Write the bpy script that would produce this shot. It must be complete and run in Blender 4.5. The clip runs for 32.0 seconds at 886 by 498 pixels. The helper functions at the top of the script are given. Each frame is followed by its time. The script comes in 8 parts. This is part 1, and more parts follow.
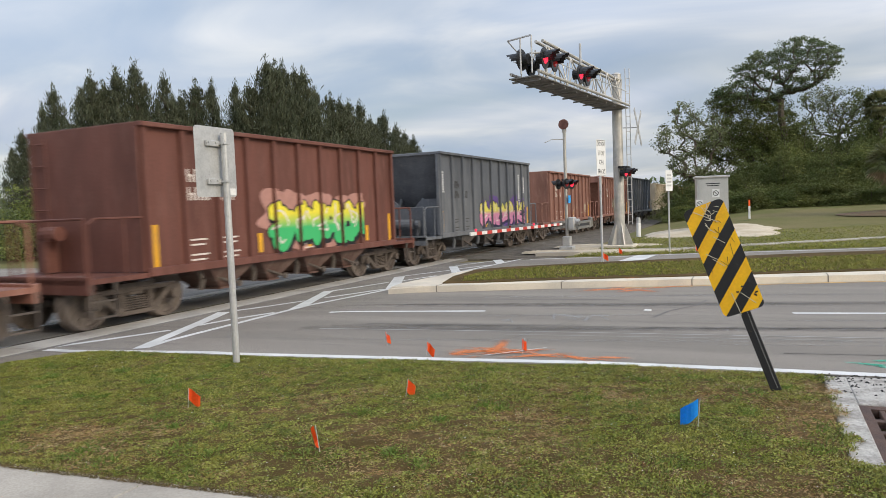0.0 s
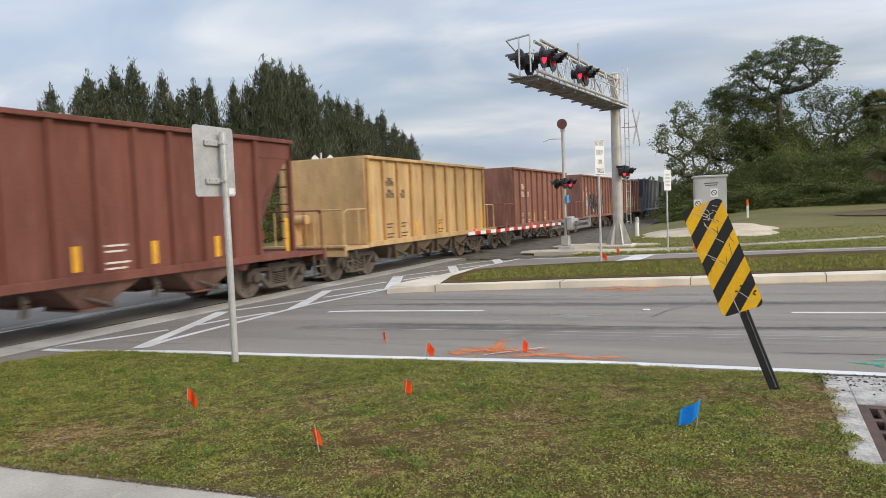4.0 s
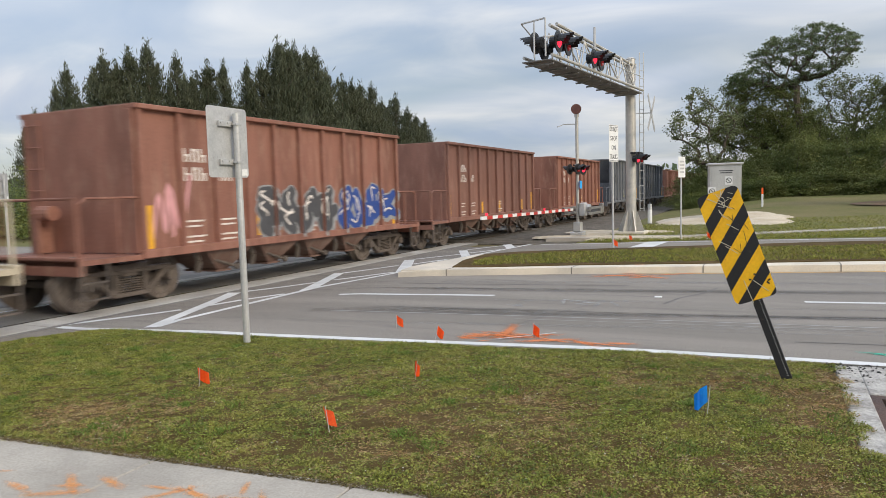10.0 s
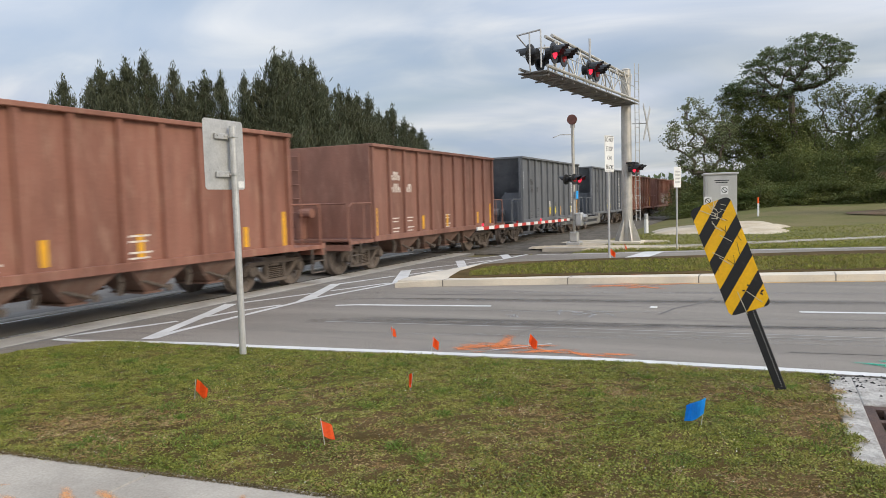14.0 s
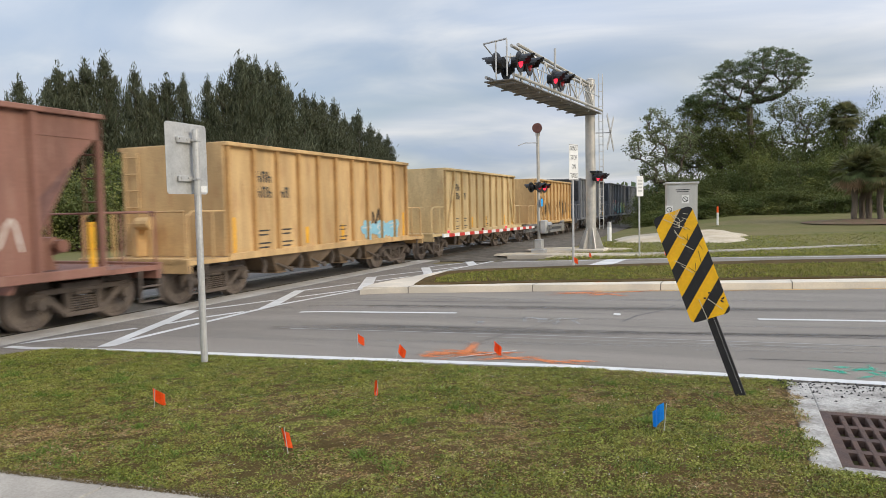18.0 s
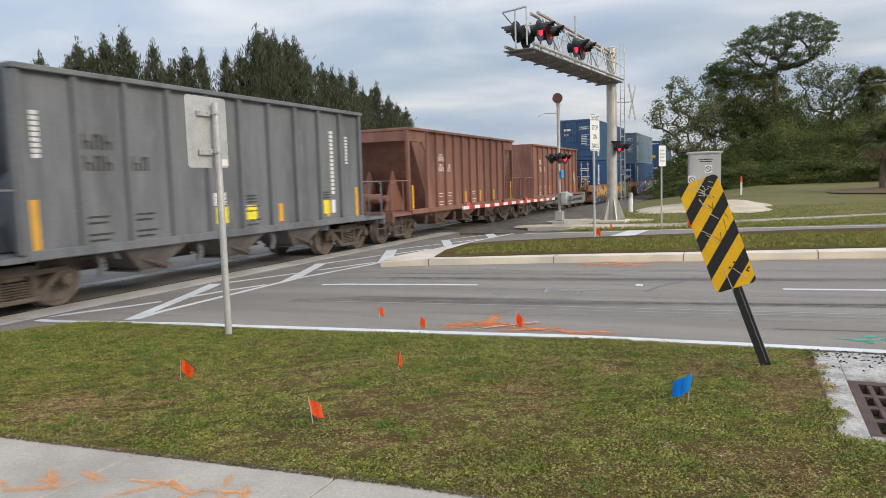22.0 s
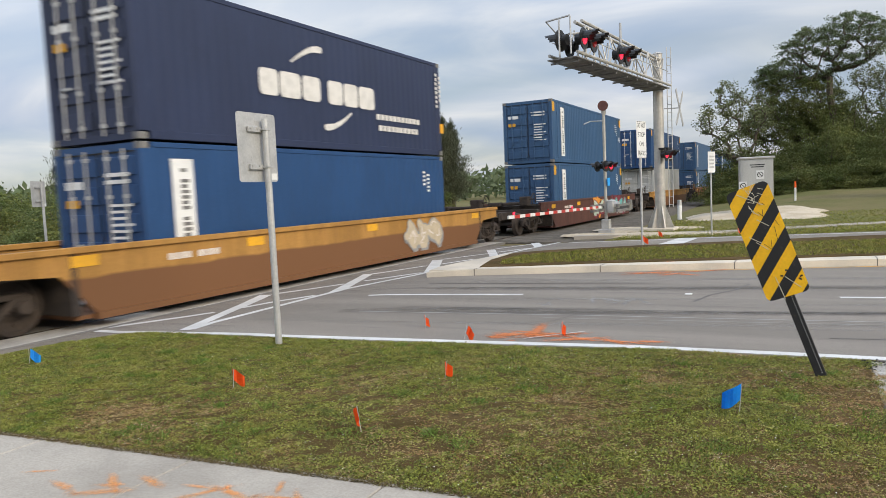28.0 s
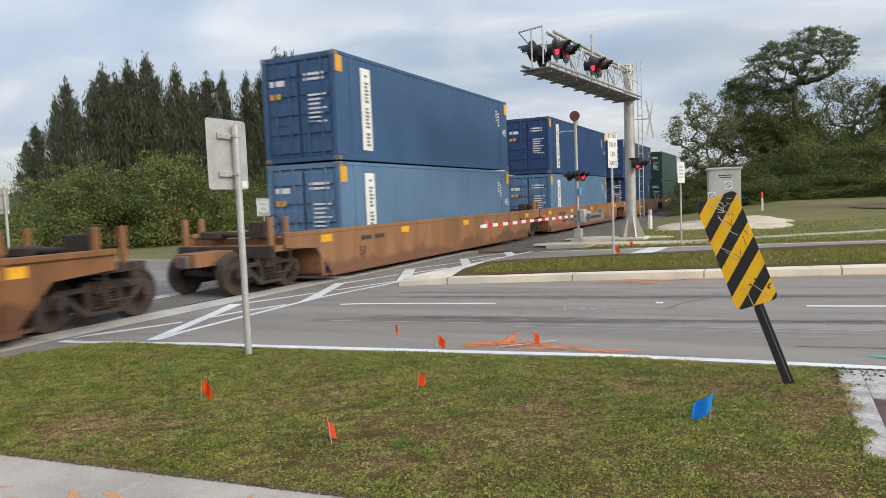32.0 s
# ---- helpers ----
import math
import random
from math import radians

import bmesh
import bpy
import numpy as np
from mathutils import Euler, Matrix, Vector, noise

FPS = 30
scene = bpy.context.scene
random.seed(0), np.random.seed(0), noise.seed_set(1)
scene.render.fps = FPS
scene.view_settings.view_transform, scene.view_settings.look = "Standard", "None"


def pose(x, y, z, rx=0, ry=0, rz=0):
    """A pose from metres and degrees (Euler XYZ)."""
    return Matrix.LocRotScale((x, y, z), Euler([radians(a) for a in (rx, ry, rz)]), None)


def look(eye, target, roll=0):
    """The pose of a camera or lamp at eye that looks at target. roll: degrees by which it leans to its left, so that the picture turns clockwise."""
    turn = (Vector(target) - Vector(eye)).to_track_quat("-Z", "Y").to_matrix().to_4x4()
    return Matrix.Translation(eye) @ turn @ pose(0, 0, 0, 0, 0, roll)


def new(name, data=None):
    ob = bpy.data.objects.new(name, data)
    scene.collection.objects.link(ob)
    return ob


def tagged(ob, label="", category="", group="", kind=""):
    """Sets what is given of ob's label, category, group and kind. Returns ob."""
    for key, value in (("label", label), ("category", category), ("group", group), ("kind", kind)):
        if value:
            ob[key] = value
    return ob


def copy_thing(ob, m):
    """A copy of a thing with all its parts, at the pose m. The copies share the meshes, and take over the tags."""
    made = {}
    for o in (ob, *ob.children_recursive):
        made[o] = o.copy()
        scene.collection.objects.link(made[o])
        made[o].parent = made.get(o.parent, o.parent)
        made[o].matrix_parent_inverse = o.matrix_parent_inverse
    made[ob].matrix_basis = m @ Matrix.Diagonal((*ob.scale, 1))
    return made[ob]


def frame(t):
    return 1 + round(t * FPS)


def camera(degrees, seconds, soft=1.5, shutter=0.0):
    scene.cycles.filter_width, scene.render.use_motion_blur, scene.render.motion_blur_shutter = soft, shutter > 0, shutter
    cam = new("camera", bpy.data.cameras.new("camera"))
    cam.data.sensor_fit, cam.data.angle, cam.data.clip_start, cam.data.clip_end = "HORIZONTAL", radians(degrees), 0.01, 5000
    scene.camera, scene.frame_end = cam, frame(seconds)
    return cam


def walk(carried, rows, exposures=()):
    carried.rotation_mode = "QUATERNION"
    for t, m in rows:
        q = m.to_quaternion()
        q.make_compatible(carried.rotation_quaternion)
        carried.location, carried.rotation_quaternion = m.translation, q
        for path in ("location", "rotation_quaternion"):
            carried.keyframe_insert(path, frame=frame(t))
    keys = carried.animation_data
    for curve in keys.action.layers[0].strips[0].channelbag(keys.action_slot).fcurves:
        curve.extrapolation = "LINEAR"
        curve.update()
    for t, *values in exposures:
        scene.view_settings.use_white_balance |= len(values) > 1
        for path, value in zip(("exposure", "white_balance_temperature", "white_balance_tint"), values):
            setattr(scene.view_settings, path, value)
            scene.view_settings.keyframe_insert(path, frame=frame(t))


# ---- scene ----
cam = camera(64.532, 32.0, 0.7, 0.2)
PATH = [
    (0.0, pose(0.004, 0.001, 1.849, 86.664, 2.269, 24.513)),
    (0.5, pose(0.002, -0.004, 1.851, 86.622, 2.301, 24.616)),
    (1.0, pose(0.006, 0.006, 1.848, 86.606, 2.275, 24.613)),
    (1.5, pose(-0.002, 0.007, 1.846, 86.630, 2.187, 24.473)),
    (2.0, pose(0.004, 0.004, 1.849, 86.660, 2.210, 24.356)),
    (2.5, pose(0.009, 0.008, 1.849, 86.659, 2.218, 24.285)),
    (3.0, pose(0.010, 0.008, 1.849, 86.658, 2.215, 24.283)),
    (3.5, pose(0.001, -0.003, 1.849, 86.658, 2.231, 24.306)),
    (5.5, pose(-0.003, 0.008, 1.848, 86.440, 2.406, 24.612)),
    (6.0, pose(-0.006, 0.009, 1.849, 86.427, 2.400, 24.578)),
    (6.5, pose(-0.003, 0.013, 1.845, 86.440, 2.210, 24.553)),
    (7.0, pose(-0.004, 0.002, 1.849, 86.433, 1.935, 24.491)),
    (7.5, pose(-0.009, 0.007, 1.846, 86.353, 1.723, 24.521)),
    (8.0, pose(-0.007, 0.016, 1.845, 86.178, 1.641, 24.651)),
    (8.5, pose(-0.015, 0.014, 1.841, 85.918, 1.493, 24.821)),
    (9.0, pose(-0.010, 0.004, 1.841, 85.731, 1.533, 25.055)),
    (9.5, pose(-0.008, 0.002, 1.838, 85.545, 1.568, 25.248)),
    (10.0, pose(-0.012, 0.004, 1.841, 85.396, 1.543, 25.354)),
    (10.5, pose(-0.011, 0.015, 1.838, 85.356, 1.598, 25.451)),
    (11.0, pose(-0.011, 0.009, 1.838, 85.332, 1.605, 25.515)),
    (11.5, pose(-0.009, -0.002, 1.841, 85.399, 1.606, 25.599)),
    (12.0, pose(-0.010, 0.005, 1.842, 85.513, 1.685, 25.615)),
    (12.5, pose(-0.011, 0.002, 1.843, 85.648, 1.686, 25.595)),
    (13.0, pose(-0.007, 0.001, 1.840, 85.858, 1.698, 25.500)),
    (13.5, pose(0.007, -0.002, 1.853, 86.050, 1.751, 25.342)),
    (14.0, pose(0.019, -0.014, 1.864, 86.178, 1.657, 25.124)),
    (14.5, pose(0.025, -0.017, 1.867, 86.255, 1.672, 24.917)),
    (16.5, pose(0.028, -0.016, 1.864, 86.806, 1.512, 23.611)),
    (17.0, pose(0.029, -0.010, 1.857, 86.997, 1.309, 22.944)),
    (17.5, pose(0.021, -0.006, 1.858, 86.931, 1.166, 22.484)),
    (18.0, pose(0.006, -0.006, 1.865, 86.656, 1.178, 22.317)),
    (18.5, pose(0.007, -0.003, 1.860, 86.425, 1.355, 22.353)),
    (19.0, pose(0.016, 0.004, 1.856, 86.210, 1.611, 22.494)),
    (19.5, pose(0.018, 0.006, 1.855, 85.989, 1.737, 22.620)),
    (20.0, pose(0.010, 0.007, 1.857, 85.740, 1.847, 22.685)),
    (20.5, pose(0.006, 0.003, 1.853, 85.384, 1.795, 22.897)),
    (21.0, pose(0.005, -0.003, 1.843, 85.063, 1.831, 23.212)),
    (21.5, pose(-0.007, -0.004, 1.842, 84.704, 1.780, 23.563)),
    (22.0, pose(-0.019, 0.011, 1.844, 84.497, 1.737, 23.880)),
    (22.5, pose(-0.018, 0.023, 1.845, 84.479, 1.801, 24.187)),
    (23.0, pose(-0.024, 0.014, 1.851, 84.556, 1.777, 24.333)),
    (23.5, pose(-0.007, 0.028, 1.849, 84.707, 1.976, 24.520)),
    (24.0, pose(-0.007, 0.032, 1.843, 84.864, 2.091, 24.717)),
    (24.5, pose(-0.014, 0.027, 1.846, 85.028, 2.289, 25.003)),
    (25.0, pose(-0.009, 0.024, 1.851, 85.198, 2.479, 25.457)),
    (25.5, pose(-0.006, 0.010, 1.856, 85.309, 2.563, 25.905)),
    (27.5, pose(-0.000, -0.032, 1.849, 85.403, 2.548, 27.209)),
    (28.0, pose(0.010, -0.037, 1.856, 85.432, 2.570, 27.552)),
    (28.5, pose(0.008, -0.041, 1.862, 85.538, 2.568, 27.877)),
    (29.0, pose(0.003, -0.039, 1.858, 85.666, 2.407, 28.033)),
    (29.5, pose(0.006, -0.037, 1.854, 85.828, 2.330, 27.882)),
    (30.0, pose(0.002, -0.031, 1.853, 85.912, 2.300, 27.360)),
    (30.5, pose(-0.003, -0.022, 1.855, 85.945, 2.333, 26.679)),
    (31.0, pose(-0.001, -0.009, 1.857, 85.940, 2.333, 26.007)),
    (31.5, pose(-0.008, 0.007, 1.851, 86.004, 2.337, 25.562)),
    (32.0, pose(-0.002, -0.000, 1.851, 86.062, 2.317, 25.367)),
]
walk(cam, PATH, [(0.0, -0.06), (24.0, -0.06), (28.0, -0.02), (32.0, -0.02)])


# ---- sky, sun and exposure ----
SUN_EL, SUN_AZ = 27.0, 106.0
world = bpy.data.worlds.new("overcast_sky")
scene.world = world
world.use_nodes = True
wn, wl = world.node_tree.nodes, world.node_tree.links
wn.clear()
w_out, w_bg = wn.new("ShaderNodeOutputWorld"), wn.new("ShaderNodeBackground")
w_sky = wn.new("ShaderNodeTexSky")
w_sky.sky_type, w_sky.sun_disc = "NISHITA", False
w_sky.sun_elevation, w_sky.sun_rotation = radians(SUN_EL), radians(SUN_AZ)
w_co, w_sep = wn.new("ShaderNodeTexCoord"), wn.new("ShaderNodeSeparateXYZ")
wl.new(w_co.outputs["Generated"], w_sep.inputs[0])
# clouds lie in a layer overhead: the direction is divided by its height
w_h = wn.new("ShaderNodeMath")
w_h.operation, w_h.inputs[1].default_value = "MAXIMUM", 0.0
wl.new(w_sep.outputs["Z"], w_h.inputs[0])
w_h2 = wn.new("ShaderNodeMath")
w_h2.operation, w_h2.inputs[1].default_value = "ADD", 0.16
wl.new(w_h.outputs[0], w_h2.inputs[0])
w_div = wn.new("ShaderNodeVectorMath")
w_div.operation = "DIVIDE"
w_cmb = wn.new("ShaderNodeCombineXYZ")
for k in range(3):
    wl.new(w_h2.outputs[0], w_cmb.inputs[k])
wl.new(w_co.outputs["Generated"], w_div.inputs[0])
wl.new(w_cmb.outputs[0], w_div.inputs[1])
w_map = wn.new("ShaderNodeMapping")
w_map.inputs["Scale"].default_value = (0.8, 1.15, 0.3)
w_map.inputs["Rotation"].default_value = (0, 0, radians(28))
w_map.inputs["Location"].default_value = (3.1, 1.4, 0)
wl.new(w_div.outputs[0], w_map.inputs["Vector"])


def sky_noise(scale, detail, rough, distort):
    n = wn.new("ShaderNodeTexNoise")
    n.inputs["Scale"].default_value, n.inputs["Detail"].default_value = scale, detail
    n.inputs["Roughness"].default_value, n.inputs["Distortion"].default_value = rough, distort
    wl.new(w_map.outputs[0], n.inputs["Vector"])
    return n


def sky_ramp(src, stops):
    r = wn.new("ShaderNodeValToRGB")
    r.color_ramp.elements[0].position, r.color_ramp.elements[1].position = stops[0][0], stops[-1][0]
    r.color_ramp.elements[0].color, r.color_ramp.elements[1].color = (*stops[0][1], 1), (*stops[-1][1], 1)
    for p, c in stops[1:-1]:
        r.color_ramp.elements.new(p).color = (*c, 1)
    wl.new(src, r.inputs[0])
    return r


big, fine = sky_noise(0.6, 3, 0.45, 0.4), sky_noise(1.15, 6, 0.5, 0.7)
w_shade = sky_ramp(fine.outputs["Fac"], [(0.3, (5.2, 6.2, 8.1)), (0.5, (7.0, 7.6, 8.7)), (0.72, (10.8, 10.6, 10.4))])
w_cover = sky_ramp(big.outputs["Fac"], [(0.34, (0.35, 0.35, 0.35)), (0.6, (0.97, 0.97, 0.97))])
w_mix = wn.new("ShaderNodeMixRGB")
wl.new(w_cover.outputs[0], w_mix.inputs[0])
wl.new(w_sky.outputs[0], w_mix.inputs[1])
wl.new(w_shade.outputs[0], w_mix.inputs[2])
# an overcast sky is brightest overhead
w_zen = wn.new("ShaderNodeMapRange")
w_zen.interpolation_type = "SMOOTHSTEP"
for key, value in (("From Min", 0.0), ("From Max", 1.0), ("To Min", 0.84), ("To Max", 2.5)):
    w_zen.inputs[key].default_value = value
wl.new(w_sep.outputs["Z"], w_zen.inputs["Value"])
w_mul = wn.new("ShaderNodeVectorMath")
w_mul.operation = "SCALE"
wl.new(w_mix.outputs[0], w_mul.inputs[0])
wl.new(w_zen.outputs["Result"], w_mul.inputs["Scale"])
wl.new(w_mul.outputs[0], w_bg.inputs["Color"])
w_bg.inputs["Strength"].default_value = 0.1
wl.new(w_bg.outputs[0], w_out.inputs["Surface"])
sun = new("sun", bpy.data.lights.new("sun", "SUN"))
sun.data.energy, sun.data.angle, sun.data.color = 2.6, radians(25), (1.0, 0.87, 0.67)
sun.matrix_basis = look((0, 0, 0), (-math.sin(radians(SUN_AZ)) * math.cos(radians(SUN_EL)), -math.cos(radians(SUN_AZ)) * math.cos(radians(SUN_EL)), -math.sin(radians(SUN_EL))))


# ---- materials ----
def material(name, color, rough=0.6, metal=0.0, second=None, third=None, scale=3.0, stretch=(1, 1, 1), grain=40.0, bump=0.15, spread=(0.42, 0.62), wear=(0.6, 0.7), island=0.0, spec=0.4, dist=0.02, speck=0.3):
    """Base colour with large stains (second), small worn spots (third), fine grain and relief, in object space."""
    m = bpy.data.materials.new(name)
    m.use_nodes = True
    n, l = m.node_tree.nodes, m.node_tree.links
    b = n["Principled BSDF"]
    b.inputs["Roughness"].default_value, b.inputs["Metallic"].default_value = rough, metal
    b.inputs["Specular IOR Level"].default_value = spec
    co, mp = n.new("ShaderNodeTexCoord"), n.new("ShaderNodeMapping")
    mp.inputs["Scale"].default_value = stretch
    l.new(co.outputs["Object"], mp.inputs["Vector"])

    def noise_tex(s, detail=5, r=0.6, raw=False):
        t = n.new("ShaderNodeTexNoise")
        t.inputs["Scale"].default_value, t.inputs["Detail"].default_value, t.inputs["Roughness"].default_value = s, detail, r
        l.new(co.outputs["Object"] if raw else mp.outputs[0], t.inputs["Vector"])
        return t.outputs["Fac"]

    def ramp(src, lo, hi, top=1.0):
        r = n.new("ShaderNodeMapRange")
        r.inputs["From Min"].default_value, r.inputs["From Max"].default_value, r.inputs["To Max"].default_value = lo, hi, top
        l.new(src, r.inputs["Value"])
        return r.outputs["Result"]

    def mixed(fac, a, c):
        x = n.new("ShaderNodeMixRGB")
        l.new(fac, x.inputs[0])
        if isinstance(a, tuple):
            x.inputs[1].default_value = (*a, 1)
        else:
            l.new(a, x.inputs[1])
        x.inputs[2].default_value = (*c, 1)
        return x.outputs[0]

    col = mixed(ramp(noise_tex(scale), *spread), color, second or tuple(v * 0.8 for v in color))
    if third:
        col = mixed(ramp(noise_tex(scale * 4.3, 7, 0.7), *wear, 0.85), col, third)
    g = noise_tex(grain, 4, 0.7, True)
    hsv = n.new("ShaderNodeHueSaturation")
    l.new(col, hsv.inputs["Color"])
    val = ramp(g, 0.2, 0.8)
    v2 = n.new("ShaderNodeMath")
    v2.operation, v2.inputs[1].default_value, v2.inputs[2].default_value = "MULTIPLY_ADD", speck, 1 - speck / 2
    l.new(val, v2.inputs[0])
    out = v2.outputs[0]
    if island:
        geo, v3 = n.new("ShaderNodeNewGeometry"), n.new("ShaderNodeMath")
        v3.operation, v3.inputs[1].default_value = "MULTIPLY_ADD", island
        l.new(geo.outputs["Random Per Island"], v3.inputs[0])
        l.new(out, v3.inputs[2])
        out = v3.outputs[0]
    l.new(out, hsv.inputs["Value"])
    l.new(hsv.outputs[0], b.inputs["Base Color"])
    if bump:
        bp = n.new("ShaderNodeBump")
        bp.inputs["Strength"].default_value, bp.inputs["Distance"].default_value = bump, dist
        l.new(g, bp.inputs["Height"])
        l.new(bp.outputs[0], b.inputs["Normal"])
    return m


def glowing(name, color, strength):
    m = bpy.data.materials.new(name)
    m.use_nodes = True
    b = m.node_tree.nodes["Principled BSDF"]
    b.inputs["Base Color"].default_value, b.inputs["Roughness"].default_value = (*color, 1), 0.2
    b.inputs["Emission Color"].default_value, b.inputs["Emission Strength"].default_value = (*color, 1), strength
    return m


def leafy(name, color, second, island=0.7, rough=0.6, scale=0.5, through_leaf=0.3, third=None):
    m = material(name, color, rough, second=second, third=third, wear=(0.47, 0.6), scale=scale, grain=9.0, bump=0.0, island=island, spread=(0.35, 0.65), spec=0.25)
    # light also passes through the leaf
    n, l = m.node_tree.nodes, m.node_tree.links
    b, thin, mix = n["Principled BSDF"], n.new("ShaderNodeBsdfTranslucent"), n.new("ShaderNodeMixShader")
    l.new(b.inputs["Base Color"].links[0].from_socket, thin.inputs["Color"])
    mix.inputs[0].default_value = through_leaf
    l.new(b.outputs[0], mix.inputs[1])
    l.new(thin.outputs[0], mix.inputs[2])
    l.new(mix.outputs[0], n["Material Output"].inputs["Surface"])
    return m


def spray(name, color, cover=0.5, scale=14.0, strength=0.75):
    """Thin sprayed paint: speckled and fading out towards the edges of each stroke."""
    m = material(name, color, 0.75, second=tuple(0.85 * v for v in color), scale=6, bump=0.1)
    n, l = m.node_tree.nodes, m.node_tree.links
    b, clear, mix = n["Principled BSDF"], n.new("ShaderNodeBsdfTransparent"), n.new("ShaderNodeMixShader")
    uv, sep, tex, co = n.new("ShaderNodeUVMap"), n.new("ShaderNodeSeparateXYZ"), n.new("ShaderNodeTexNoise"), n.new("ShaderNodeTexCoord")
    l.new(uv.outputs[0], sep.inputs[0])
    l.new(co.outputs["Object"], tex.inputs["Vector"])
    tex.inputs["Scale"].default_value, tex.inputs["Detail"].default_value, tex.inputs["Roughness"].default_value = scale, 6, 0.75
    soft = []
    for axis in ("X", "Y"):
        p = n.new("ShaderNodeMath")
        p.operation = "PINGPONG"
        p.inputs[1].default_value = 0.5
        l.new(sep.outputs[axis], p.inputs[0])
        r = n.new("ShaderNodeMapRange")
        r.inputs["From Max"].default_value = 0.4
        l.new(p.outputs[0], r.inputs["Value"])
        soft.append(r.outputs["Result"])
    f = n.new("ShaderNodeMath")
    f.operation = "MULTIPLY"
    l.new(soft[0], f.inputs[0])
    l.new(soft[1], f.inputs[1])
    g = n.new("ShaderNodeMath")
    g.operation, g.inputs[1].default_value = "MULTIPLY_ADD", 0.55
    l.new(f.outputs[0], g.inputs[0])
    l.new(tex.outputs["Fac"], g.inputs[2])
    a = n.new("ShaderNodeMapRange")
    for key, value in (("From Min", 1.06 - cover), ("From Max", 1.6 - cover), ("To Max", strength)):
        a.inputs[key].default_value = value
    l.new(g.outputs[0], a.inputs["Value"])
    l.new(a.outputs["Result"], mix.inputs[0])
    l.new(clear.outputs[0], mix.inputs[1])
    l.new(b.outputs[0], mix.inputs[2])
    l.new(mix.outputs[0], n["Material Output"].inputs["Surface"])
    return m


ASPHALT = material("asphalt", (0.188, 0.167, 0.141), 0.85, second=(0.238, 0.212, 0.18), third=(0.112, 0.102, 0.09), scale=1.0, stretch=(0.06, 0.9, 1), grain=70, bump=0.4, dist=0.008, spread=(0.4, 0.62), wear=(0.55, 0.75), speck=1.6)
CROSS_ASPHALT = material("dark_crossing_asphalt", (0.165, 0.153, 0.138), 0.85, second=(0.21, 0.195, 0.175), scale=1.2, stretch=(2.5, 0.3, 1), grain=60, bump=0.3, dist=0.006)
ROAD_PAINT = material("white_road_paint", (0.66, 0.66, 0.64), 0.6, second=(0.55, 0.55, 0.53), third=(0.26, 0.26, 0.26), scale=1.5, grain=60, wear=(0.66, 0.8), bump=0.1)
CONCRETE = material("kerb_concrete", (0.64, 0.57, 0.46), 0.85, second=(0.52, 0.47, 0.39), third=(0.25, 0.235, 0.2), scale=0.9, grain=45, wear=(0.66, 0.8))
SIDEWALK = material("sidewalk_concrete", (0.395, 0.36, 0.305), 0.85, second=(0.315, 0.285, 0.24), third=(0.2, 0.178, 0.145), scale=1.1, speck=0.5, grain=60, wear=(0.64, 0.8))
GRASS = material("mown_grass_soil", (0.075, 0.052, 0.018), 0.9, second=(0.12, 0.078, 0.034), third=(0.048, 0.036, 0.013), scale=1.3, grain=90, speck=0.9, bump=0.6, spec=0.1, spread=(0.45, 0.65))
LAWN = material("distant_lawn", (0.125, 0.124, 0.046), 0.9, second=(0.175, 0.147, 0.07), third=(0.085, 0.095, 0.03), scale=0.16, grain=5, bump=0.5, spec=0.1, dist=0.05)
SAND = material("pale_sand", (0.55, 0.48, 0.37), 0.95, second=(0.45, 0.38, 0.28), scale=1.2, grain=25, bump=0.5, spec=0.1)
BALLAST = material("grey_ballast", (0.17, 0.15, 0.125), 0.95, second=(0.11, 0.098, 0.08), scale=2.0, grain=11, bump=1.0, dist=0.06, spec=0.1)
RAIL = material("rail_steel", (0.16, 0.11, 0.08), 0.55, 0.6, second=(0.1, 0.07, 0.055), scale=3, grain=30)
RAIL_TOP = material("polished_rail_head", (0.55, 0.55, 0.55), 0.25, 1.0, scale=3)
GALV = material("galvanised_steel", (0.5, 0.5, 0.49), 0.45, 0.35, second=(0.42, 0.42, 0.415), third=(0.34, 0.33, 0.32), scale=4, grain=30, bump=0.05)
ALU = material("aluminium_paint", (0.5, 0.475, 0.43), 0.4, 0.3, second=(0.4, 0.39, 0.36), third=(0.3, 0.28, 0.25), scale=2.5, grain=30, wear=(0.68, 0.8), bump=0.05)
DARK_GALV = material("weathered_walkway_steel", (0.22, 0.215, 0.2), 0.6, 0.2, second=(0.16, 0.155, 0.15), scale=4, grain=30)
BLACK = material("black_paint", (0.018, 0.018, 0.019), 0.45, scale=4, third=(0.05, 0.045, 0.04), bump=0.05)
BLACK_STEEL = material("black_post_steel", (0.03, 0.03, 0.032), 0.5, 0.3, third=(0.09, 0.07, 0.05), scale=6)
MARKER_YELLOW = material("yellow_sheeting", (0.85, 0.47, 0.012), 0.4, second=(0.78, 0.42, 0.012), third=(0.5, 0.3, 0.05), scale=5, wear=(0.7, 0.8), bump=0.03)
WHITE_SIGN = material("white_sign_sheet", (0.75, 0.75, 0.73), 0.45, second=(0.68, 0.68, 0.66), scale=3, bump=0.02)
RED_SIGN = material("red_reflective", (0.55, 0.04, 0.03), 0.4, scale=4, bump=0.02)
ORANGE = material("orange_plastic", (0.9, 0.13, 0.015), 0.45, second=(0.8, 0.1, 0.015), scale=8, bump=0.05)
BLUE_FLAG = material("blue_plastic", (0.03, 0.4, 0.92), 0.45, second=(0.03, 0.34, 0.85), scale=8, bump=0.05)
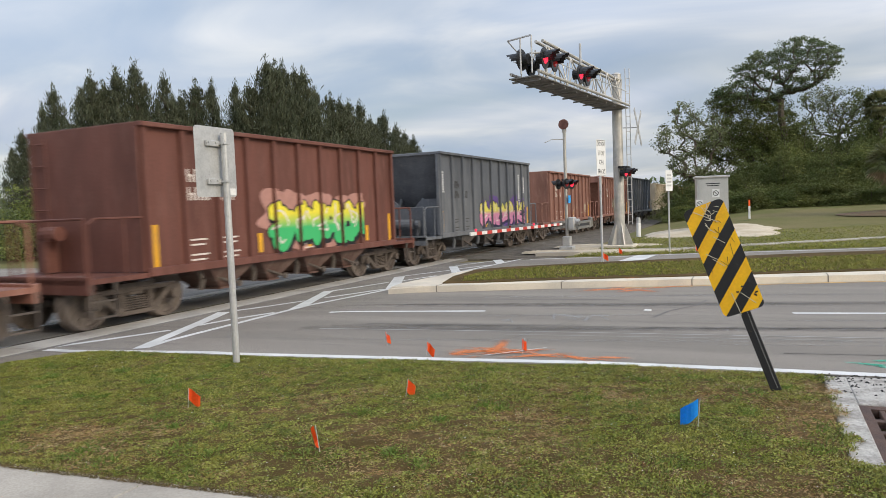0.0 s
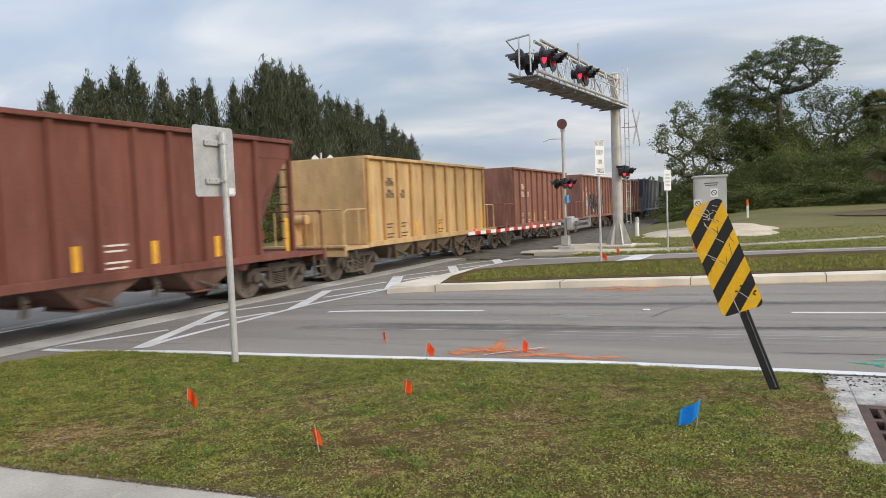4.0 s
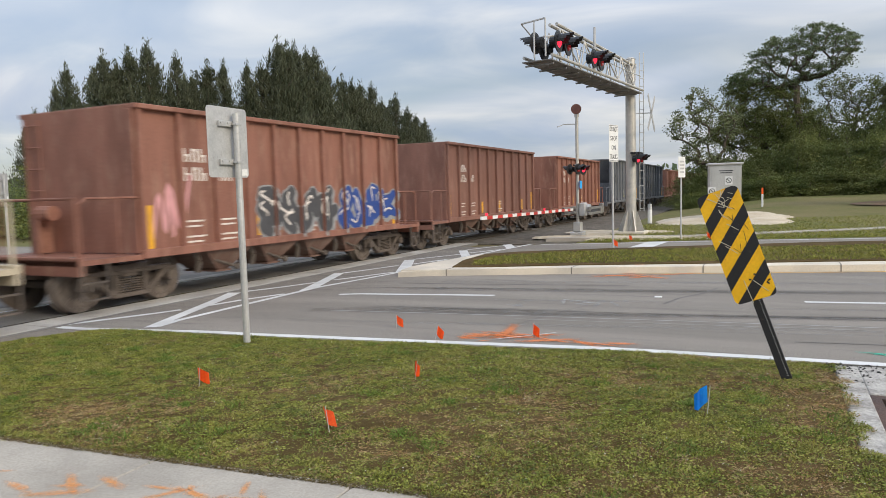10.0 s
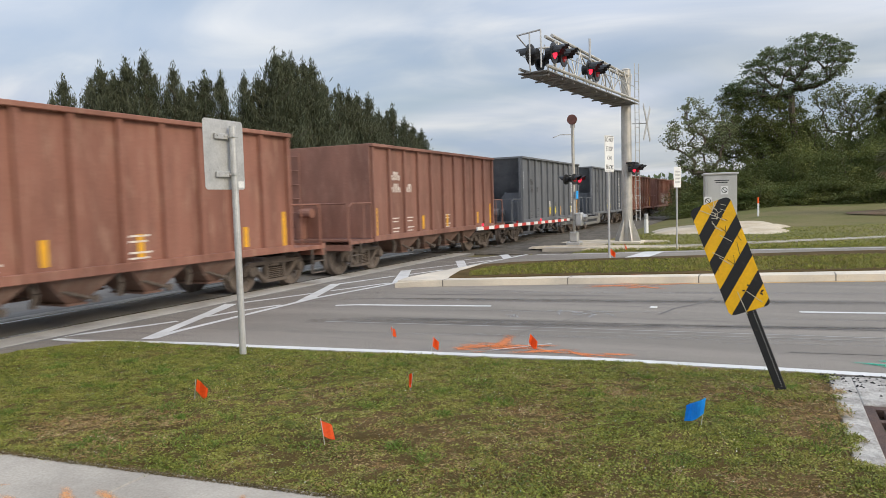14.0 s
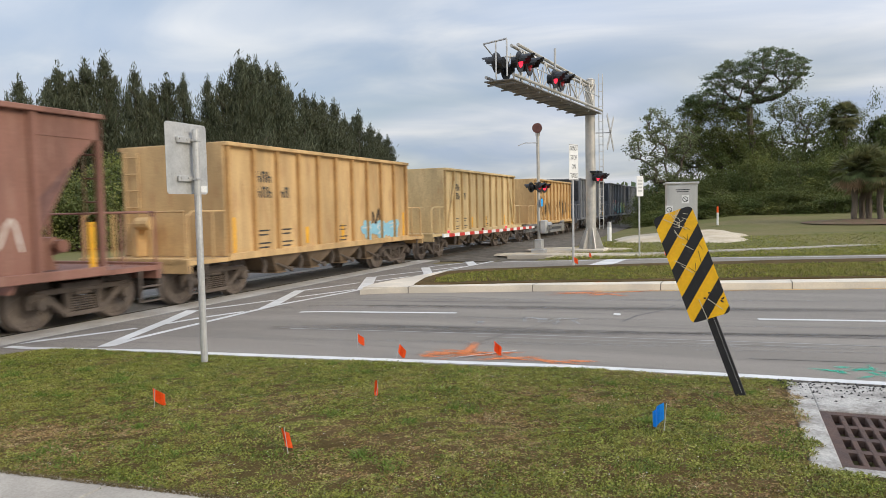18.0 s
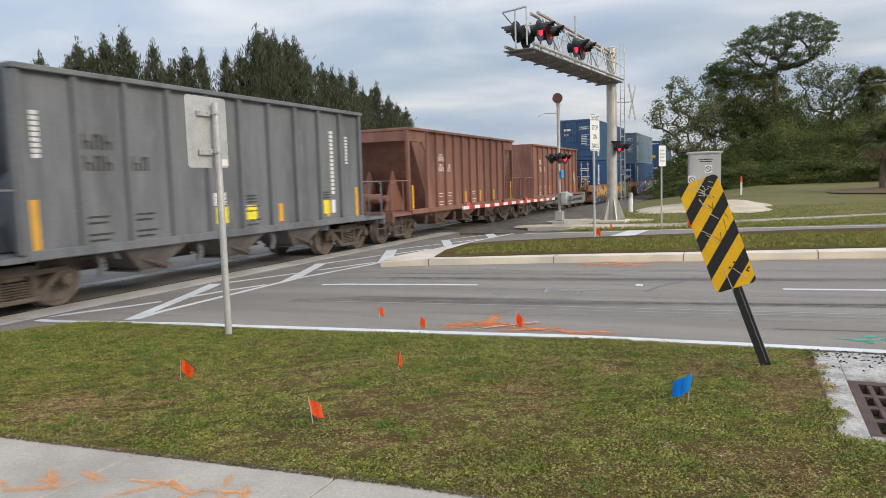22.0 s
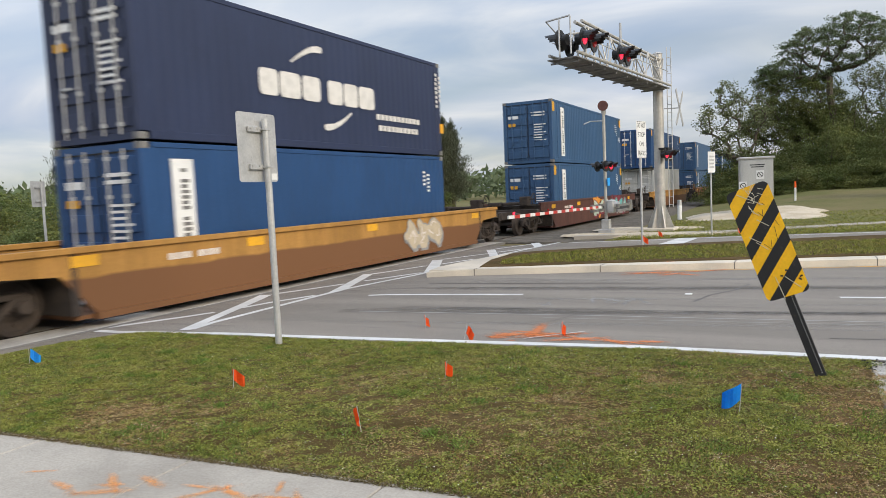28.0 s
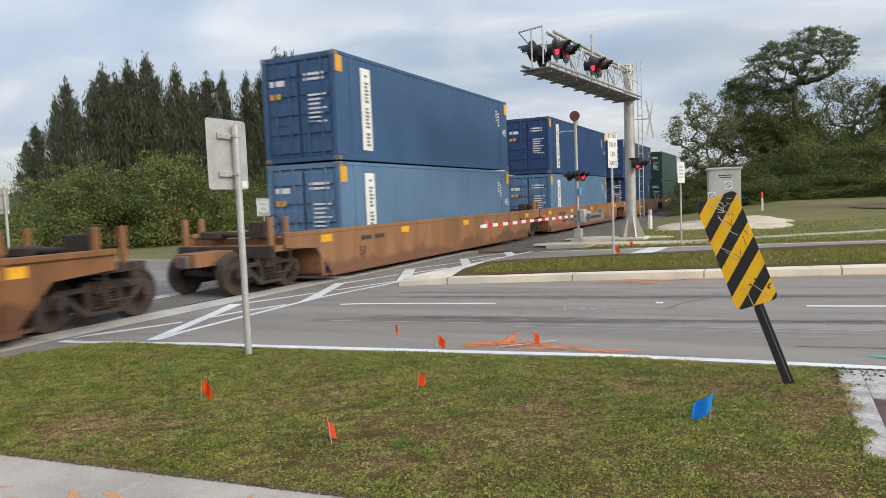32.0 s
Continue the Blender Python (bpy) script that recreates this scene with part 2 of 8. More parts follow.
ORANGE_PAINT = spray("orange_spray_paint", (0.78, 0.24, 0.07), 0.5)
TYRE_MARK = spray("dark_tyre_streak", (0.085, 0.08, 0.075), 0.5, 3.5, 0.42)
PALE_WEAR = spray("pale_worn_streak", (0.3, 0.285, 0.26), 0.43, 3.5, 0.3)
PANEL = material("pale_crossing_concrete", (0.47, 0.44, 0.39), 0.85, second=(0.36, 0.335, 0.3), third=(0.25, 0.235, 0.21), scale=1.3, speck=0.5, grain=50, wear=(0.6, 0.78))
ORANGE_FAINT = spray("faint_orange_spray_paint", (0.85, 0.36, 0.1), 0.42, 18, 0.6)
GREEN_PAINT = spray("green_spray_paint", (0.03, 0.45, 0.3), 0.45)
SCUFF = spray("pale_scuffed_paint", (0.42, 0.42, 0.41), 0.3)
COAL_GEAR = material("dark_running_gear", (0.034, 0.027, 0.023), 0.9, second=(0.06, 0.045, 0.035), third=(0.02, 0.017, 0.015), scale=3, grain=30, bump=0.3)
CAST_IRON = material("rusty_cast_iron", (0.09, 0.06, 0.05), 0.7, 0.5, second=(0.13, 0.08, 0.06), scale=5, grain=60, bump=0.4)
DARK_HOLE = material("dark_pit", (0.012, 0.012, 0.012), 0.9)
RED_LAMP = glowing("red_signal_light", (0.95, 0.03, 0.07), 1.3)
RED_DULL = material("unlit_red_lens", (0.3, 0.02, 0.025), 0.15, bump=0)
BELL = material("rusty_red_bell", (0.2, 0.09, 0.07), 0.5, 0.4, scale=6)
CABINET = material("brushed_aluminium_case", (0.56, 0.55, 0.52), 0.38, 0.5, second=(0.5, 0.49, 0.46), scale=1.5, stretch=(1, 1, 0.2), grain=30, bump=0.05)
BARK = material("grey_bark", (0.13, 0.105, 0.08), 0.9, second=(0.085, 0.07, 0.055), scale=3, stretch=(1, 1, 0.3), grain=12, bump=0.7)
PINE_LEAF = leafy("casuarina_needles", (0.05, 0.06, 0.035), (0.078, 0.083, 0.05), island=0.9)
BUSH_LEAF = leafy("shrub_leaves", (0.068, 0.093, 0.026), (0.125, 0.13, 0.038), island=1.0)
DARK_LEAF = leafy("dark_thicket_leaves", (0.056, 0.077, 0.023), (0.095, 0.1, 0.032), island=1.0)
PALE_LEAF = leafy("pale_tree_leaves", (0.1, 0.135, 0.05), (0.14, 0.16, 0.06))
PALM_LEAF = leafy("palm_fronds", (0.075, 0.092, 0.036), (0.12, 0.11, 0.05), island=1.0)
DRY_LEAF = leafy("dry_fronds", (0.25, 0.17, 0.1), (0.17, 0.12, 0.07))
# turf leaves: the wide spread of tones also paints in weak self-shadow
BLADE = leafy("grass_blades", (0.095, 0.111, 0.016), (0.146, 0.131, 0.032), island=2.0, scale=1.6, through_leaf=0.2, third=(0.052, 0.066, 0.012))
CLOVER = leafy("clover_leaves", (0.095, 0.117, 0.019), (0.145, 0.136, 0.036), island=2.1, scale=1.3, through_leaf=0.2, third=(0.045, 0.062, 0.012))
STRAW = leafy("dry_straw", (0.25, 0.165, 0.08), (0.18, 0.105, 0.045), island=1.1, scale=2.0, through_leaf=0.1, third=(0.3, 0.235, 0.13))
# straw darkened to paint the shade along the turf's edge
SHADED_THATCH = leafy("shaded_thatch_straw", (0.09, 0.065, 0.03), (0.06, 0.05, 0.02), island=1.2, scale=3.0, through_leaf=0.1)
MULCH = material("red_mulch", (0.14, 0.085, 0.052), 0.95, second=(0.12, 0.1, 0.05), scale=1.2, grain=9, bump=0.8)


# train paint
def car_paint(name, c, rust, stain):
    """Sheet-steel paint: streaks down the side, dusty patches, and broad soot with a ragged shape."""
    m = material(name, c, 0.62, second=tuple(0.72 * v for v in c), third=stain, scale=1.1, stretch=(1.0, 1.5, 0.24), grain=22, bump=0.08, wear=(0.52, 0.72), spec=0.25, speck=0.4)
    n, l = m.node_tree.nodes, m.node_tree.links
    b = n["Principled BSDF"]
    old = b.inputs["Base Color"].links[0].from_socket
    co, mp, tex, r, mix = (n.new("ShaderNode" + k) for k in ("TexCoord", "Mapping", "TexNoise", "MapRange", "MixRGB"))
    mp.inputs["Scale"].default_value = (1, 3.2, 0.35)
    l.new(co.outputs["Object"], mp.inputs["Vector"])
    l.new(mp.outputs[0], tex.inputs["Vector"])
    tex.inputs["Scale"].default_value, tex.inputs["Detail"].default_value, tex.inputs["Roughness"].default_value = 1.6, 9, 0.68
    r.inputs["From Min"].default_value, r.inputs["From Max"].default_value, r.inputs["To Max"].default_value = 0.54, 0.74, 0.55
    l.new(tex.outputs["Fac"], r.inputs["Value"])
    l.new(r.outputs["Result"], mix.inputs[0])
    l.new(old, mix.inputs[1])
    mix.inputs[2].default_value = (*(0.42 * v + 0.01 for v in c), 1)
    l.new(mix.outputs[0], b.inputs["Base Color"])
    return m


PAINTS = {
    "maroon": car_paint("maroon_paint", (0.15, 0.062, 0.047), 0, (0.19, 0.095, 0.074)),
    "brown": car_paint("oxide_brown_paint", (0.255, 0.128, 0.097), 0, (0.305, 0.18, 0.14)),
    "brown2": car_paint("faded_oxide_paint", (0.265, 0.122, 0.088), 0, (0.35, 0.21, 0.155)),
    "red": car_paint("boxcar_red_paint", (0.175, 0.064, 0.046), 0, (0.22, 0.1, 0.075)),
    "grey": car_paint("slate_grey_paint", (0.155, 0.163, 0.176), 0, (0.2, 0.205, 0.212)),
    "tan": car_paint("pale_tan_paint", (0.46, 0.4, 0.3), 0, (0.36, 0.27, 0.19)),
    "yellow": car_paint("faded_yellow_paint", (0.57, 0.385, 0.185), 0, (0.34, 0.17, 0.08)),
    "yellow2": car_paint("cream_yellow_paint", (0.62, 0.47, 0.25), 0, (0.44, 0.27, 0.13)),
}
# the hoppers' undersides mix their paint with a dull brown, and the yellow cars' posts have rusted
CHUTE = {k: car_paint(k + "_dull_underside", tuple(0.45 * a + 0.55 * b for a, b in zip(c, (0.15, 0.12, 0.1))), 0, (0.22, 0.18, 0.15)) for k, c in {"maroon": (0.175, 0.062, 0.045), "brown": (0.275, 0.128, 0.09), "brown2": (0.265, 0.122, 0.088), "red": (0.24, 0.075, 0.05), "grey": (0.14, 0.155, 0.175), "tan": (0.3, 0.24, 0.17), "yellow": (0.3, 0.2, 0.1), "yellow2": (0.3, 0.2, 0.1)}.items()}
POSTS = {"yellow": car_paint("rusted_yellow_post", (0.5, 0.3, 0.12), 0, (0.17, 0.075, 0.035)), "yellow2": car_paint("worn_cream_post", (0.52, 0.37, 0.18), 0, (0.26, 0.13, 0.06))}
UNDER = material("grimy_running_gear", (0.082, 0.067, 0.056), 0.85, 0.0, second=(0.125, 0.1, 0.083), third=(0.065, 0.053, 0.045), scale=3, grain=30, bump=0.3)
WHEEL = material("worn_wheel_steel", (0.155, 0.128, 0.108), 0.75, 0.0, second=(0.1, 0.08, 0.068), third=(0.3, 0.26, 0.23), scale=4, grain=30, bump=0.2)
STRIPE = material("yellow_reflector", (0.75, 0.38, 0.02), 0.45, second=(0.62, 0.32, 0.03), third=(0.3, 0.15, 0.06), scale=4, wear=(0.66, 0.8), bump=0.03)
LABEL_YELLOW = material("yellow_placard", (0.8, 0.68, 0.03), 0.5, second=(0.7, 0.6, 0.04), scale=5, bump=0.02)
LETTER_WHITE = material("white_stencil", (0.68, 0.63, 0.58), 0.6, second=(0.55, 0.48, 0.42), scale=6, bump=0.03)
LETTER_BLACK = material("black_stencil", (0.03, 0.03, 0.03), 0.6, second=(0.06, 0.055, 0.05), scale=6, bump=0.03)
BOX_PAINTS = {}
for box_name, box_col in {"blue": (0.036, 0.09, 0.185), "royal": (0.016, 0.06, 0.165), "navy": (0.022, 0.032, 0.075), "slate": (0.13, 0.19, 0.24), "light": (0.1, 0.185, 0.3), "dark": (0.02, 0.055, 0.15), "white": (0.5, 0.5, 0.47), "green": (0.02, 0.052, 0.036)}.items():
    BOX_PAINTS[box_name] = material(box_name + "_container_paint", box_col, 0.5, second=tuple(0.85 * v for v in box_col), third=tuple(min(1, v * 1.25 + 0.02) for v in box_col), scale=0.8, stretch=(1, 1, 0.5), grain=20, bump=0.05, wear=(0.62, 0.8))
def brown_below(m, low_color, level, ragged=1.3):
    """A darker brown lower part up to about level; ragged sets how uneven its upper edge is."""
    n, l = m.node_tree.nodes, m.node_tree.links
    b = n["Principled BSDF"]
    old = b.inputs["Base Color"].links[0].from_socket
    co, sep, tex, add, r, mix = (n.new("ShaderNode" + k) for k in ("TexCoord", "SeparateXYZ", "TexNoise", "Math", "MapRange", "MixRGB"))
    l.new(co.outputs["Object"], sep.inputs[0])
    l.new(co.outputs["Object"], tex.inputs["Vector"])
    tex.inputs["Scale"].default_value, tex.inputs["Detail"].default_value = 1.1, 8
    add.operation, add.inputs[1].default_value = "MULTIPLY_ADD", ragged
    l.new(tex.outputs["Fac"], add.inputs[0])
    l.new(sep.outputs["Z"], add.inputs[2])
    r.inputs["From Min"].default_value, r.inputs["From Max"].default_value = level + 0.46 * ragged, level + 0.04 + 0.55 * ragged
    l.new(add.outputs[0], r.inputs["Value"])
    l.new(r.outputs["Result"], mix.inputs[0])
    mix.inputs[1].default_value = (*low_color, 1)
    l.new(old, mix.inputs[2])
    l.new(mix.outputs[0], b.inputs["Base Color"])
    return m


WELL_PAINTS = {
    "ochre": brown_below(car_paint("ochre_well_paint", (0.42, 0.22, 0.058), 0, (0.25, 0.12, 0.045)), (0.17, 0.08, 0.035), 0.82, 0.12),
    "tanbrown": brown_below(car_paint("tan_brown_well_paint", (0.29, 0.15, 0.075), 0, (0.22, 0.11, 0.058)), (0.17, 0.085, 0.05), 0.45),
    "darkbrown": car_paint("dark_brown_well_paint", (0.10, 0.045, 0.035), 0, (0.14, 0.065, 0.05)),
    "rust": brown_below(car_paint("rust_orange_well_paint", (0.235, 0.11, 0.048), 0, (0.15, 0.07, 0.036)), (0.11, 0.05, 0.027), 0.6),
}


def sprayed(name, top, bottom, z0, z1):
    """Spray paint that fades from one colour to another up the panel, with overspray mottling."""
    m = material(name, top, 0.55, second=tuple(0.9 * v for v in top), scale=3.0, grain=14, bump=0.03)
    n, l = m.node_tree.nodes, m.node_tree.links
    b = n["Principled BSDF"]
    old = b.inputs["Base Color"].links[0].from_socket
    co, sep, rng_, mix = n.new("ShaderNodeTexCoord"), n.new("ShaderNodeSeparateXYZ"), n.new("ShaderNodeMapRange"), n.new("ShaderNodeMixRGB")
    l.new(co.outputs["Object"], sep.inputs[0])
    l.new(sep.outputs["Z"], rng_.inputs["Value"])
    rng_.inputs["From Min"].default_value, rng_.inputs["From Max"].default_value = z0, z1
    l.new(rng_.outputs["Result"], mix.inputs[0])
    mix.inputs[1].default_value = (*bottom, 1)
    l.new(old, mix.inputs[2])
    l.new(mix.outputs[0], b.inputs["Base Color"])
    return m


# ---- building helpers ----
def part(name, bm, mat, parent=None, label=""):
    """Links a bmesh as one mesh object under a thing or a part."""
    me = bpy.data.meshes.new(name)
    bm.to_mesh(me)
    bm.free()
    me.materials.append(mat)
    ob = new(name, me)
    ob.parent = parent
    if label:
        ob["label"] = label
    return ob


def again(ob, name, parent, m):
    """Another object on the same mesh, at the pose m in its parent's space."""
    o = new(name, ob.data)
    o.parent, o.matrix_basis = parent, m
    return o


def thing(name, label, category, group="", at=None):
    ob = new(name)
    ob.empty_display_size = 0.2
    if at is not None:
        ob.matrix_basis = at
    return tagged(ob, label, category, group)


def setting(ob, label="", category=""):
    return tagged(ob, label, category, "", "structure")


def box(bm, x0, x1, y0, y1, z0, z1, bevel=0.0):
    c = Matrix.Translation(((x0 + x1) / 2, (y0 + y1) / 2, (z0 + z1) / 2)) @ Matrix.Diagonal((abs(x1 - x0), abs(y1 - y0), abs(z1 - z0), 1))
    made = bmesh.ops.create_cube(bm, size=1.0, matrix=c)["verts"]
    if bevel:
        edges = list({e for v in made for e in v.link_edges})
        bmesh.ops.bevel(bm, geom=edges, offset=bevel, segments=1, affect="EDGES")
    return made


def slab(bm, m, sx, sy, sz):
    """A box of that size, centred on the pose m."""
    return bmesh.ops.create_cube(bm, size=1.0, matrix=m @ Matrix.Diagonal((sx, sy, sz, 1)))["verts"]


def tube(bm, p, q, r, r2=None, n=8, caps=True):
    p, q = Vector(p), Vector(q)
    d = q - p
    m = Matrix.Translation((p + q) / 2) @ d.to_track_quat("Z", "Y").to_matrix().to_4x4()
    return bmesh.ops.create_cone(bm, cap_ends=caps, segments=n, radius1=r, radius2=r if r2 is None else r2, depth=d.length, matrix=m)["verts"]


def bend(bm, pts, r, n=6):
    for a, b in zip(pts, pts[1:]):
        tube(bm, a, b, r, n=n)


def prism(bm, pts, z0, z1, m=Matrix()):
    """A flat outline pulled up from z0 to z1."""
    lo = [bm.verts.new(m @ Vector((x, y, z0))) for x, y in pts]
    hi = [bm.verts.new(m @ Vector((x, y, z1))) for x, y in pts]
    bm.faces.new(lo[::-1])
    bm.faces.new(hi)
    for i in range(len(pts)):
        j = (i + 1) % len(pts)
        bm.faces.new((lo[i], lo[j], hi[j], hi[i]))


def bars(name, mat, parent, rects, face, label=""):
    """Flat bars standing for writing. rects: (a0, a1, z0, z1); face places them: a function of (a, z, out)."""
    bm = bmesh.new()
    for a0, a1, z0, z1 in rects:
        vs = [bm.verts.new(face(a, z, o)) for o in (0.0, 0.006) for a, z in ((a0, z0), (a1, z0), (a1, z1), (a0, z1))]
        for f in ((0, 1, 2, 3), (4, 5, 6, 7), (0, 1, 5, 4), (1, 2, 6, 5), (2, 3, 7, 6), (3, 0, 4, 7)):
            bm.faces.new([vs[i] for i in f])
    bmesh.ops.recalc_face_normals(bm, faces=bm.faces)
    ob = part(name, bm, mat, parent, label)
    if len(rects) > 1:
        ob["kind"] = "stuff"
    return ob


def lettering(name, text, size, mat, parent, m, depth=0.004, bold=0.0, label="", squeeze=1.0):
    """Words in the built-in font as a mesh, centred on the pose m, reading along its x with its y up."""
    cu = bpy.data.curves.new(name, "FONT")
    cu.body, cu.size, cu.extrude, cu.offset = text, size, depth, bold
    cu.align_x, cu.align_y, cu.resolution_u = "CENTER", "CENTER", 3
    tmp = new(name, cu)
    me = bpy.data.meshes.new_from_object(tmp.evaluated_get(bpy.context.evaluated_depsgraph_get()))
    bpy.data.objects.remove(tmp)
    me.materials.clear()
    me.materials.append(mat)
    ob = new(name, me)
    ob.parent, ob.matrix_basis = parent, m @ Matrix.Diagonal((squeeze, 1, 1, 1))
    if label:
        ob["label"] = label
    return ob


def mesh_of(name, verts, faces, mat, parent=None, label=""):
    """A mesh object from arrays: verts (n, 3) and faces (m, k)."""
    verts, faces = np.asarray(verts, np.float32), np.asarray(faces, np.int32)
    me = bpy.data.meshes.new(name)
    me.vertices.add(len(verts))
    me.vertices.foreach_set("co", verts.ravel())
    me.loops.add(faces.size)
    me.loops.foreach_set("vertex_index", faces.ravel())
    me.polygons.add(len(faces))
    me.polygons.foreach_set("loop_start", np.arange(0, faces.size, faces.shape[1], dtype=np.int32))
    me.update(calc_edges=True)
    me.materials.append(mat)
    ob = new(name, me)
    ob.parent = parent
    if label:
        ob["label"] = label
    return ob


# ---- the ground, the road and the verges ----
TRACK, RAIL_Z = -11.75, -0.08


def ground_height(x, y):
    hill = np.clip((y - 30) / 32, 0, 1) * np.clip((x + 8) / 8, 0, 1)
    low = np.where((x > -6.0) & (y > 26 + 0.36 * np.clip(x, -8, 200)) & (y < 400), -0.01, -0.16)
    return low + hill * hill * (3 - 2 * hill) * (0.95 + 0.012 * np.clip(x, 0, 60))


def road_height(x):
    return float(np.interp(x, (-9.6, -7.0), (-0.085, 0.0)))


gx = np.concatenate([[-1500, -700, -300], np.arange(-120, 121, 4.0), [300, 700, 1500]])
gy = np.concatenate([[-1500, -700, -300], np.arange(-60, 161, 4.0), [300, 700, 1500, 3000]])
GX, GY = np.meshgrid(gx, gy)
ids = np.arange(GX.size).reshape(GX.shape)
ground = mesh_of("ground", np.stack([GX, GY, ground_height(GX, GY)], -1).reshape(-1, 3), np.stack([ids[:-1, :-1], ids[:-1, 1:], ids[1:, 1:], ids[1:, :-1]], -1).reshape(-1, 4), LAWN)
setting(ground, "flat green and straw coloured roadside lawn", "ground")


def near_edge(x):
    return float(np.interp(x, (-120, -16, -10, -6.5, -3.5, -1.85, -0.2, 1.0, 10, 120), (-8, 6.2, 7.05, 7.2, 7.6, 7.86, 7.97, 8.02, 8.5, 14)))


def far_edge(x):
    return float(np.interp(x, (-120, -30, -12, -7.2, -4.6, -2.9, 3.35, 60, 200), (14, 20.5, 22.2, 22.9, 23.85, 24.75, 26.8, 46, 96)))


bm = bmesh.new()
row = []
for x in (-120, -60, -30, -20, -16, -13.4, -10.1, -9.6, -8.3, -7, -5, -3.5, -1.85, 0, 1, 4, 10, 30, 60, 120):
    z = road_height(x)
    row.append([bm.verts.new((x, y, h)) for y, h in ((near_edge(x), z), (far_edge(x), z), (far_edge(x), z - 0.25), (near_edge(x), z - 0.25))])
for a, b in zip(row, row[1:]):
    for i in range(4):
        j = (i + 1) % 4
        bm.faces.new((a[i], a[j], b[j], b[i]))
bmesh.ops.recalc_face_normals(bm, faces=bm.faces)
road = setting(part("road", bm, ASPHALT), "worn grey asphalt road crossing the railway", "road")

bm = bmesh.new()
prism(bm, [(-30, -20), (-9.0, -20), (-9.0, 2), (-9.15, 5.7), (-9.15, 6.3), (-9.0, 6.9), (-8.6, 7.2), (-10.2, 7.05), (-16, 6.2), (-30, 4.2)], -0.3, -0.088)
setting(part("pavement_apron", bm, ASPHALT), "grey asphalt beside the verge at the crossing", "pavement")


def strip(bm, pts, width, z=0.004, up=0.004):
    """A painted line: a thin ribbon along pts, lying on the road."""
    fine = []
    for (xa, ya), (xb, yb) in zip(pts, pts[1:]):
        n = max(1, int(math.hypot(xb - xa, yb - ya) / 0.4))
        fine += [(xa + (xb - xa) * i / n, ya + (yb - ya) * i / n) for i in range(n)]
    fine.append(pts[-1])
    for (xa, ya), (xb, yb) in zip(fine, fine[1:]):
        d = Vector((xb - xa, yb - ya))
        nrm = Vector((-d.y, d.x)).normalized() * width / 2
        vs = [bm.verts.new((x, y, road_height(x) + z)) for x, y in ((xa + nrm.x, ya + nrm.y), (xb + nrm.x, yb + nrm.y), (xb - nrm.x, yb - nrm.y), (xa - nrm.x, ya - nrm.y))]
        bm.faces.new(vs)


def painted(name, lines, label="white painted road line", mat=None):
    bm = bmesh.new()
    for pts, w in lines:
        strip(bm, pts, w)
    bmesh.ops.recalc_face_normals(bm, faces=bm.faces)
    return setting(part(name, bm, mat or ROAD_PAINT), label, "road marking")


painted("edge_line", [([(-10.06, 7.16), (-6.49, 7.32), (-3.54, 7.72), (-1.85, 7.97), (-0.22, 8.08), (1.0, 8.13), (10, 8.62), (60, 11.3)], 0.15)])
painted("lane_dash", [([(-7.4, 10.95), (-4.5, 11.5)], 0.13)])
painted("lane_dash", [([(0.4, 12.1), (3.6, 12.6)], 0.13)])
painted("lane_dash", [([(10.0, 13.7), (13.2, 14.2)], 0.13)])

# sidewalk in slabs
for k in range(18):
    x0 = -13.0 + 1.52 * k
    y0 = float(np.interp(x0, (-9, -6, -2, 2), (3.05, 3.27, 3.62, 3.75)))
    y1 = float(np.interp(x0 + 1.5, (-9, -6, -2, 2), (3.05, 3.27, 3.62, 3.75)))
    bm = bmesh.new()
    prism(bm, [(x0, y0 - 3.8), (x0 + 1.512, y1 - 3.8), (x0 + 1.512, y1), (x0, y0)], -0.2, 0.045)
    bmesh.ops.bevel(bm, geom=list(bm.edges), offset=0.008, segments=1, affect="EDGES")
    if k == 0:
        walkway = setting(new("pavement_walk"), "pale concrete sidewalk slabs with orange utility marks", "sidewalk")
    part("slab", bm, SIDEWALK, walkway)

# verge: a slightly uneven grass bank
VX, VY = np.meshgrid(np.linspace(-9.1, 6, 152), np.linspace(0, 1, 48))
front = np.interp(VX, (-9, -6, -2, 2, 8), (3.0, 3.22, 3.57, 3.7, 3.75))
back = np.interp(VX, (-9.1, -8.9, -8.6, -6.5, -3.5, -1.85, -0.2, 1.0, 10), (5.9, 6.62, 6.85, 7.04, 7.43, 7.7, 7.82, 7.88, 8.3))
VYY = front + (back - front) * VY
rng = np.random.default_rng(3)
VZ = 0.03 + 0.035 * np.sin(VY * np.pi) + 0.012 * np.sin(VX * 2.3 + VYY) * np.sin(VYY * 3.1) + rng.normal(0, 0.004, VX.shape)
VZ = np.where((VY < 0.01) | (VY > 0.99), -0.02, VZ)
VZ = np.where(VX < -9.0, -0.09, VZ)
ids = np.arange(VX.size).reshape(VX.shape)
inlet = (VX > 0.52) & (VYY > 5.2) & (VX < 3.2)
quads = np.stack([ids[:-1, :-1], ids[:-1, 1:], ids[1:, 1:], ids[1:, :-1]], -1).reshape(-1, 4)
quads = quads[~inlet.ravel()[quads].any(1)]
verge = setting(mesh_of("verge", np.stack([VX, VYY, VZ], -1).reshape(-1, 3), quads, GRASS), "mown green and brown grass verge between sidewalk and road", "grass")

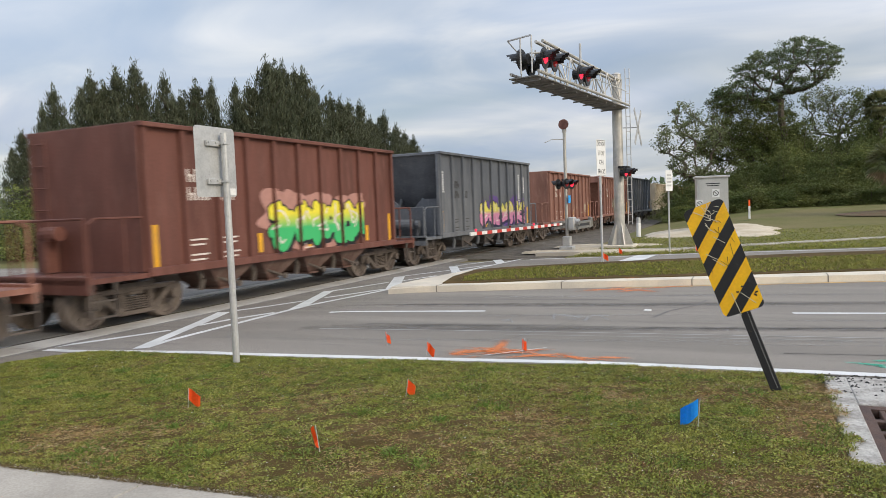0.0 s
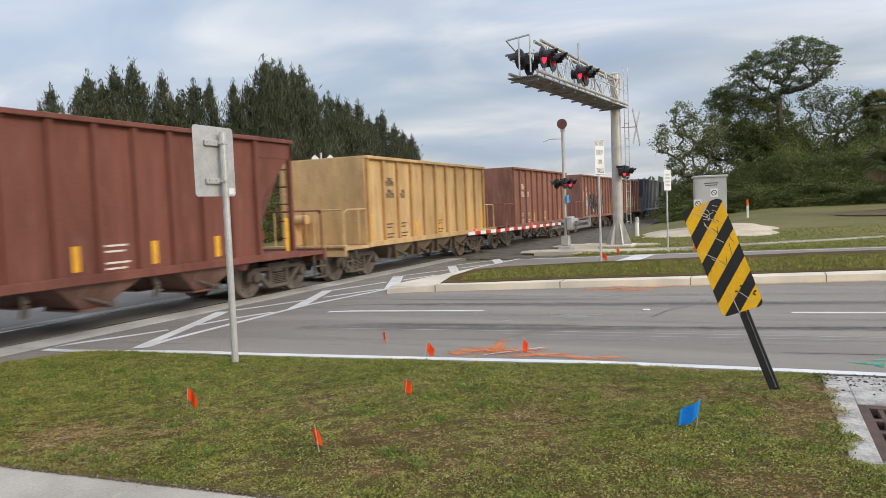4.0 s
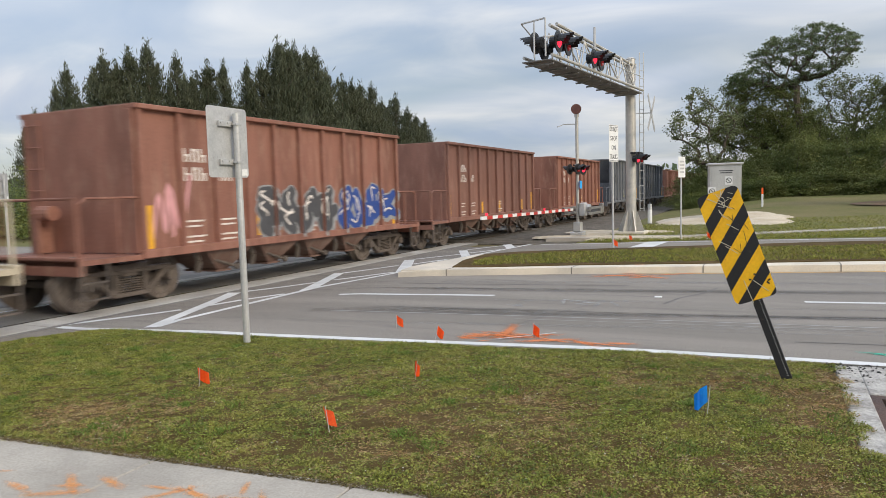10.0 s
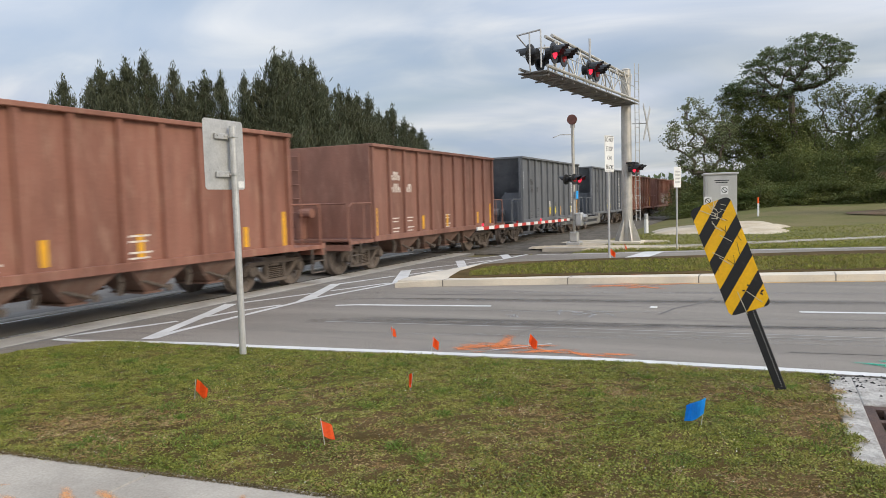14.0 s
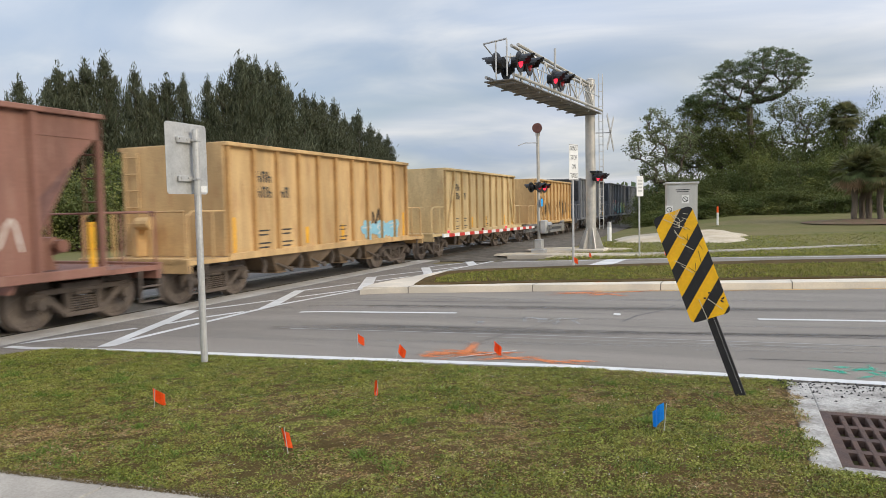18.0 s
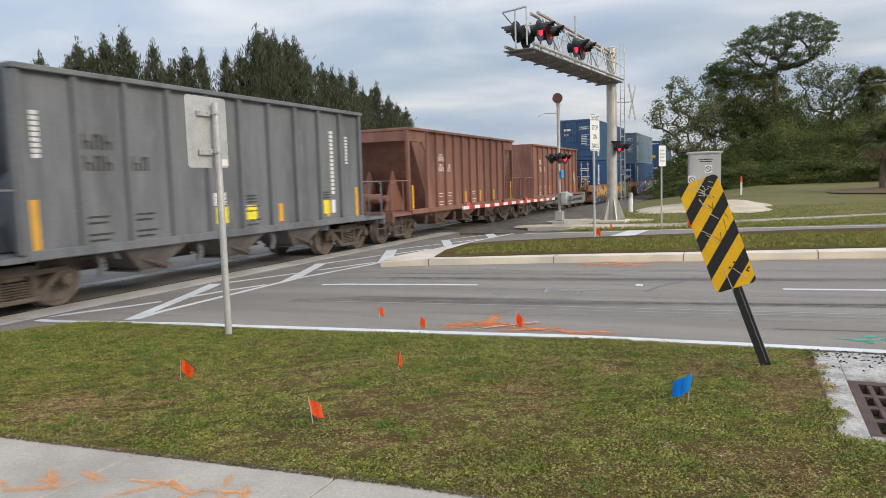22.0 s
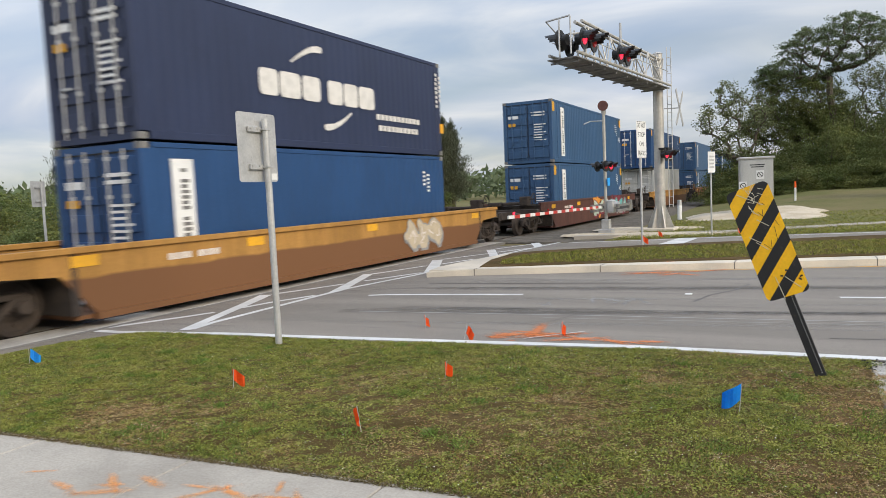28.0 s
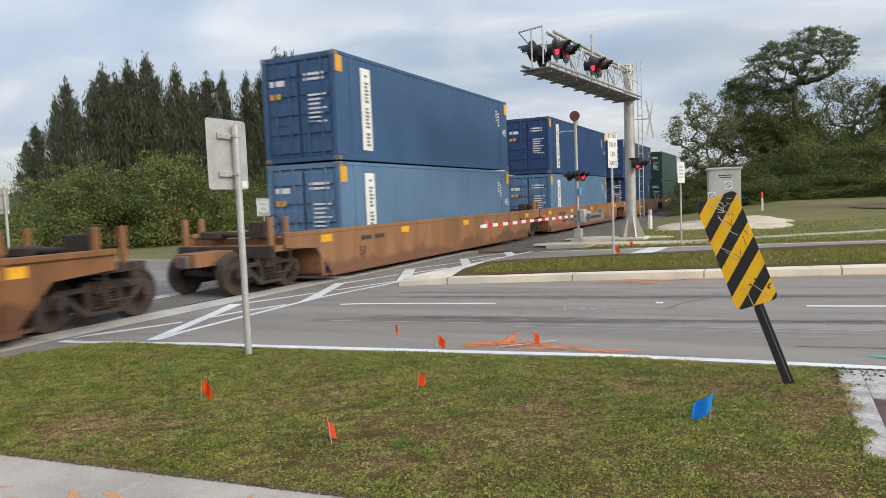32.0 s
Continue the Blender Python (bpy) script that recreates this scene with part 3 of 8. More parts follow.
# median with its kerb
MED_NEAR = [(-7.63, 13.63), (-6.64, 13.95), (-4.02, 14.87), (-0.71, 15.86), (2.11, 16.75), (12, 19.9), (60, 36)]
MED_FAR = [(60, 43.4), (12, 26.8), (1.36, 22.75), (-1.72, 21.2), (-4.22, 19.9), (-6.47, 18.5), (-7.3, 17.7), (-7.6, 15.6), (-7.75, 14.4)]
bm = bmesh.new()
prism(bm, MED_NEAR + MED_FAR, -0.2, 0.14)
bmesh.ops.bevel(bm, geom=[e for e in bm.edges if abs(e.verts[0].co.z - 0.14) < 1e-4 and abs(e.verts[1].co.z - 0.14) < 1e-4], offset=0.05, segments=3, affect="EDGES")
setting(part("median_kerb", bm, CONCRETE), "cream concrete kerb round the road median", "kerb")
bm = bmesh.new()
prism(bm, [(-6.64, 14.38), (-5.8, 14.6), (-4.13, 15.3), (-1.33, 16.2), (1.01, 17.05), (3.09, 17.75), (12, 20.7), (60, 37), (60, 43.2), (12, 26.6), (1.36, 22.6), (-1.72, 21.05), (-4.22, 19.75), (-6.4, 18.35), (-7.1, 17.5), (-7.0, 15.8)], -0.1, 0.16)
setting(part("median_lawn", bm, GRASS), "short green grass on the median", "grass")

# track: ballast bed, sleepers beyond the crossing, rails, crossing panels
bm = bmesh.new()
for y0, y1 in ((-760, 1.5), (24.2, 900)):
    prism(bm, [(TRACK - 2.6, y0), (TRACK + (5.2 if y0 > 0 else 2.4), y0), (TRACK + 3.4, y0 + 45), (TRACK + 2.4, y1), (TRACK - 2.6, y1)], -0.4, -0.1 if y0 > 0 else -0.2)
setting(part("track_bed", bm, BALLAST), "grey crushed-stone ballast bed of the railway", "ballast")
rails = setting(new("railway_track"), "steel railway track with worn shiny rails", "track")
for side in (-1, 1):
    bm = bmesh.new()
    x = TRACK + side * 0.755
    box(bm, x - 0.035, x + 0.035, -760, 900, RAIL_Z - 0.16, RAIL_Z - 0.006)
    part("rail", bm, RAIL, rails)
    bm = bmesh.new()
    box(bm, x - 0.034, x + 0.034, -760, 900, RAIL_Z - 0.0055, RAIL_Z)
    part("rail_head", bm, RAIL_TOP, rails)
bm = bmesh.new()
box(bm, -1.3, 1.3, -0.11, 0.11, -0.24, -0.17)
tie = part("sleeper", bm, BARK, rails)
tie.matrix_basis = pose(TRACK, 24.8, -0.02)
for k in range(1, 60):
    again(tie, "sleeper", rails, pose(TRACK, 24.8 + 0.53 * k, -0.02))
for x0, x1, mat, name in ((-10.98 + 0.06, -10.22, PANEL, "edge_panel"), (TRACK - 1.2, TRACK - 0.83, PANEL, "edge_panel"), (TRACK - 0.66, TRACK + 0.66, CROSS_ASPHALT, "centre_panel")):
    for k in range(9):
        bm = bmesh.new()
        y0 = 2.2 + 2.45 * k
        box(bm, x0, x1, y0, y0 + 2.43, -0.3, RAIL_Z + (0.004 if mat is PANEL else -0.005), 0.01)
        part(name, bm, mat, rails, "pale concrete crossing panel" if mat is PANEL else "worn grey asphalt crossing panel")
bm = bmesh.new()
box(bm, TRACK - 1.9, TRACK - 1.2, 2.2, 24.2, -0.3, RAIL_Z)
box(bm, -10.22, -10.1, 2.2, 24.2, -0.3, RAIL_Z)
setting(part("crossing_strip", bm, CROSS_ASPHALT), "grey asphalt strips beside the rails", "road")


# ---- the train ----
SPEED, WHEEL_R = 21.15, 0.475
CARRIED = []  # (thing, place along the track at the start, sideways, height)
WHEELSETS = []


def side_face(x):
    return lambda a, z, o: Vector((x + o, a, z))


def end_face(y):
    return lambda a, z, o: Vector((a, y - o, z))


def truck_template():
    t = new("truck")
    for s in (-1, 1):
        x = s * 0.99
        bm = bmesh.new()
        box(bm, x - 0.06, x + 0.06, -0.95, 0.95, 0.6, 0.7, 0.015)
        box(bm, x - 0.07, x + 0.07, -0.42, 0.42, 0.66, 0.78, 0.015)
        box(bm, x - 0.09, x + 0.09, -0.4, 0.4, 0.18, 0.26, 0.015)
        for d in (-1, 1):
            a, b = Vector((x, d * 0.8, 0.6)), Vector((x, d * 0.36, 0.23))
            m = Matrix.Translation((a + b) / 2) @ (b - a).to_track_quat("Z", "X").to_matrix().to_4x4()
            slab(bm, m, 0.1, 0.13, (b - a).length + 0.06)
            box(bm, x - 0.06, x + 0.06, d * 0.32 - 0.05, d * 0.32 + 0.05, 0.24, 0.68)
            box(bm, x - 0.075, x + 0.075, d * 0.89 - 0.13, d * 0.89 + 0.13, 0.5, 0.66, 0.02)
            box(bm, x - 0.06, x + 0.06, d * 1.05 - 0.04, d * 1.05 + 0.04, 0.38, 0.64, 0.02)
        part("side_frame", bm, UNDER, t)
        for d in (-1, 1):
            bm = bmesh.new()
            tube(bm, (x - s * 0.05, d * 0.89, 0.475), (x + s * 0.15, d * 0.89, 0.475), 0.115, 0.105, n=14)
            part("bearing_cap", bm, UNDER, t)
        for a in (-0.17, 0.0, 0.17):
            bm = bmesh.new()
            rings = []
            for k in range(13):
                r = 0.078 if k % 2 else 0.05
                rings.append([bm.verts.new((x + r * math.cos(2 * math.pi * i / 10), a + r * math.sin(2 * math.pi * i / 10), 0.262 + 0.0215 * k)) for i in range(10)])
            for ra, rb in zip(rings, rings[1:]):
                for i in range(10):
                    bm.faces.new((ra[i], ra[(i + 1) % 10], rb[(i + 1) % 10], rb[i]))
            part("spring", bm, UNDER, t)
    bm = bmesh.new()
    box(bm, -1.04, 1.04, -0.2, 0.2, 0.54, 0.76, 0.02)
    part("bolster", bm, UNDER, t)
    for a in (-0.89, 0.89):
        bm = bmesh.new()
        tube(bm, (-0.95, 0, 0), (0.95, 0, 0), 0.075, n=8)
        for s in (-1, 1):
            # tread, flange, rim and dished plate turned round the axle
            prof = [(0.66, 0.2), (0.66, WHEEL_R + 0.025), (0.69, WHEEL_R + 0.022), (0.70, WHEEL_R), (0.82, WHEEL_R - 0.01), (0.825, WHEEL_R - 0.075), (0.79, WHEEL_R - 0.09), (0.765, 0.25), (0.80, 0.16), (0.86, 0.14), (0.86, 0.0)]
            n = 32
            rings = [[bm.verts.new((s * px, r * math.cos(2 * math.pi * k / n), r * math.sin(2 * math.pi * k / n))) for k in range(n)] for px, r in prof[:-1]]
            for ra, rb in zip(rings, rings[1:]):
                for k in range(n):
                    bm.faces.new((ra[k], ra[(k + 1) % n], rb[(k + 1) % n], rb[k]))
            bm.faces.new(rings[-1])
            for k in range(3):
                c, d = math.cos(k * 2.0944) * 0.3, math.sin(k * 2.0944) * 0.3
                tube(bm, (s * 0.77, c, d), (s * 0.8, c, d), 0.03, n=6)
        bmesh.ops.recalc_face_normals(bm, faces=bm.faces)
        w = part("wheelset", bm, WHEEL, t)
        w.matrix_parent_inverse = pose(0, a, WHEEL_R)
        WHEELSETS.append(w)
    return t


TRUCK = truck_template()


dark_meshes = {}


def darkened(me):
    """The same mesh in the dark gear's paint."""
    if me.name not in dark_meshes:
        dark_meshes[me.name] = me.copy()
        dark_meshes[me.name].materials[0] = COAL_GEAR
    return dark_meshes[me.name]


def add_truck(parent, y, dark=False):
    """A copy of the truck as a part of a car."""
    t = new("truck")
    t.parent, t.matrix_basis = parent, pose(0, y, 0)
    for o in TRUCK.children:
        c = o.copy()
        scene.collection.objects.link(c)
        c.parent, c.matrix_parent_inverse = t, o.matrix_parent_inverse
        if o.name.startswith("wheelset"):
            WHEELSETS.append(c)
        if dark:
            c.data = darkened(o.data)
    return t


def hopper(kind, paint, L, H, name, label):
    """An open-top hopper car. kind: flat (upright end sheets), slope (sheets that slope in), hood (sloped, with an end frame)."""
    car = thing(name, label, "hopper car", "cars of the train")
    notch, kind = kind == "notch", "hood" if kind == "notch" else kind
    mat, h, sill = PAINTS[paint], L / 2, 0.98
    top = H
    W = 1.47
    ylo = h if kind != "hood" else h - 1.25
    for s in (-1, 1):
        bm = bmesh.new()
        box(bm, s * (W - 0.055), s * (W - 0.015), -ylo, ylo, sill, top - 0.05)
        part("side_sheet", bm, mat, car)
        bm = bmesh.new()
        box(bm, s * W - 0.03, s * (W + 0.08), -h, h, sill - 0.1, sill + 0.06, 0.012)
        part("side_sill", bm, mat, car)
    rib = None
    count = 11
    for s in (-1, 1):
        for k in range(count):
            y = -ylo + 0.06 + (2 * ylo - 0.12) * k / (count - 1)
            if rib is None:
                bm = bmesh.new()
                box(bm, -0.05, 0.05, -0.05, 0.05, sill, top - 0.06, 0.012)
                rib = part("side_post", bm, POSTS.get(paint, mat), car)
                rib.matrix_basis = pose(s * (W + 0.03), y, 0)
            else:
                again(rib, "side_post", car, pose(s * (W + 0.03), y, 0))
    bm = bmesh.new()
    for s in (-1, 1):
        box(bm, s * W - 0.07 if s > 0 else s * W - 0.115, s * W + 0.115 if s > 0 else s * W + 0.07, -h - 0.04, h + 0.04, top - 0.09, top, 0.012)
        box(bm, -W + 0.07, W - 0.07, s * h - 0.06 if s > 0 else s * h - 0.04, s * h + 0.04 if s > 0 else s * h + 0.06, top - 0.1, top, 0.015)
    part("top_chord", bm, mat, car)
    for s in (-1, 1):
        if kind == "flat":
            bm = bmesh.new()
            box(bm, -W + 0.02, W - 0.02, s * h - 0.05, s * h + 0.02, sill, top - 0.06)
            part("end_sheet", bm, mat, car)
            for xx in (-W + 0.07, W - 0.07):
                bm = bmesh.new()
                box(bm, xx - 0.07, xx + 0.07, s * (h + 0.021), s * (h + 0.06), sill, top - 0.1, 0.01)
                part("end_post", bm, mat, car)
        else:
            bm = bmesh.new()
            run = 1.75
            a, b = Vector((0, s * (h - 0.05), top - 0.1)), Vector((0, s * (h - run), sill - 0.25))
            vs = [bm.verts.new((x, p.y + o, p.z)) for o in (0, -s * 0.04) for x, p in ((-W + 0.02, a), (W - 0.02, a), (W - 0.02, b), (-W + 0.02, b))]
            for f in ((0, 1, 2, 3), (4, 5, 6, 7), (0, 1, 5, 4), (1, 2, 6, 5), (2, 3, 7, 6), (3, 0, 4, 7)):
                bm.faces.new([vs[i] for i in f])
            bmesh.ops.recalc_face_normals(bm, faces=bm.faces)
            part("end_slope_sheet", bm, mat, car)
            for x in (-0.45, 0.45):
                bm = bmesh.new()
                vs = [bm.verts.new(p) for o in (-0.04, 0.04) for p in ((x + o, s * (h - 0.75), sill + 1.35), (x + o, s * (h - 0.15), sill), (x + o, s * (h - run + 0.2), sill))]
                bm.faces.new(vs[:3]), bm.faces.new(vs[3:])
                for i in range(3):
                    j = (i + 1) % 3
                    bm.faces.new((vs[i], vs[j], vs[3 + j], vs[3 + i]))
                bmesh.ops.recalc_face_normals(bm, faces=bm.faces)
                part("end_gusset", bm, mat, car)
            if kind == "slope":
                # a low upright wall closes the foot of the slope
                bm = bmesh.new()
                pts = [(-W + 0.08, sill), (W - 0.08, sill), (W - 0.08, sill + 1.3), (0.62, sill + 1.3), (0.45, sill + 1.2), (0.3, sill + 1.02), (-0.3, sill + 1.02), (-0.45, sill + 1.2), (-0.62, sill + 1.3), (-W + 0.08, sill + 1.3)]
                prism(bm, pts, -0.02, 0.02, Matrix.Translation((0, s * (h - 0.42), 0)) @ Matrix.Rotation(radians(90), 4, "X"))
                bmesh.ops.recalc_face_normals(bm, faces=bm.faces)
                part("end_wall", bm, mat, car)
            bm = bmesh.new()
            tube(bm, (-0.55, s * (h - 0.1), sill + 0.42), (0.35, s * (h - 0.1), sill + 0.42), 0.17, n=12)
            tube(bm, (0.45, s * (h - 0.1), sill + 0.42), (0.6, s * (h - 0.1), sill + 0.42), 0.12, n=10)
            part("air_reservoir", bm, mat, car)
            for x in (-W + 0.03, W - 0.03):
                bm = bmesh.new()
                box(bm, x - 0.06, x + 0.06, s * h - 0.06, s * h + 0.03, sill, top - 0.1, 0.01)
                part("corner_post", bm, mat, car)
            if kind == "hood":
                bm = bmesh.new()
                for x in (-W, W):
                    box(bm, x - 0.03, x + 0.03, s * (h - 1.25), s * h, top - 0.45, top - 0.1)
                box(bm, -W, W, s * h - 0.02, s * h + 0.02, top - 0.42, top - 0.1)
                part("hood", bm, mat, car)
                for x in (-W, W):
                    bm = bmesh.new()
                    drop = 0.3 if notch else 1.05
                    vs = [bm.verts.new((x + o, s * a, z)) for o in (-0.02, 0.02) for a, z in ((h - 1.26, top - 0.44 - drop), (h - 1.26 + 1.1 * drop, top - 0.44), (h - 1.26, top - 0.44))]
                    bm.faces.new(vs[:3]), bm.faces.new(vs[3:])
                    for i in range(3):
                        j = (i + 1) % 3
                        bm.faces.new((vs[i], vs[j], vs[3 + j], vs[3 + i]))
                    bmesh.ops.recalc_face_normals(bm, faces=bm.faces)
                    part("side_gusset", bm, mat, car)
    # underside: chutes
    n_ch = 4 if kind == "flat" else 3
    lo, hi = -h + 1.5, h - 1.5
    step = (hi - lo) / n_ch
    chute = None
    for k in range(n_ch):
        y = lo + step * (k + 0.5)
        if chute is None:
            bm = bmesh.new()
            t, b, dep = (step * 0.42, 0.16, 0.44) if kind == "flat" else (min(step * 0.33, 0.9), 0.24, 0.44)
            for s2 in (-1, 1):
                xo = s2 * 0.78
                vs = [bm.verts.new((xo + sx * wx, sy * wy, z)) for z, wx, wy in ((sill - 0.1, 0.66, t), (sill - 0.1 - dep, 0.42, b)) for sx, sy in ((-1, -1), (1, -1), (1, 1), (-1, 1))]
                for f in ((0, 1, 2, 3), (4, 5, 6, 7), (0, 1, 5, 4), (1, 2, 6, 5), (2, 3, 7, 6), (3, 0, 4, 7)):
                    bm.faces.new([vs[i] for i in f])
                box(bm, xo - 0.46, xo + 0.46, -b - 0.05, b + 0.05, sill - 0.1 - dep - 0.04, sill - 0.1 - dep)
            bmesh.ops.recalc_face_normals(bm, faces=bm.faces)
            chute = part("discharge_chute", bm, CHUTE[paint], car)
            chute.matrix_basis = pose(0, y, 0)
            bm = bmesh.new()
            tube(bm, (1.3, -0.35, sill - 0.3), (1.33, 0.25, sill - 0.5), 0.03)
            tube(bm, (1.31, 0.27, sill - 0.5), (1.38, 0.27, sill - 0.5), 0.07, n=10)
            bm.to_mesh(gear_mesh := bpy.data.meshes.new("door_mechanism"))
            bm.free()
            bm = bmesh.new()
            bend(bm, [(1.22, -step / 2, sill - 0.08), (1.3, -step / 2 + 0.04, sill - 0.3), (1.26, -step / 2 + 0.02, sill - 0.52)], 0.06, n=8)
            bearer = part("cross_bearer", bm, mat if paint == "grey" else UNDER, car)
            bearer.matrix_basis = pose(0, y, 0)
            gear_mesh.materials.append(UNDER)
            gear = new("door_mechanism", gear_mesh)
            gear.parent, gear.matrix_basis = car, pose(0, y, 0)
        else:
            again(chute, "discharge_chute", car, pose(0, y, 0))
            again(gear, "door_mechanism", car, pose(0, y, 0))
            again(bearer, "cross_bearer", car, pose(0, y, 0))
    bm = bmesh.new()
    box(bm, -0.25, 0.25, -h - 1.25, h + 1.25, 0.62, 0.88)
    part("centre_sill", bm, UNDER, car)
    for s in (-1, 1):
        e = h + 1.3
        bm = bmesh.new()
        box(bm, -1.5, 1.5, s * (h - 0.3 if kind == "flat" else h - 1.2), s * e, sill - 0.11, sill - 0.02)
        box(bm, -1.52, 1.52, s * (e - 0.12), s * e, sill - 0.28, sill + 0.03, 0.01)
        part("end_platform", bm, mat, car)
        bm = bmesh.new()
        bend(bm, [(-1.42, s * (e - 0.06), sill), (-1.42, s * (e - 0.06), sill + 1.0), (1.42, s * (e - 0.06), sill + 1.0), (1.42, s * (e - 0.06), sill)], 0.022)
        for x in (-0.5, 0.5):
            tube(bm, (x, s * (e - 0.06), sill), (x, s * (e - 0.06), sill + 1.0), 0.02, n=6)
        part("end_rail", bm, mat, car)
        for x in (-1.45, 1.45):
            bm = bmesh.new()
            bend(bm, [(x, s * h, sill + 1.0), (x, s * (e - 0.25), sill + 1.0), (x, s * (e - 0.1), sill + 0.9), (x, s * (e - 0.1), sill)], 0.022)
            tube(bm, (x, s * (h + 0.45), sill), (x, s * (h + 0.45), sill + 1.0), 0.02, n=6)
            part("handrail", bm, mat, car)
        for x in (-1.5, 1.5):
            bm = bmesh.new()
            for k in range(2):
                box(bm, x - 0.03, x + 0.03, s * (e - 0.55), s * (e - 0.05), sill - 0.42 - 0.28 * k, sill - 0.39 - 0.28 * k)
            for y in (e - 0.55, e - 0.05):
                box(bm, x - 0.025, x + 0.025, s * y - 0.02, s * y + 0.02, sill - 0.7, sill - 0.1)
            part("step", bm, UNDER, car)
        bm = bmesh.new()
        x0 = -W + 0.15 if s < 0 else W - 0.55
        for x in (x0, x0 + 0.4):
            tube(bm, (x, s * (h + 0.12), sill + 0.25), (x, s * (h + 0.12), top - 0.15), 0.016, n=6)
        ladder = part("ladder", bm, mat, car)
        if s < 0:
            bm = bmesh.new()
            tube(bm, (-0.2, 0, 0), (0.2, 0, 0), 0.016, n=6)
            rung = part("rung", bm, mat, ladder)
        for k in range(6):
            m = pose(x0 + 0.2, s * (h + 0.12), sill + 0.35 + k * (top - sill - 0.6) / 5)
            if s < 0 and k == 0:
                rung.matrix_basis = m
            else:
                again(rung, "rung", ladder, m)
        bm = bmesh.new()
        box(bm, -0.13, 0.13, s * (e - 0.1), s * (e + 0.3), 0.66, 0.9, 0.03)
        box(bm, -0.16, 0.16, s * (e + 0.22), s * (e + 0.42), 0.62, 0.94, 0.05)
        part("coupler", bm, UNDER, car)
        if s < 0:
            bm = bmesh.new()
            tube(bm, (-0.75, s * (h + 0.35), sill + 0.75), (-0.35, s * (h + 0.35), sill + 0.75), 0.14, n=12)
            box(bm, -0.9, -0.75, s * (h + 0.1), s * (h + 0.4), sill, sill + 0.8)
            part("brake_gear", bm, mat, car)
        add_truck(car, s * (h - 0.1))
    # reflector strips and writing on the camera's side and the near end
    f = side_face(W - 0.013)
    strips = [(-h + 0.18, -h + 0.3, sill + 0.05, sill + 0.85), (h - 0.3, h - 0.18, sill + 0.05, sill + 0.85)]
    pitch = (2 * ylo - 0.12) / 10
    strips += [(-ylo + 0.06 + pitch * k + 0.3, -ylo + 0.06 + pitch * k + 0.44, sill + 0.12, sill + 0.55) for k in ((3, 5, 8) if kind == "flat" else (4, 6, 8))]
    for a0, a1, z0, z1 in strips:
        bars("reflector", STRIPE, car, [(a0, a1, z0, z1)], f)
    ink = LETTER_BLACK if paint in ("tan", "yellow", "yellow2", "grey") else LETTER_WHITE
    y1 = -ylo + 0.06 + pitch * 1 + 0.12
    rects = []
    for a, z, count in ((y1, sill + 1.66, 3), (y1, sill + 1.3, 3), (y1 + pitch, sill + 1.3, 2)):
        for k in range(count):
            o = a + 0.21 * k
            rects += [(o, o + 0.05, z, z + 0.26), (o + 0.05, o + 0.16, z + (0.21 if k % 2 else 0.11), z + (0.26 if k % 2 else 0.15)), (o + 0.11, o + 0.16, z, z + (0.21 if k % 2 else 0.11))]
    bars("stencil", ink, car, rects, f, "stencilled company initials and number as bars")
    small = [(y1 + pitch * a, y1 + pitch * a + w, sill + z, sill + z + 0.035) for a in (0, 1, 4) for w, z in ((0.45, 0.5), (0.4, 0.4), (0.5, 0.2), (0.42, 0.1))]
    bars("data_panel", ink, car, small, f)
    fe = end_face(-h - 0.022)
    if kind == "flat":
        bars("end_stencil", LETTER_WHITE if ink is LETTER_WHITE else LETTER_BLACK, car, [(0.75, 1.3, top - 0.26, top - 0.16), (-0.35, 0.3, sill + 1.75, sill + 1.8), (-0.2, 0.2, sill + 1.66, sill + 1.7), (-0.3, 0.25, sill + 1.56, sill + 1.61), (0.95, 1.25, sill + 1.6, sill + 1.64), (0.95, 1.3, sill + 1.5, sill + 1.54), (0.95, 1.3, sill + 1.4, sill + 1.44), (0.95, 1.3, sill + 1.3, sill + 1.34)], fe)
    if paint == "grey":
        col = lambda y, n, z0, dz, w: [(y, y + w, z0 + dz * k, z0 + dz * (k + 0.72)) for k in range(n)]
        bars("side_name", WHITE_SIGN, car, col(h - 1.5, 16, sill + 0.7, 0.105, 0.13) + [(h - 1.52, h - 1.36, sill + 0.2, sill + 0.55)], f, "company name up the side as white bars")
        bars("side_name", WHITE_SIGN, car, col(-h + 0.3, 9, sill + 1.5, 0.085, 0.1) + col(h - 0.75, 9, sill + 1.5, 0.085, 0.1), f)
        for k, dy in ((4, 0.1), (5, 0.05), (8, 0.02)):
            y = -ylo + 0.06 + pitch * k + 0.1 + dy
            bars("placard", LABEL_YELLOW, car, [(y, y + 0.34, sill + 0.2, sill + 0.55)], f, "yellow placard")
            bars("placard_text", LETTER_BLACK, car, [(y, y + 0.36, sill + 0.6 + 0.07 * i, sill + 0.63 + 0.07 * i) for i in range(3)], f)
        y = -ylo + 0.06 + pitch * 4 + 0.16
        bars("placard", WHITE_SIGN, car, [(y, y + 0.34, sill + 0.58, sill + 0.85)], f, "white paper placard")
    if paint in ("tan", "yellow2"):
        for s in (-1, 1):
            bm = bmesh.new()
            a, b = Vector((W + 0.05, s * (h - 1.1), top - 0.15)), Vector((W + 0.05, s * (h - 0.25), sill + 0.2))
            d = b - a
            m = Matrix.Translation((a + b) / 2) @ d.to_track_quat("Z", "X").to_matrix().to_4x4()
            slab(bm, m, 0.06, 0.06, d.length)
            part("diagonal_brace", bm, mat, car)
    return car


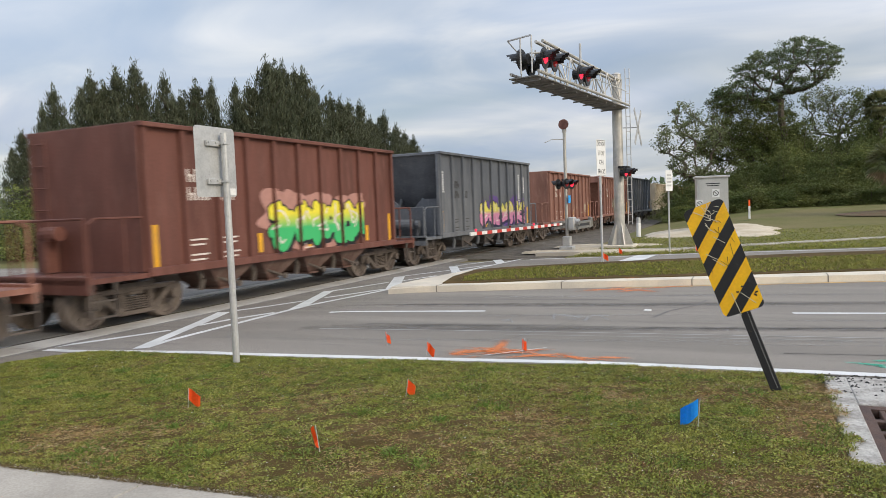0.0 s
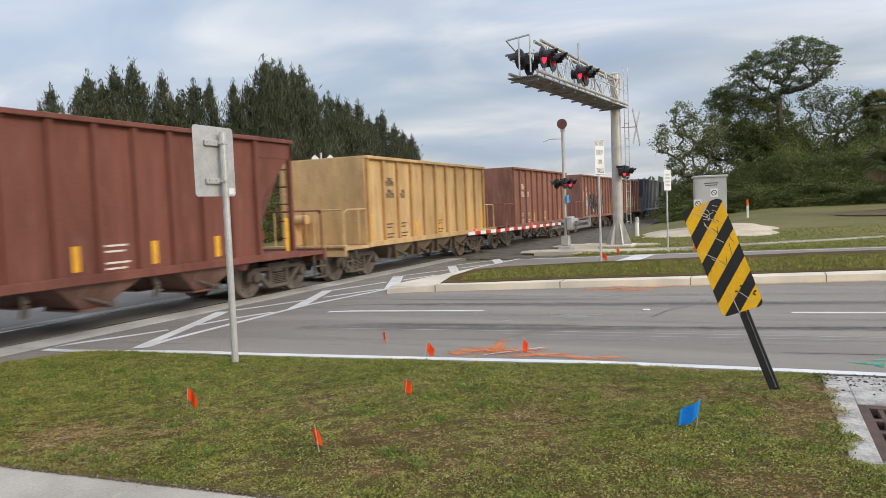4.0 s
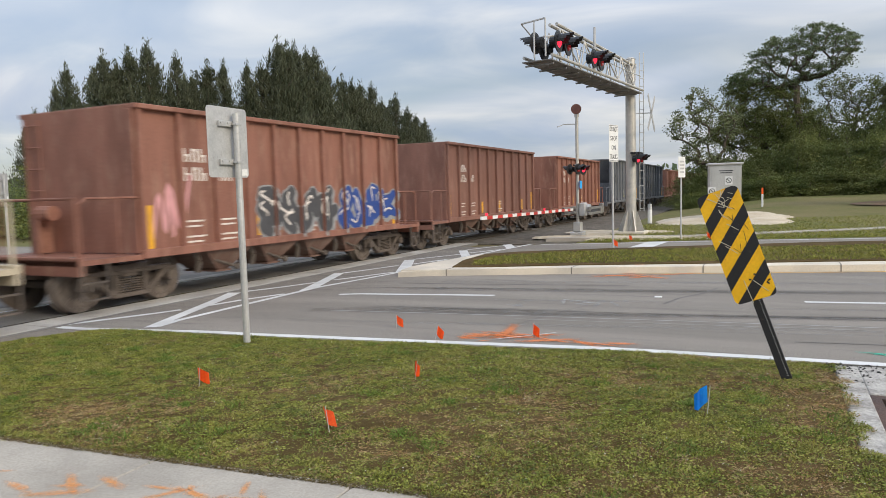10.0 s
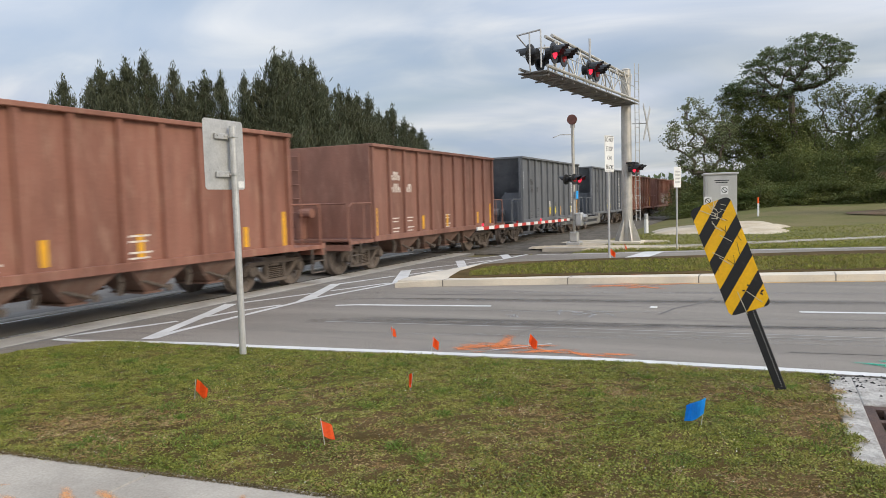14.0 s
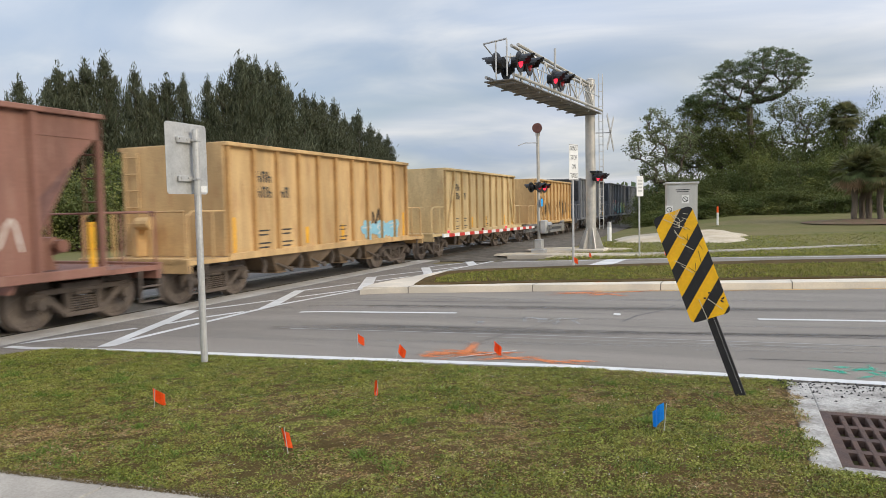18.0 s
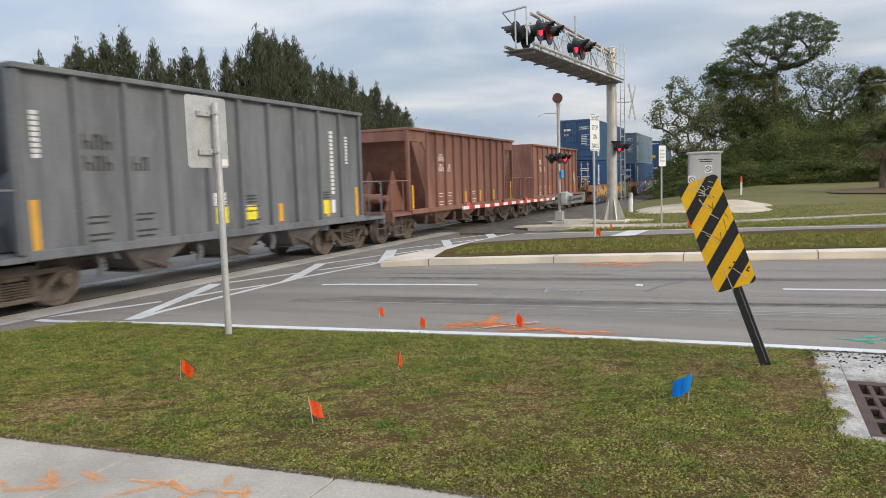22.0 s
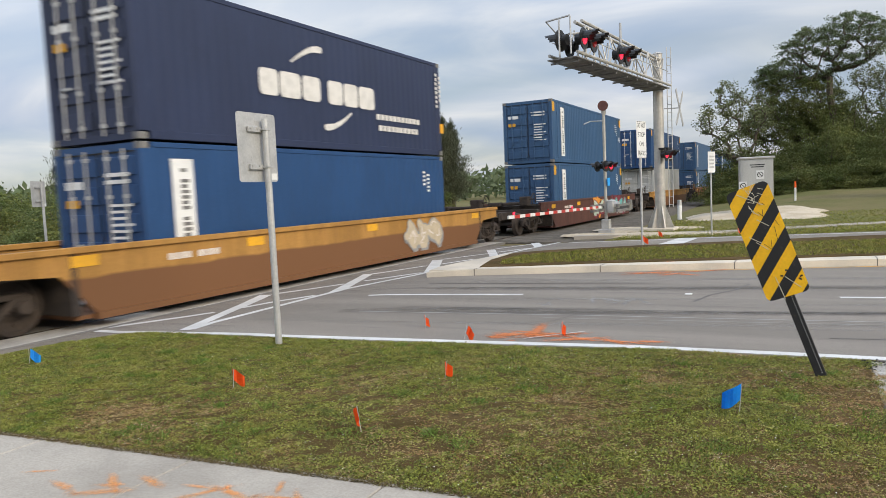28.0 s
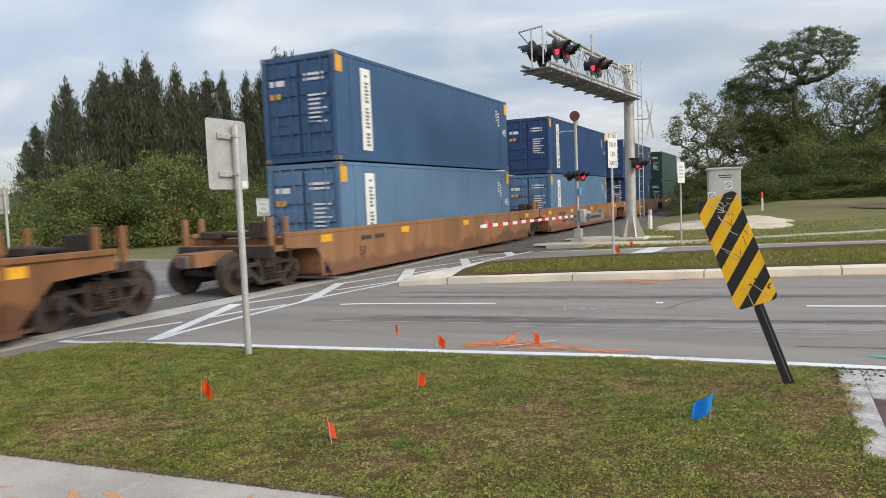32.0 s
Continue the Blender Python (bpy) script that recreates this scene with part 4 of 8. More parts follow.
KINDS = {
    "maroon": ("flat", "maroon", 9.45, 3.72), "brown": ("flat", "brown", 9.45, 3.66), "brown2": ("flat", "brown2", 9.45, 3.64), "red": ("flat", "red", 9.5, 3.68),
    "grey": ("slope", "grey", 10.2, 3.91), "tan": ("flat", "tan", 9.35, 3.64), "yellow": ("flat", "yellow", 9.25, 3.5), "yellow2": ("flat", "yellow2", 9.3, 3.5),
    "hood": ("hood", "brown", 10.6, 3.7), "notch": ("notch", "brown", 10.6, 3.7), "redhood": ("hood", "red", 10.9, 3.67),
}
LABELS = {
    "maroon": "dark maroon open-top hopper car with upright ribs", "brown": "oxide-brown open-top rock hopper car with ribs", "brown2": "faded reddish-brown hopper car streaked with dust",
    "red": "boxcar-red open hopper car with white stencils", "grey": "slate-grey hopper car with sloping end sheets", "tan": "pale tan hopper car with diagonal braces",
    "yellow": "faded yellow hopper car stained with rust", "yellow2": "cream-yellow hopper car with braced ends", "hood": "brown hopper car with open hooded ends", "notch": "brown hopper car with upright openings at its ends", "redhood": "rust-red hopper car with open hooded ends",
}
# kind of each car and where its body's front end stands at the start
TRAIN = [("brown2", -3.5), ("maroon", 9.4), ("grey", 22.3), ("brown", 36.0), ("notch", 48.6), ("grey", 61.75), ("tan", 75.9), ("redhood", 87.6), ("yellow", 102.0), ("brown2", 115.0),
         ("brown", 128.2), ("brown", 141.1), ("grey", 154.1), ("grey", 167.8), ("grey", 180.9), ("red", 194.2), ("tan", 207.6), ("brown2", 220.5), ("brown", 233.5), ("brown2", 246.9),
         ("grey", 260.0), ("grey", 273.5), ("brown", 287.1), ("brown2", 300.1), ("brown", 313.3), ("grey", 326.4), ("grey", 340.0), ("brown2", 353.7), ("brown2", 366.7), ("hood", 379.3),
         ("yellow", 393.2), ("yellow2", 405.9), ("yellow", 419.4), ("grey", 432.2), ("grey", 445.5), ("grey", 459.0), ("grey", 472.5), ("notch", 485.8), ("brown", 499.6)]
templates = {}
CARS = []
for kind, s0 in TRAIN:
    shape, paint, L, H = KINDS[kind]
    if kind in templates:
        car = copy_thing(templates[kind], Matrix())
        WHEELSETS += [o for o in car.children_recursive if o.name.startswith("wheelset")]
    else:
        car = templates[kind] = hopper(shape, paint, L, H, "hopper_car", LABELS[kind])
    car.matrix_basis = pose(TRACK, s0 + L / 2, RAIL_Z)
    CARS.append(car)
    CARRIED.append((car, s0 + L / 2, TRACK, RAIL_Z))


# ---- well cars and their containers ----
def container(L, paint, end="doors", plate=True):
    """A corrugated steel box, origin under its middle, doors at the end that comes first (-y)."""
    W, H = 1.219, 2.896
    mat = BOX_PAINTS[paint]
    c = thing("shipping_container", paint, "container", "containers on the train")
    # corrugated sides
    pitch = 0.28
    n = int((L - 0.5) / pitch)
    ys = []
    for k in range(n):
        y = -L / 2 + 0.25 + (L - 0.5) * k / n
        w = (L - 0.5) / n
        ys += [(y, 0), (y + w * 0.28, 0), (y + w * 0.5, 1), (y + w * 0.78, 1)]
    ys.append((L / 2 - 0.25, 0))
    for s in (-1, 1):
        v = []
        for y, d in ys:
            x = s * (W - 0.012 - (0.009 if paint != "white" else 0.0) * d)
            v += [(x, y, 0.16), (x, y, H - 0.1)]
        q = [(2 * i, 2 * i + 2, 2 * i + 3, 2 * i + 1)[:: s] for i in range(len(ys) - 1)]
        mesh_of("side_panel", v, q, mat, c)
    for s in (-1, 1):
        bm = bmesh.new()
        box(bm, s * W, s * (W - 0.1), -L / 2, L / 2, 0.0, 0.16, 0.01)
        part("bottom_rail", bm, mat, c)
        bm = bmesh.new()
        box(bm, s * W, s * (W - 0.07), -L / 2, L / 2, H - 0.1, H, 0.01)
        part("top_rail", bm, mat, c)
    bm = bmesh.new()
    box(bm, -W + 0.07, W - 0.07, -L / 2 + 0.05, L / 2 - 0.05, H - 0.05, H - 0.02)
    part("roof", bm, mat, c)
    bm = bmesh.new()
    box(bm, -W + 0.1, W - 0.1, -L / 2 + 0.05, L / 2 - 0.05, 0.02, 0.1)
    box(bm, -W + 0.05, W - 0.05, L / 2 - 0.1, L / 2 - 0.03, 0.1, H - 0.05)
    part("floor_and_front", bm, mat, c)
    for s in (-1, 1):
        for sy in (-1, 1):
            bm = bmesh.new()
            box(bm, s * W, s * (W - 0.16), sy * L / 2, sy * (L / 2 - 0.25), 0.0, H, 0.012)
            part("corner_post", bm, mat, c)
        if L > 12:
            for sy in (-1, 1):
                bm = bmesh.new()
                box(bm, s * (W + 0.004), s * (W - 0.1), sy * (L / 2 - 0.72), sy * (L / 2 - 0.88), 0.0, H, 0.01)
                part("stacking_post", bm, mat, c)
    casting = None
    for s in (-1, 1):
        for sy in (-1, 1):
            for zc in (0.0, H - 0.12):
                m = pose(s * (W - 0.076), sy * (L / 2 - 0.086), zc + 0.06)
                if casting is None:
                    bm = bmesh.new()
                    box(bm, -0.084, 0.084, -0.094, 0.094, -0.064, 0.064, 0.008)
                    casting = part("corner_casting", bm, DARK_GALV, c)
                    casting.matrix_basis = m
                else:
                    again(casting, "corner_casting", c, m)
    y = -L / 2
    bm = bmesh.new()
    box(bm, -W + 0.05, W - 0.05, y + 0.02, y + 0.08, H - 0.14, H - 0.005)
    part("door_header", bm, mat, c)
    bm = bmesh.new()
    box(bm, -W + 0.05, W - 0.05, y + 0.02, y + 0.08, 0.005, 0.14)
    part("door_sill", bm, mat, c)
    if end == "plain":
        # a closed corrugated end
        n = 9
        v = []
        for k in range(4 * n + 1):
            x = -W + 0.15 + (2 * W - 0.3) * k / (4 * n)
            v += [(x, y + (0.03, 0.03, 0.075, 0.075)[k % 4], 0.14), (x, y + (0.03, 0.03, 0.075, 0.075)[k % 4], H - 0.14)]
        mesh_of("end_panel", v, [(2 * i, 2 * i + 2, 2 * i + 3, 2 * i + 1) for i in range(4 * n)], mat, c)
        if L > 12:
            lettering("length_mark", "45", 0.5, WHITE_SIGN, c, pose(0.05, y + 0.02, 1.55, 90, 0, 0), 0.004, 0.01)
        else:
            bars("end_sticker", STRIPE, c, [(0.25, 0.6, 0.85, 1.2)], end_face(y + 0.026), "yellow sticker")
        bars("end_number", WHITE_SIGN, c, [(-0.55 + 0.13 * k, -0.46 + 0.13 * k, 2.5, 2.62) for k in range(12) if k != 4], end_face(y + 0.026))
    for s in (-1, 1) if end == "doors" else ():
        bm = bmesh.new()
        x0, x1 = (0.01, W - 0.16) if s > 0 else (-W + 0.16, -0.01)
        box(bm, x0, x1, y + 0.05, y + 0.09, 0.15, H - 0.15)
        leaf = part("door", bm, mat, c)
        for k in range(5):
            bm = bmesh.new()
            z0 = 0.15 + (H - 0.3) * k / 5
            z1 = z0 + (H - 0.3) / 5
            box(bm, x0 + 0.06, x1 - 0.06, y + 0.012, y + 0.052, z0 + 0.085, z1 - 0.085, 0.014)
            part("door_panel", bm, mat, leaf)
        for k in (0.28, 0.72):
            bm = bmesh.new()
            x = x0 + (x1 - x0) * k
            tube(bm, (x, y - 0.012, 0.1), (x, y - 0.012, H - 0.1), 0.022, n=6)
            for z in (0.25, 0.9, 1.9, 2.6):
                box(bm, x - 0.06, x + 0.06, y - 0.02, y + 0.03, z, z + 0.07)
            box(bm, x - 0.02, x + 0.3 if k < 0.5 else x + 0.02, y - 0.035, y - 0.015, 1.02, 1.06)
            part("lock_rod", bm, GALV if paint in ("royal", "navy", "white") else mat, c)
    if end == "doors":
        bm = bmesh.new()
        box(bm, -0.012, 0.012, y + 0.03, y + 0.06, 0.14, H - 0.14)
        for s in (-1, 1):
            box(bm, s * (W - 0.165), s * (W - 0.135), y + 0.03, y + 0.06, 0.14, H - 0.14)
        box(bm, -W + 0.165, W - 0.165, y + 0.03, y + 0.06, H - 0.165, H - 0.14)
        part("door_gasket", bm, BLACK, c)
    fe = end_face(y + 0.008)
    if end == "doors":
        bars("door_label", WHITE_SIGN, c, [(-0.95, -0.45, 2.1, 2.25)] + [(0.2, 0.85, 2.3 - 0.13 * k, 2.37 - 0.13 * k) for k in range(2)] + [(0.3, 0.9 - 0.1 * (k % 3), 1.75 - 0.12 * k, 1.8 - 0.12 * k) for k in range(7)], fe)
    if plate and end == "doors":
        bars("door_plate", STRIPE, c, [(-0.95, -0.6, 1.75, 1.9)], fe)
    f = side_face(W + 0.002)
    lab = 1.25 if L > 12 else 0.65
    if L > 12 or paint in ("royal", "slate"):
        bars("name_panel", WHITE_SIGN, c, [(-L / 2 + lab, -L / 2 + lab + 0.52, 0.3, 2.6)], f, "upright white name panel")
        bars("name_writing", DARK_GALV, c, [(-L / 2 + lab + 0.2, -L / 2 + lab + 0.4 - 0.05 * (k % 3 == 1), 0.42 + 0.102 * k, 0.485 + 0.102 * k) for k in range(20) if k % 7 != 4], side_face(W + 0.01))
        bars("number_writing", WHITE_SIGN, c, [(L / 2 - 1.35, L / 2 - 1.2, 2.0 + 0.12 * k, 2.06 + 0.12 * k) for k in range(4)] + [(L / 2 - 1.1, L / 2 - 0.95, 1.8 + 0.12 * k, 1.86 + 0.12 * k) for k in range(5)], f)
    if L > 12:
        for yy in (-L / 2 + 0.03, L / 2 - 0.33):
            bars("height_sticker", STRIPE, c, [(yy, yy + 0.3, H - 0.55, H - 0.12)], side_face(W + 0.004), "yellow height sticker")
        lettering("length_mark", "45", 0.42, WHITE_SIGN, c, pose(W + 0.012, L / 2 - 0.4, 1.55, 90, 0, 90))
    return c


def well_car(L, paint, front, back, ribbed=False):
    """One well: L is the distance between its truck centres; front/back: whether it carries a truck there."""
    car = thing("well_car", paint, "well car", "cars of the train")
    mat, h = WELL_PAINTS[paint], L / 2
    W, zt, zb = 1.47, 1.34, 0.2
    inner = h - 1.55
    for s in (-1, 1):
        bm = bmesh.new()
        pts = [(-h + 0.05, zt - 0.05), (-h + 0.05, 0.98), (-inner - 0.3, 0.9), (-inner + 0.35, zb), (inner - 0.35, zb), (inner + 0.3, 0.9), (h - 0.05, 0.98), (h - 0.05, zt - 0.05)]
        lo = [bm.verts.new((s * (W - 0.06), a, z)) for a, z in pts]
        hi = [bm.verts.new((s * W, a, z)) for a, z in pts]
        bm.faces.new(lo), bm.faces.new(hi)
        for i in range(len(pts)):
            j = (i + 1) % len(pts)
            bm.faces.new((lo[i], lo[j], hi[j], hi[i]))
        bmesh.ops.recalc_face_normals(bm, faces=bm.faces)
        part("side_girder", bm, mat, car)
        bm = bmesh.new()
        box(bm, s * (W - 0.12), s * (W + (0.06 if paint in ("ochre", "rust") else 0.012)), -h + 0.05, h - 0.05, zt - 0.1, zt, 0.01)
        part("top_chord", bm, mat, car)
        bm = bmesh.new()
        box(bm, s * (W - 0.12), s * (W + (0.04 if paint in ("ochre", "rust") else 0.012)), -inner + 0.3, inner - 0.3, zb - 0.06, zb + 0.05)
        part("side_chord", bm, mat, car)
        if ribbed:
            for k in range(15):
                y = -inner + 0.5 + (2 * inner - 1.0) * k / 14
                bm = bmesh.new()
                box(bm, s * W, s * (W + 0.05), y - 0.05, y + 0.05, zb + 0.05, zt - 0.1)
                part("side_rib", bm, mat, car)
    bm = bmesh.new()
    box(bm, -W + 0.1, W - 0.1, -inner, -inner + 0.8, zb - 0.04, zb + 0.02)
    box(bm, -W + 0.1, W - 0.1, inner - 0.8, inner, zb - 0.04, zb + 0.02)
    box(bm, -W + 0.1, W - 0.1, -0.4, 0.4, zb - 0.04, zb + 0.02)
    part("well_floor", bm, mat, car)
    for s in (-1, 1):
        bm = bmesh.new()
        box(bm, -1.4, 1.4, s * (inner + 0.1), s * (h + 0.35), 0.92, 1.06)
        box(bm, -W, W, s * (inner - 0.02), s * (inner + 0.12), 0.25, zt - 0.1)
        box(bm, -1.4, 1.4, s * (inner + 0.5), s * (h - 0.2), 1.06, 1.22)
        box(bm, -0.3, 0.3, s * h, s * (h + 1.6), 0.68, 0.98)
        part("end_platform", bm, COAL_GEAR if paint != "tanbrown" else mat, car)
        e = s * (h - 0.1)
        bm = bmesh.new()
        box(bm, 0.55, 0.95, e - 0.25, e + 0.15, 1.22, 1.62, 0.03)
        box(bm, -0.95, -0.35, e - 0.3, e + 0.1, 1.22, 1.4, 0.03)
        tube(bm, (-0.3, e - 0.1, 1.32), (0.5, e - 0.1, 1.32), 0.07, n=10)
        part("brake_gear", bm, COAL_GEAR, car)
        bm = bmesh.new()
        for k in range(12):
            a, b = math.pi * k / 6, math.pi * (k + 1) / 6
            tube(bm, (1.1 + 0.02, e + 0.26 * math.cos(a), 1.5 + 0.26 * math.sin(a)), (1.1 + 0.02, e + 0.26 * math.cos(b), 1.5 + 0.26 * math.sin(b)), 0.018, n=5)
        for k in range(3):
            tube(bm, (1.12, e, 1.5), (1.12, e + 0.26 * math.cos(2.1 * k), 1.5 + 0.26 * math.sin(2.1 * k)), 0.012, n=5)
        tube(bm, (0.9, e, 1.5), (1.14, e, 1.5), 0.025, n=6)
        part("brake_wheel", bm, COAL_GEAR, car)
        bm = bmesh.new()
        for x in (-1.42, 1.42):
            bend(bm, [(x, s * (h + 0.3), 1.0), (x, s * (h + 0.3), 0.45), (x, s * (h - 0.25), 0.45), (x, s * (h - 0.25), 1.0)], 0.022)
        box(bm, -1.45, 1.45, s * (h + 0.3), s * (h + 0.4), 0.78, 1.06, 0.01)
        part("end_sill", bm, COAL_GEAR, car)
        for x in (-1.3, 1.3) if paint in ("rust", "tanbrown") else ():
            for y in (h - 0.3, h + 0.25):
                bm = bmesh.new()
                box(bm, x - 0.05, x + 0.05, s * y - 0.06, s * y + 0.06, 1.06, 1.72, 0.01)
                part("end_stanchion", bm, mat, car)
        bm = bmesh.new()
        box(bm, -0.15, 0.15, s * (h + 0.9), s * (h + 1.7), 0.66, 0.95, 0.03)
        part("coupler", bm, UNDER, car)
    if front:
        add_truck(car, -h, True)
    if back:
        add_truck(car, h, True)
    f = side_face(W + 0.003)
    for yy in (-inner - 0.1, -inner / 2, 0.6, inner - 0.6):
        bars("reflector", STRIPE, car, [(yy, yy + 0.5, zt - 0.32, zt - 0.14)], f)
    bars("data_panel", LETTER_WHITE if paint in ("darkbrown", "ochre") else LETTER_BLACK, car, [(-inner + 1.8 + 0.14 * k, -inner + 1.91 + 0.14 * k, 0.95, 1.07) for k in range(9) if k != 4], f)
    return car


# place of the middle, length between trucks, paint, trucks, upper box, lower box
STACKS = [(522.2, 19.35, "tanbrown", 1, 1, ("blue", 13.1), ("royal", 13.1)), (541.5, 19.35, "tanbrown", 0, 1, ("slate", 11.6), ("royal", 13.1)), (560.9, 19.35, "tanbrown", 0, 1, ("blue", 11.6, "plain"), ("royal", 13.1, "plain")),
          (584.2, 18.4, "tanbrown", 1, 1, None, ("royal", 13.1, "plain")), (606.9, 18.4, "ochre", 1, 1, ("navy", 11.6), ("royal", 11.6)), (630.1, 18.4, "darkbrown", 1, 1, ("blue", 13.1), ("blue", 13.1)),
          (653.4, 18.4, "ochre", 1, 1, ("royal", 13.1), ("white", 11.6)), (676.1, 18.4, "rust", 1, 1, ("blue", 13.1), ("blue", 13.1)), (699.5, 19.35, "tanbrown", 1, 1, ("blue", 13.1), ("light", 13.1)),
          (718.9, 19.35, "tanbrown", 0, 1, ("dark", 13.1), ("light", 13.1)), (738.2, 19.35, "tanbrown", 0, 1, ("dark", 13.1), ("royal", 11.6)), (757.6, 19.35, "darkbrown", 1, 1, ("green", 11.6), ("green", 11.6))]
WELL_LABELS = {"ochre": "ochre yellow-brown well car with a deep side girder", "tanbrown": "tan-brown well car, rusty and spray painted", "darkbrown": "dark brown well car with spray paint on its side", "rust": "rust-orange well car with ribbed sides"}
BOX_LABELS = {"blue": "blue corrugated steel shipping container", "royal": "bright blue corrugated shipping container", "navy": "dark navy shipping container with white lettering bars", "slate": "faded slate-blue shipping container", "light": "light blue corrugated shipping container", "dark": "dark blue corrugated shipping container", "white": "white smooth shipping container", "green": "dark green shipping container"}
# how far the boxes sit from the middle of their well
LOAD_SHIFT = {522.2: 0.1, 541.5: -0.37, 560.9: -0.68, 584.2: -0.5, 606.9: -0.27, 630.1: 0.0, 653.4: -0.5, 676.1: -0.25}
box_templates, WELLS, STACKED = {}, [], []
for at, L, paint, front, back, upper, lower in STACKS:
    car = well_car(L, paint, front, back, paint == "rust")
    tagged(car, WELL_LABELS[paint])
    car.matrix_basis = pose(TRACK, at, RAIL_Z)
    WELLS.append(car)
    CARRIED.append((car, at, TRACK, RAIL_Z))
    for load, z, shift in ((lower, 0.12, LOAD_SHIFT.get(at, -0.3)), (upper, 0.12 + 2.896 + 0.05, LOAD_SHIFT.get(at, -0.3))):
        if load is None:
            continue
        if load in box_templates:
            b = copy_thing(box_templates[load], Matrix())
        else:
            b = box_templates[load] = container(load[1], load[0], load[2] if len(load) > 2 else "doors")
            tagged(b, BOX_LABELS[load[0]])
        b.matrix_basis = pose(TRACK, at + shift, z)
        if load[0] == "slate":
            fp = side_face(1.2212)
            for rect in ((-5.3, -4.4, 1.72, 2.0), (2.3, 2.75, 1.55, 1.72), (2.4, 2.6, 1.3, 1.72), (2.2, 2.35, 0.42, 0.75), (2.35, 2.8, 0.62, 0.75), (2.9, 3.1, 0.5, 0.62), (3.3, 3.45, 0.4, 0.68), (4.6, 4.8, 0.55, 0.78), (1.55, 1.7, 1.9, 2.05)):
                bars("paint_patch", BOX_PAINTS["royal"], b, [rect], fp, "dark blue touched-up paint")
            bars("sticker", STRIPE, b, [(5.65, 5.85, 0.35, 0.65)], side_face(1.2235), "yellow sticker")
        STACKED.append(b)
        CARRIED.append((b, at + shift, TRACK, z))
for o in list(TRUCK.children):
    WHEELSETS.remove(o) if o in WHEELSETS else None
    bpy.data.objects.remove(o)
bpy.data.objects.remove(TRUCK)


# ---- spray paint and logos on the cars ----
def capsule(bm, p, q, r, x, n=5):
    """A fat round-ended stroke on the side of a car, in the plane x."""
    p, q = Vector(p), Vector(q)
    d = q - p
    a = math.atan2(d.y, d.x)
    pts = [q + r * Vector((math.cos(a - math.pi / 2 + math.pi * k / n), math.sin(a - math.pi / 2 + math.pi * k / n))) for k in range(n + 1)]
    pts += [p + r * Vector((math.cos(a + math.pi / 2 + math.pi * k / n), math.sin(a + math.pi / 2 + math.pi * k / n))) for k in range(n + 1)]
    bm.faces.new([bm.verts.new((x, v.x, v.y)) for v in pts])


def blob(bm, cy, cz, ry, rz, x, rng, n=22):
    """A lumpy round patch on the side of a car."""
    ph = rng.uniform(0, 6.28, 4)
    am = rng.uniform(0.06, 0.2, 4)
    pts = []
    for k in range(n):
        a = 2 * math.pi * k / n
        r = 1 + sum(am[i] * math.sin((i + 2) * a + ph[i]) for i in range(3))
        e = 2.6
        c, s = math.cos(a), math.sin(a)
        sq = (abs(c) ** e + abs(s) ** e) ** (-1 / e)
        pts.append((cy + ry * r * sq * c, cz + rz * min(r, 1.12) * sq * s))
    bm.faces.new([bm.verts.new((x, p, q)) for p, q in pts])


STROKES = [  # hooks, waves, forks and arrows of a wild sprayed piece; they form no letters
    [(-0.9, -0.7), (-0.5, 0.5), (0.1, 0.75), (0.55, 0.2), (0.2, -0.35)],
    [(-1.0, -0.1), (-0.5, 0.45), (0.0, -0.2), (0.5, 0.4), (1.0, -0.15)],
    [(-0.7, 0.9), (-0.1, 0.15), (0.65, -0.05), (0.95, -0.8)],
    [(-0.8, 0.2), (-0.1, 0.95), (0.3, 0.1), (0.0, -0.95), (0.75, -0.6)],
    [(-0.95, -0.9), (-0.3, -0.15), (0.35, 0.2), (0.95, 0.95)],
    [(0.1, -1.0), (-0.55, -0.35), (-0.1, 0.3), (-0.7, 0.95)],
]


def flowing(pts, per=5):
    """A smooth line through the points of a skeleton."""
    p = [np.array(q, float) for q in pts]
    p = [2 * p[0] - p[1]] + p + [2 * p[-1] - p[-2]]
    out = []
    for i in range(1, len(p) - 2):
        for k in range(per):
            t = k / per
            out.append(0.5 * (2 * p[i] + (p[i + 1] - p[i - 1]) * t + (2 * p[i - 1] - 5 * p[i] + 4 * p[i + 1] - p[i + 2]) * t * t + (3 * p[i] - p[i - 1] - 3 * p[i + 1] + p[i + 2]) * t**3))
    return out + [p[-2]]


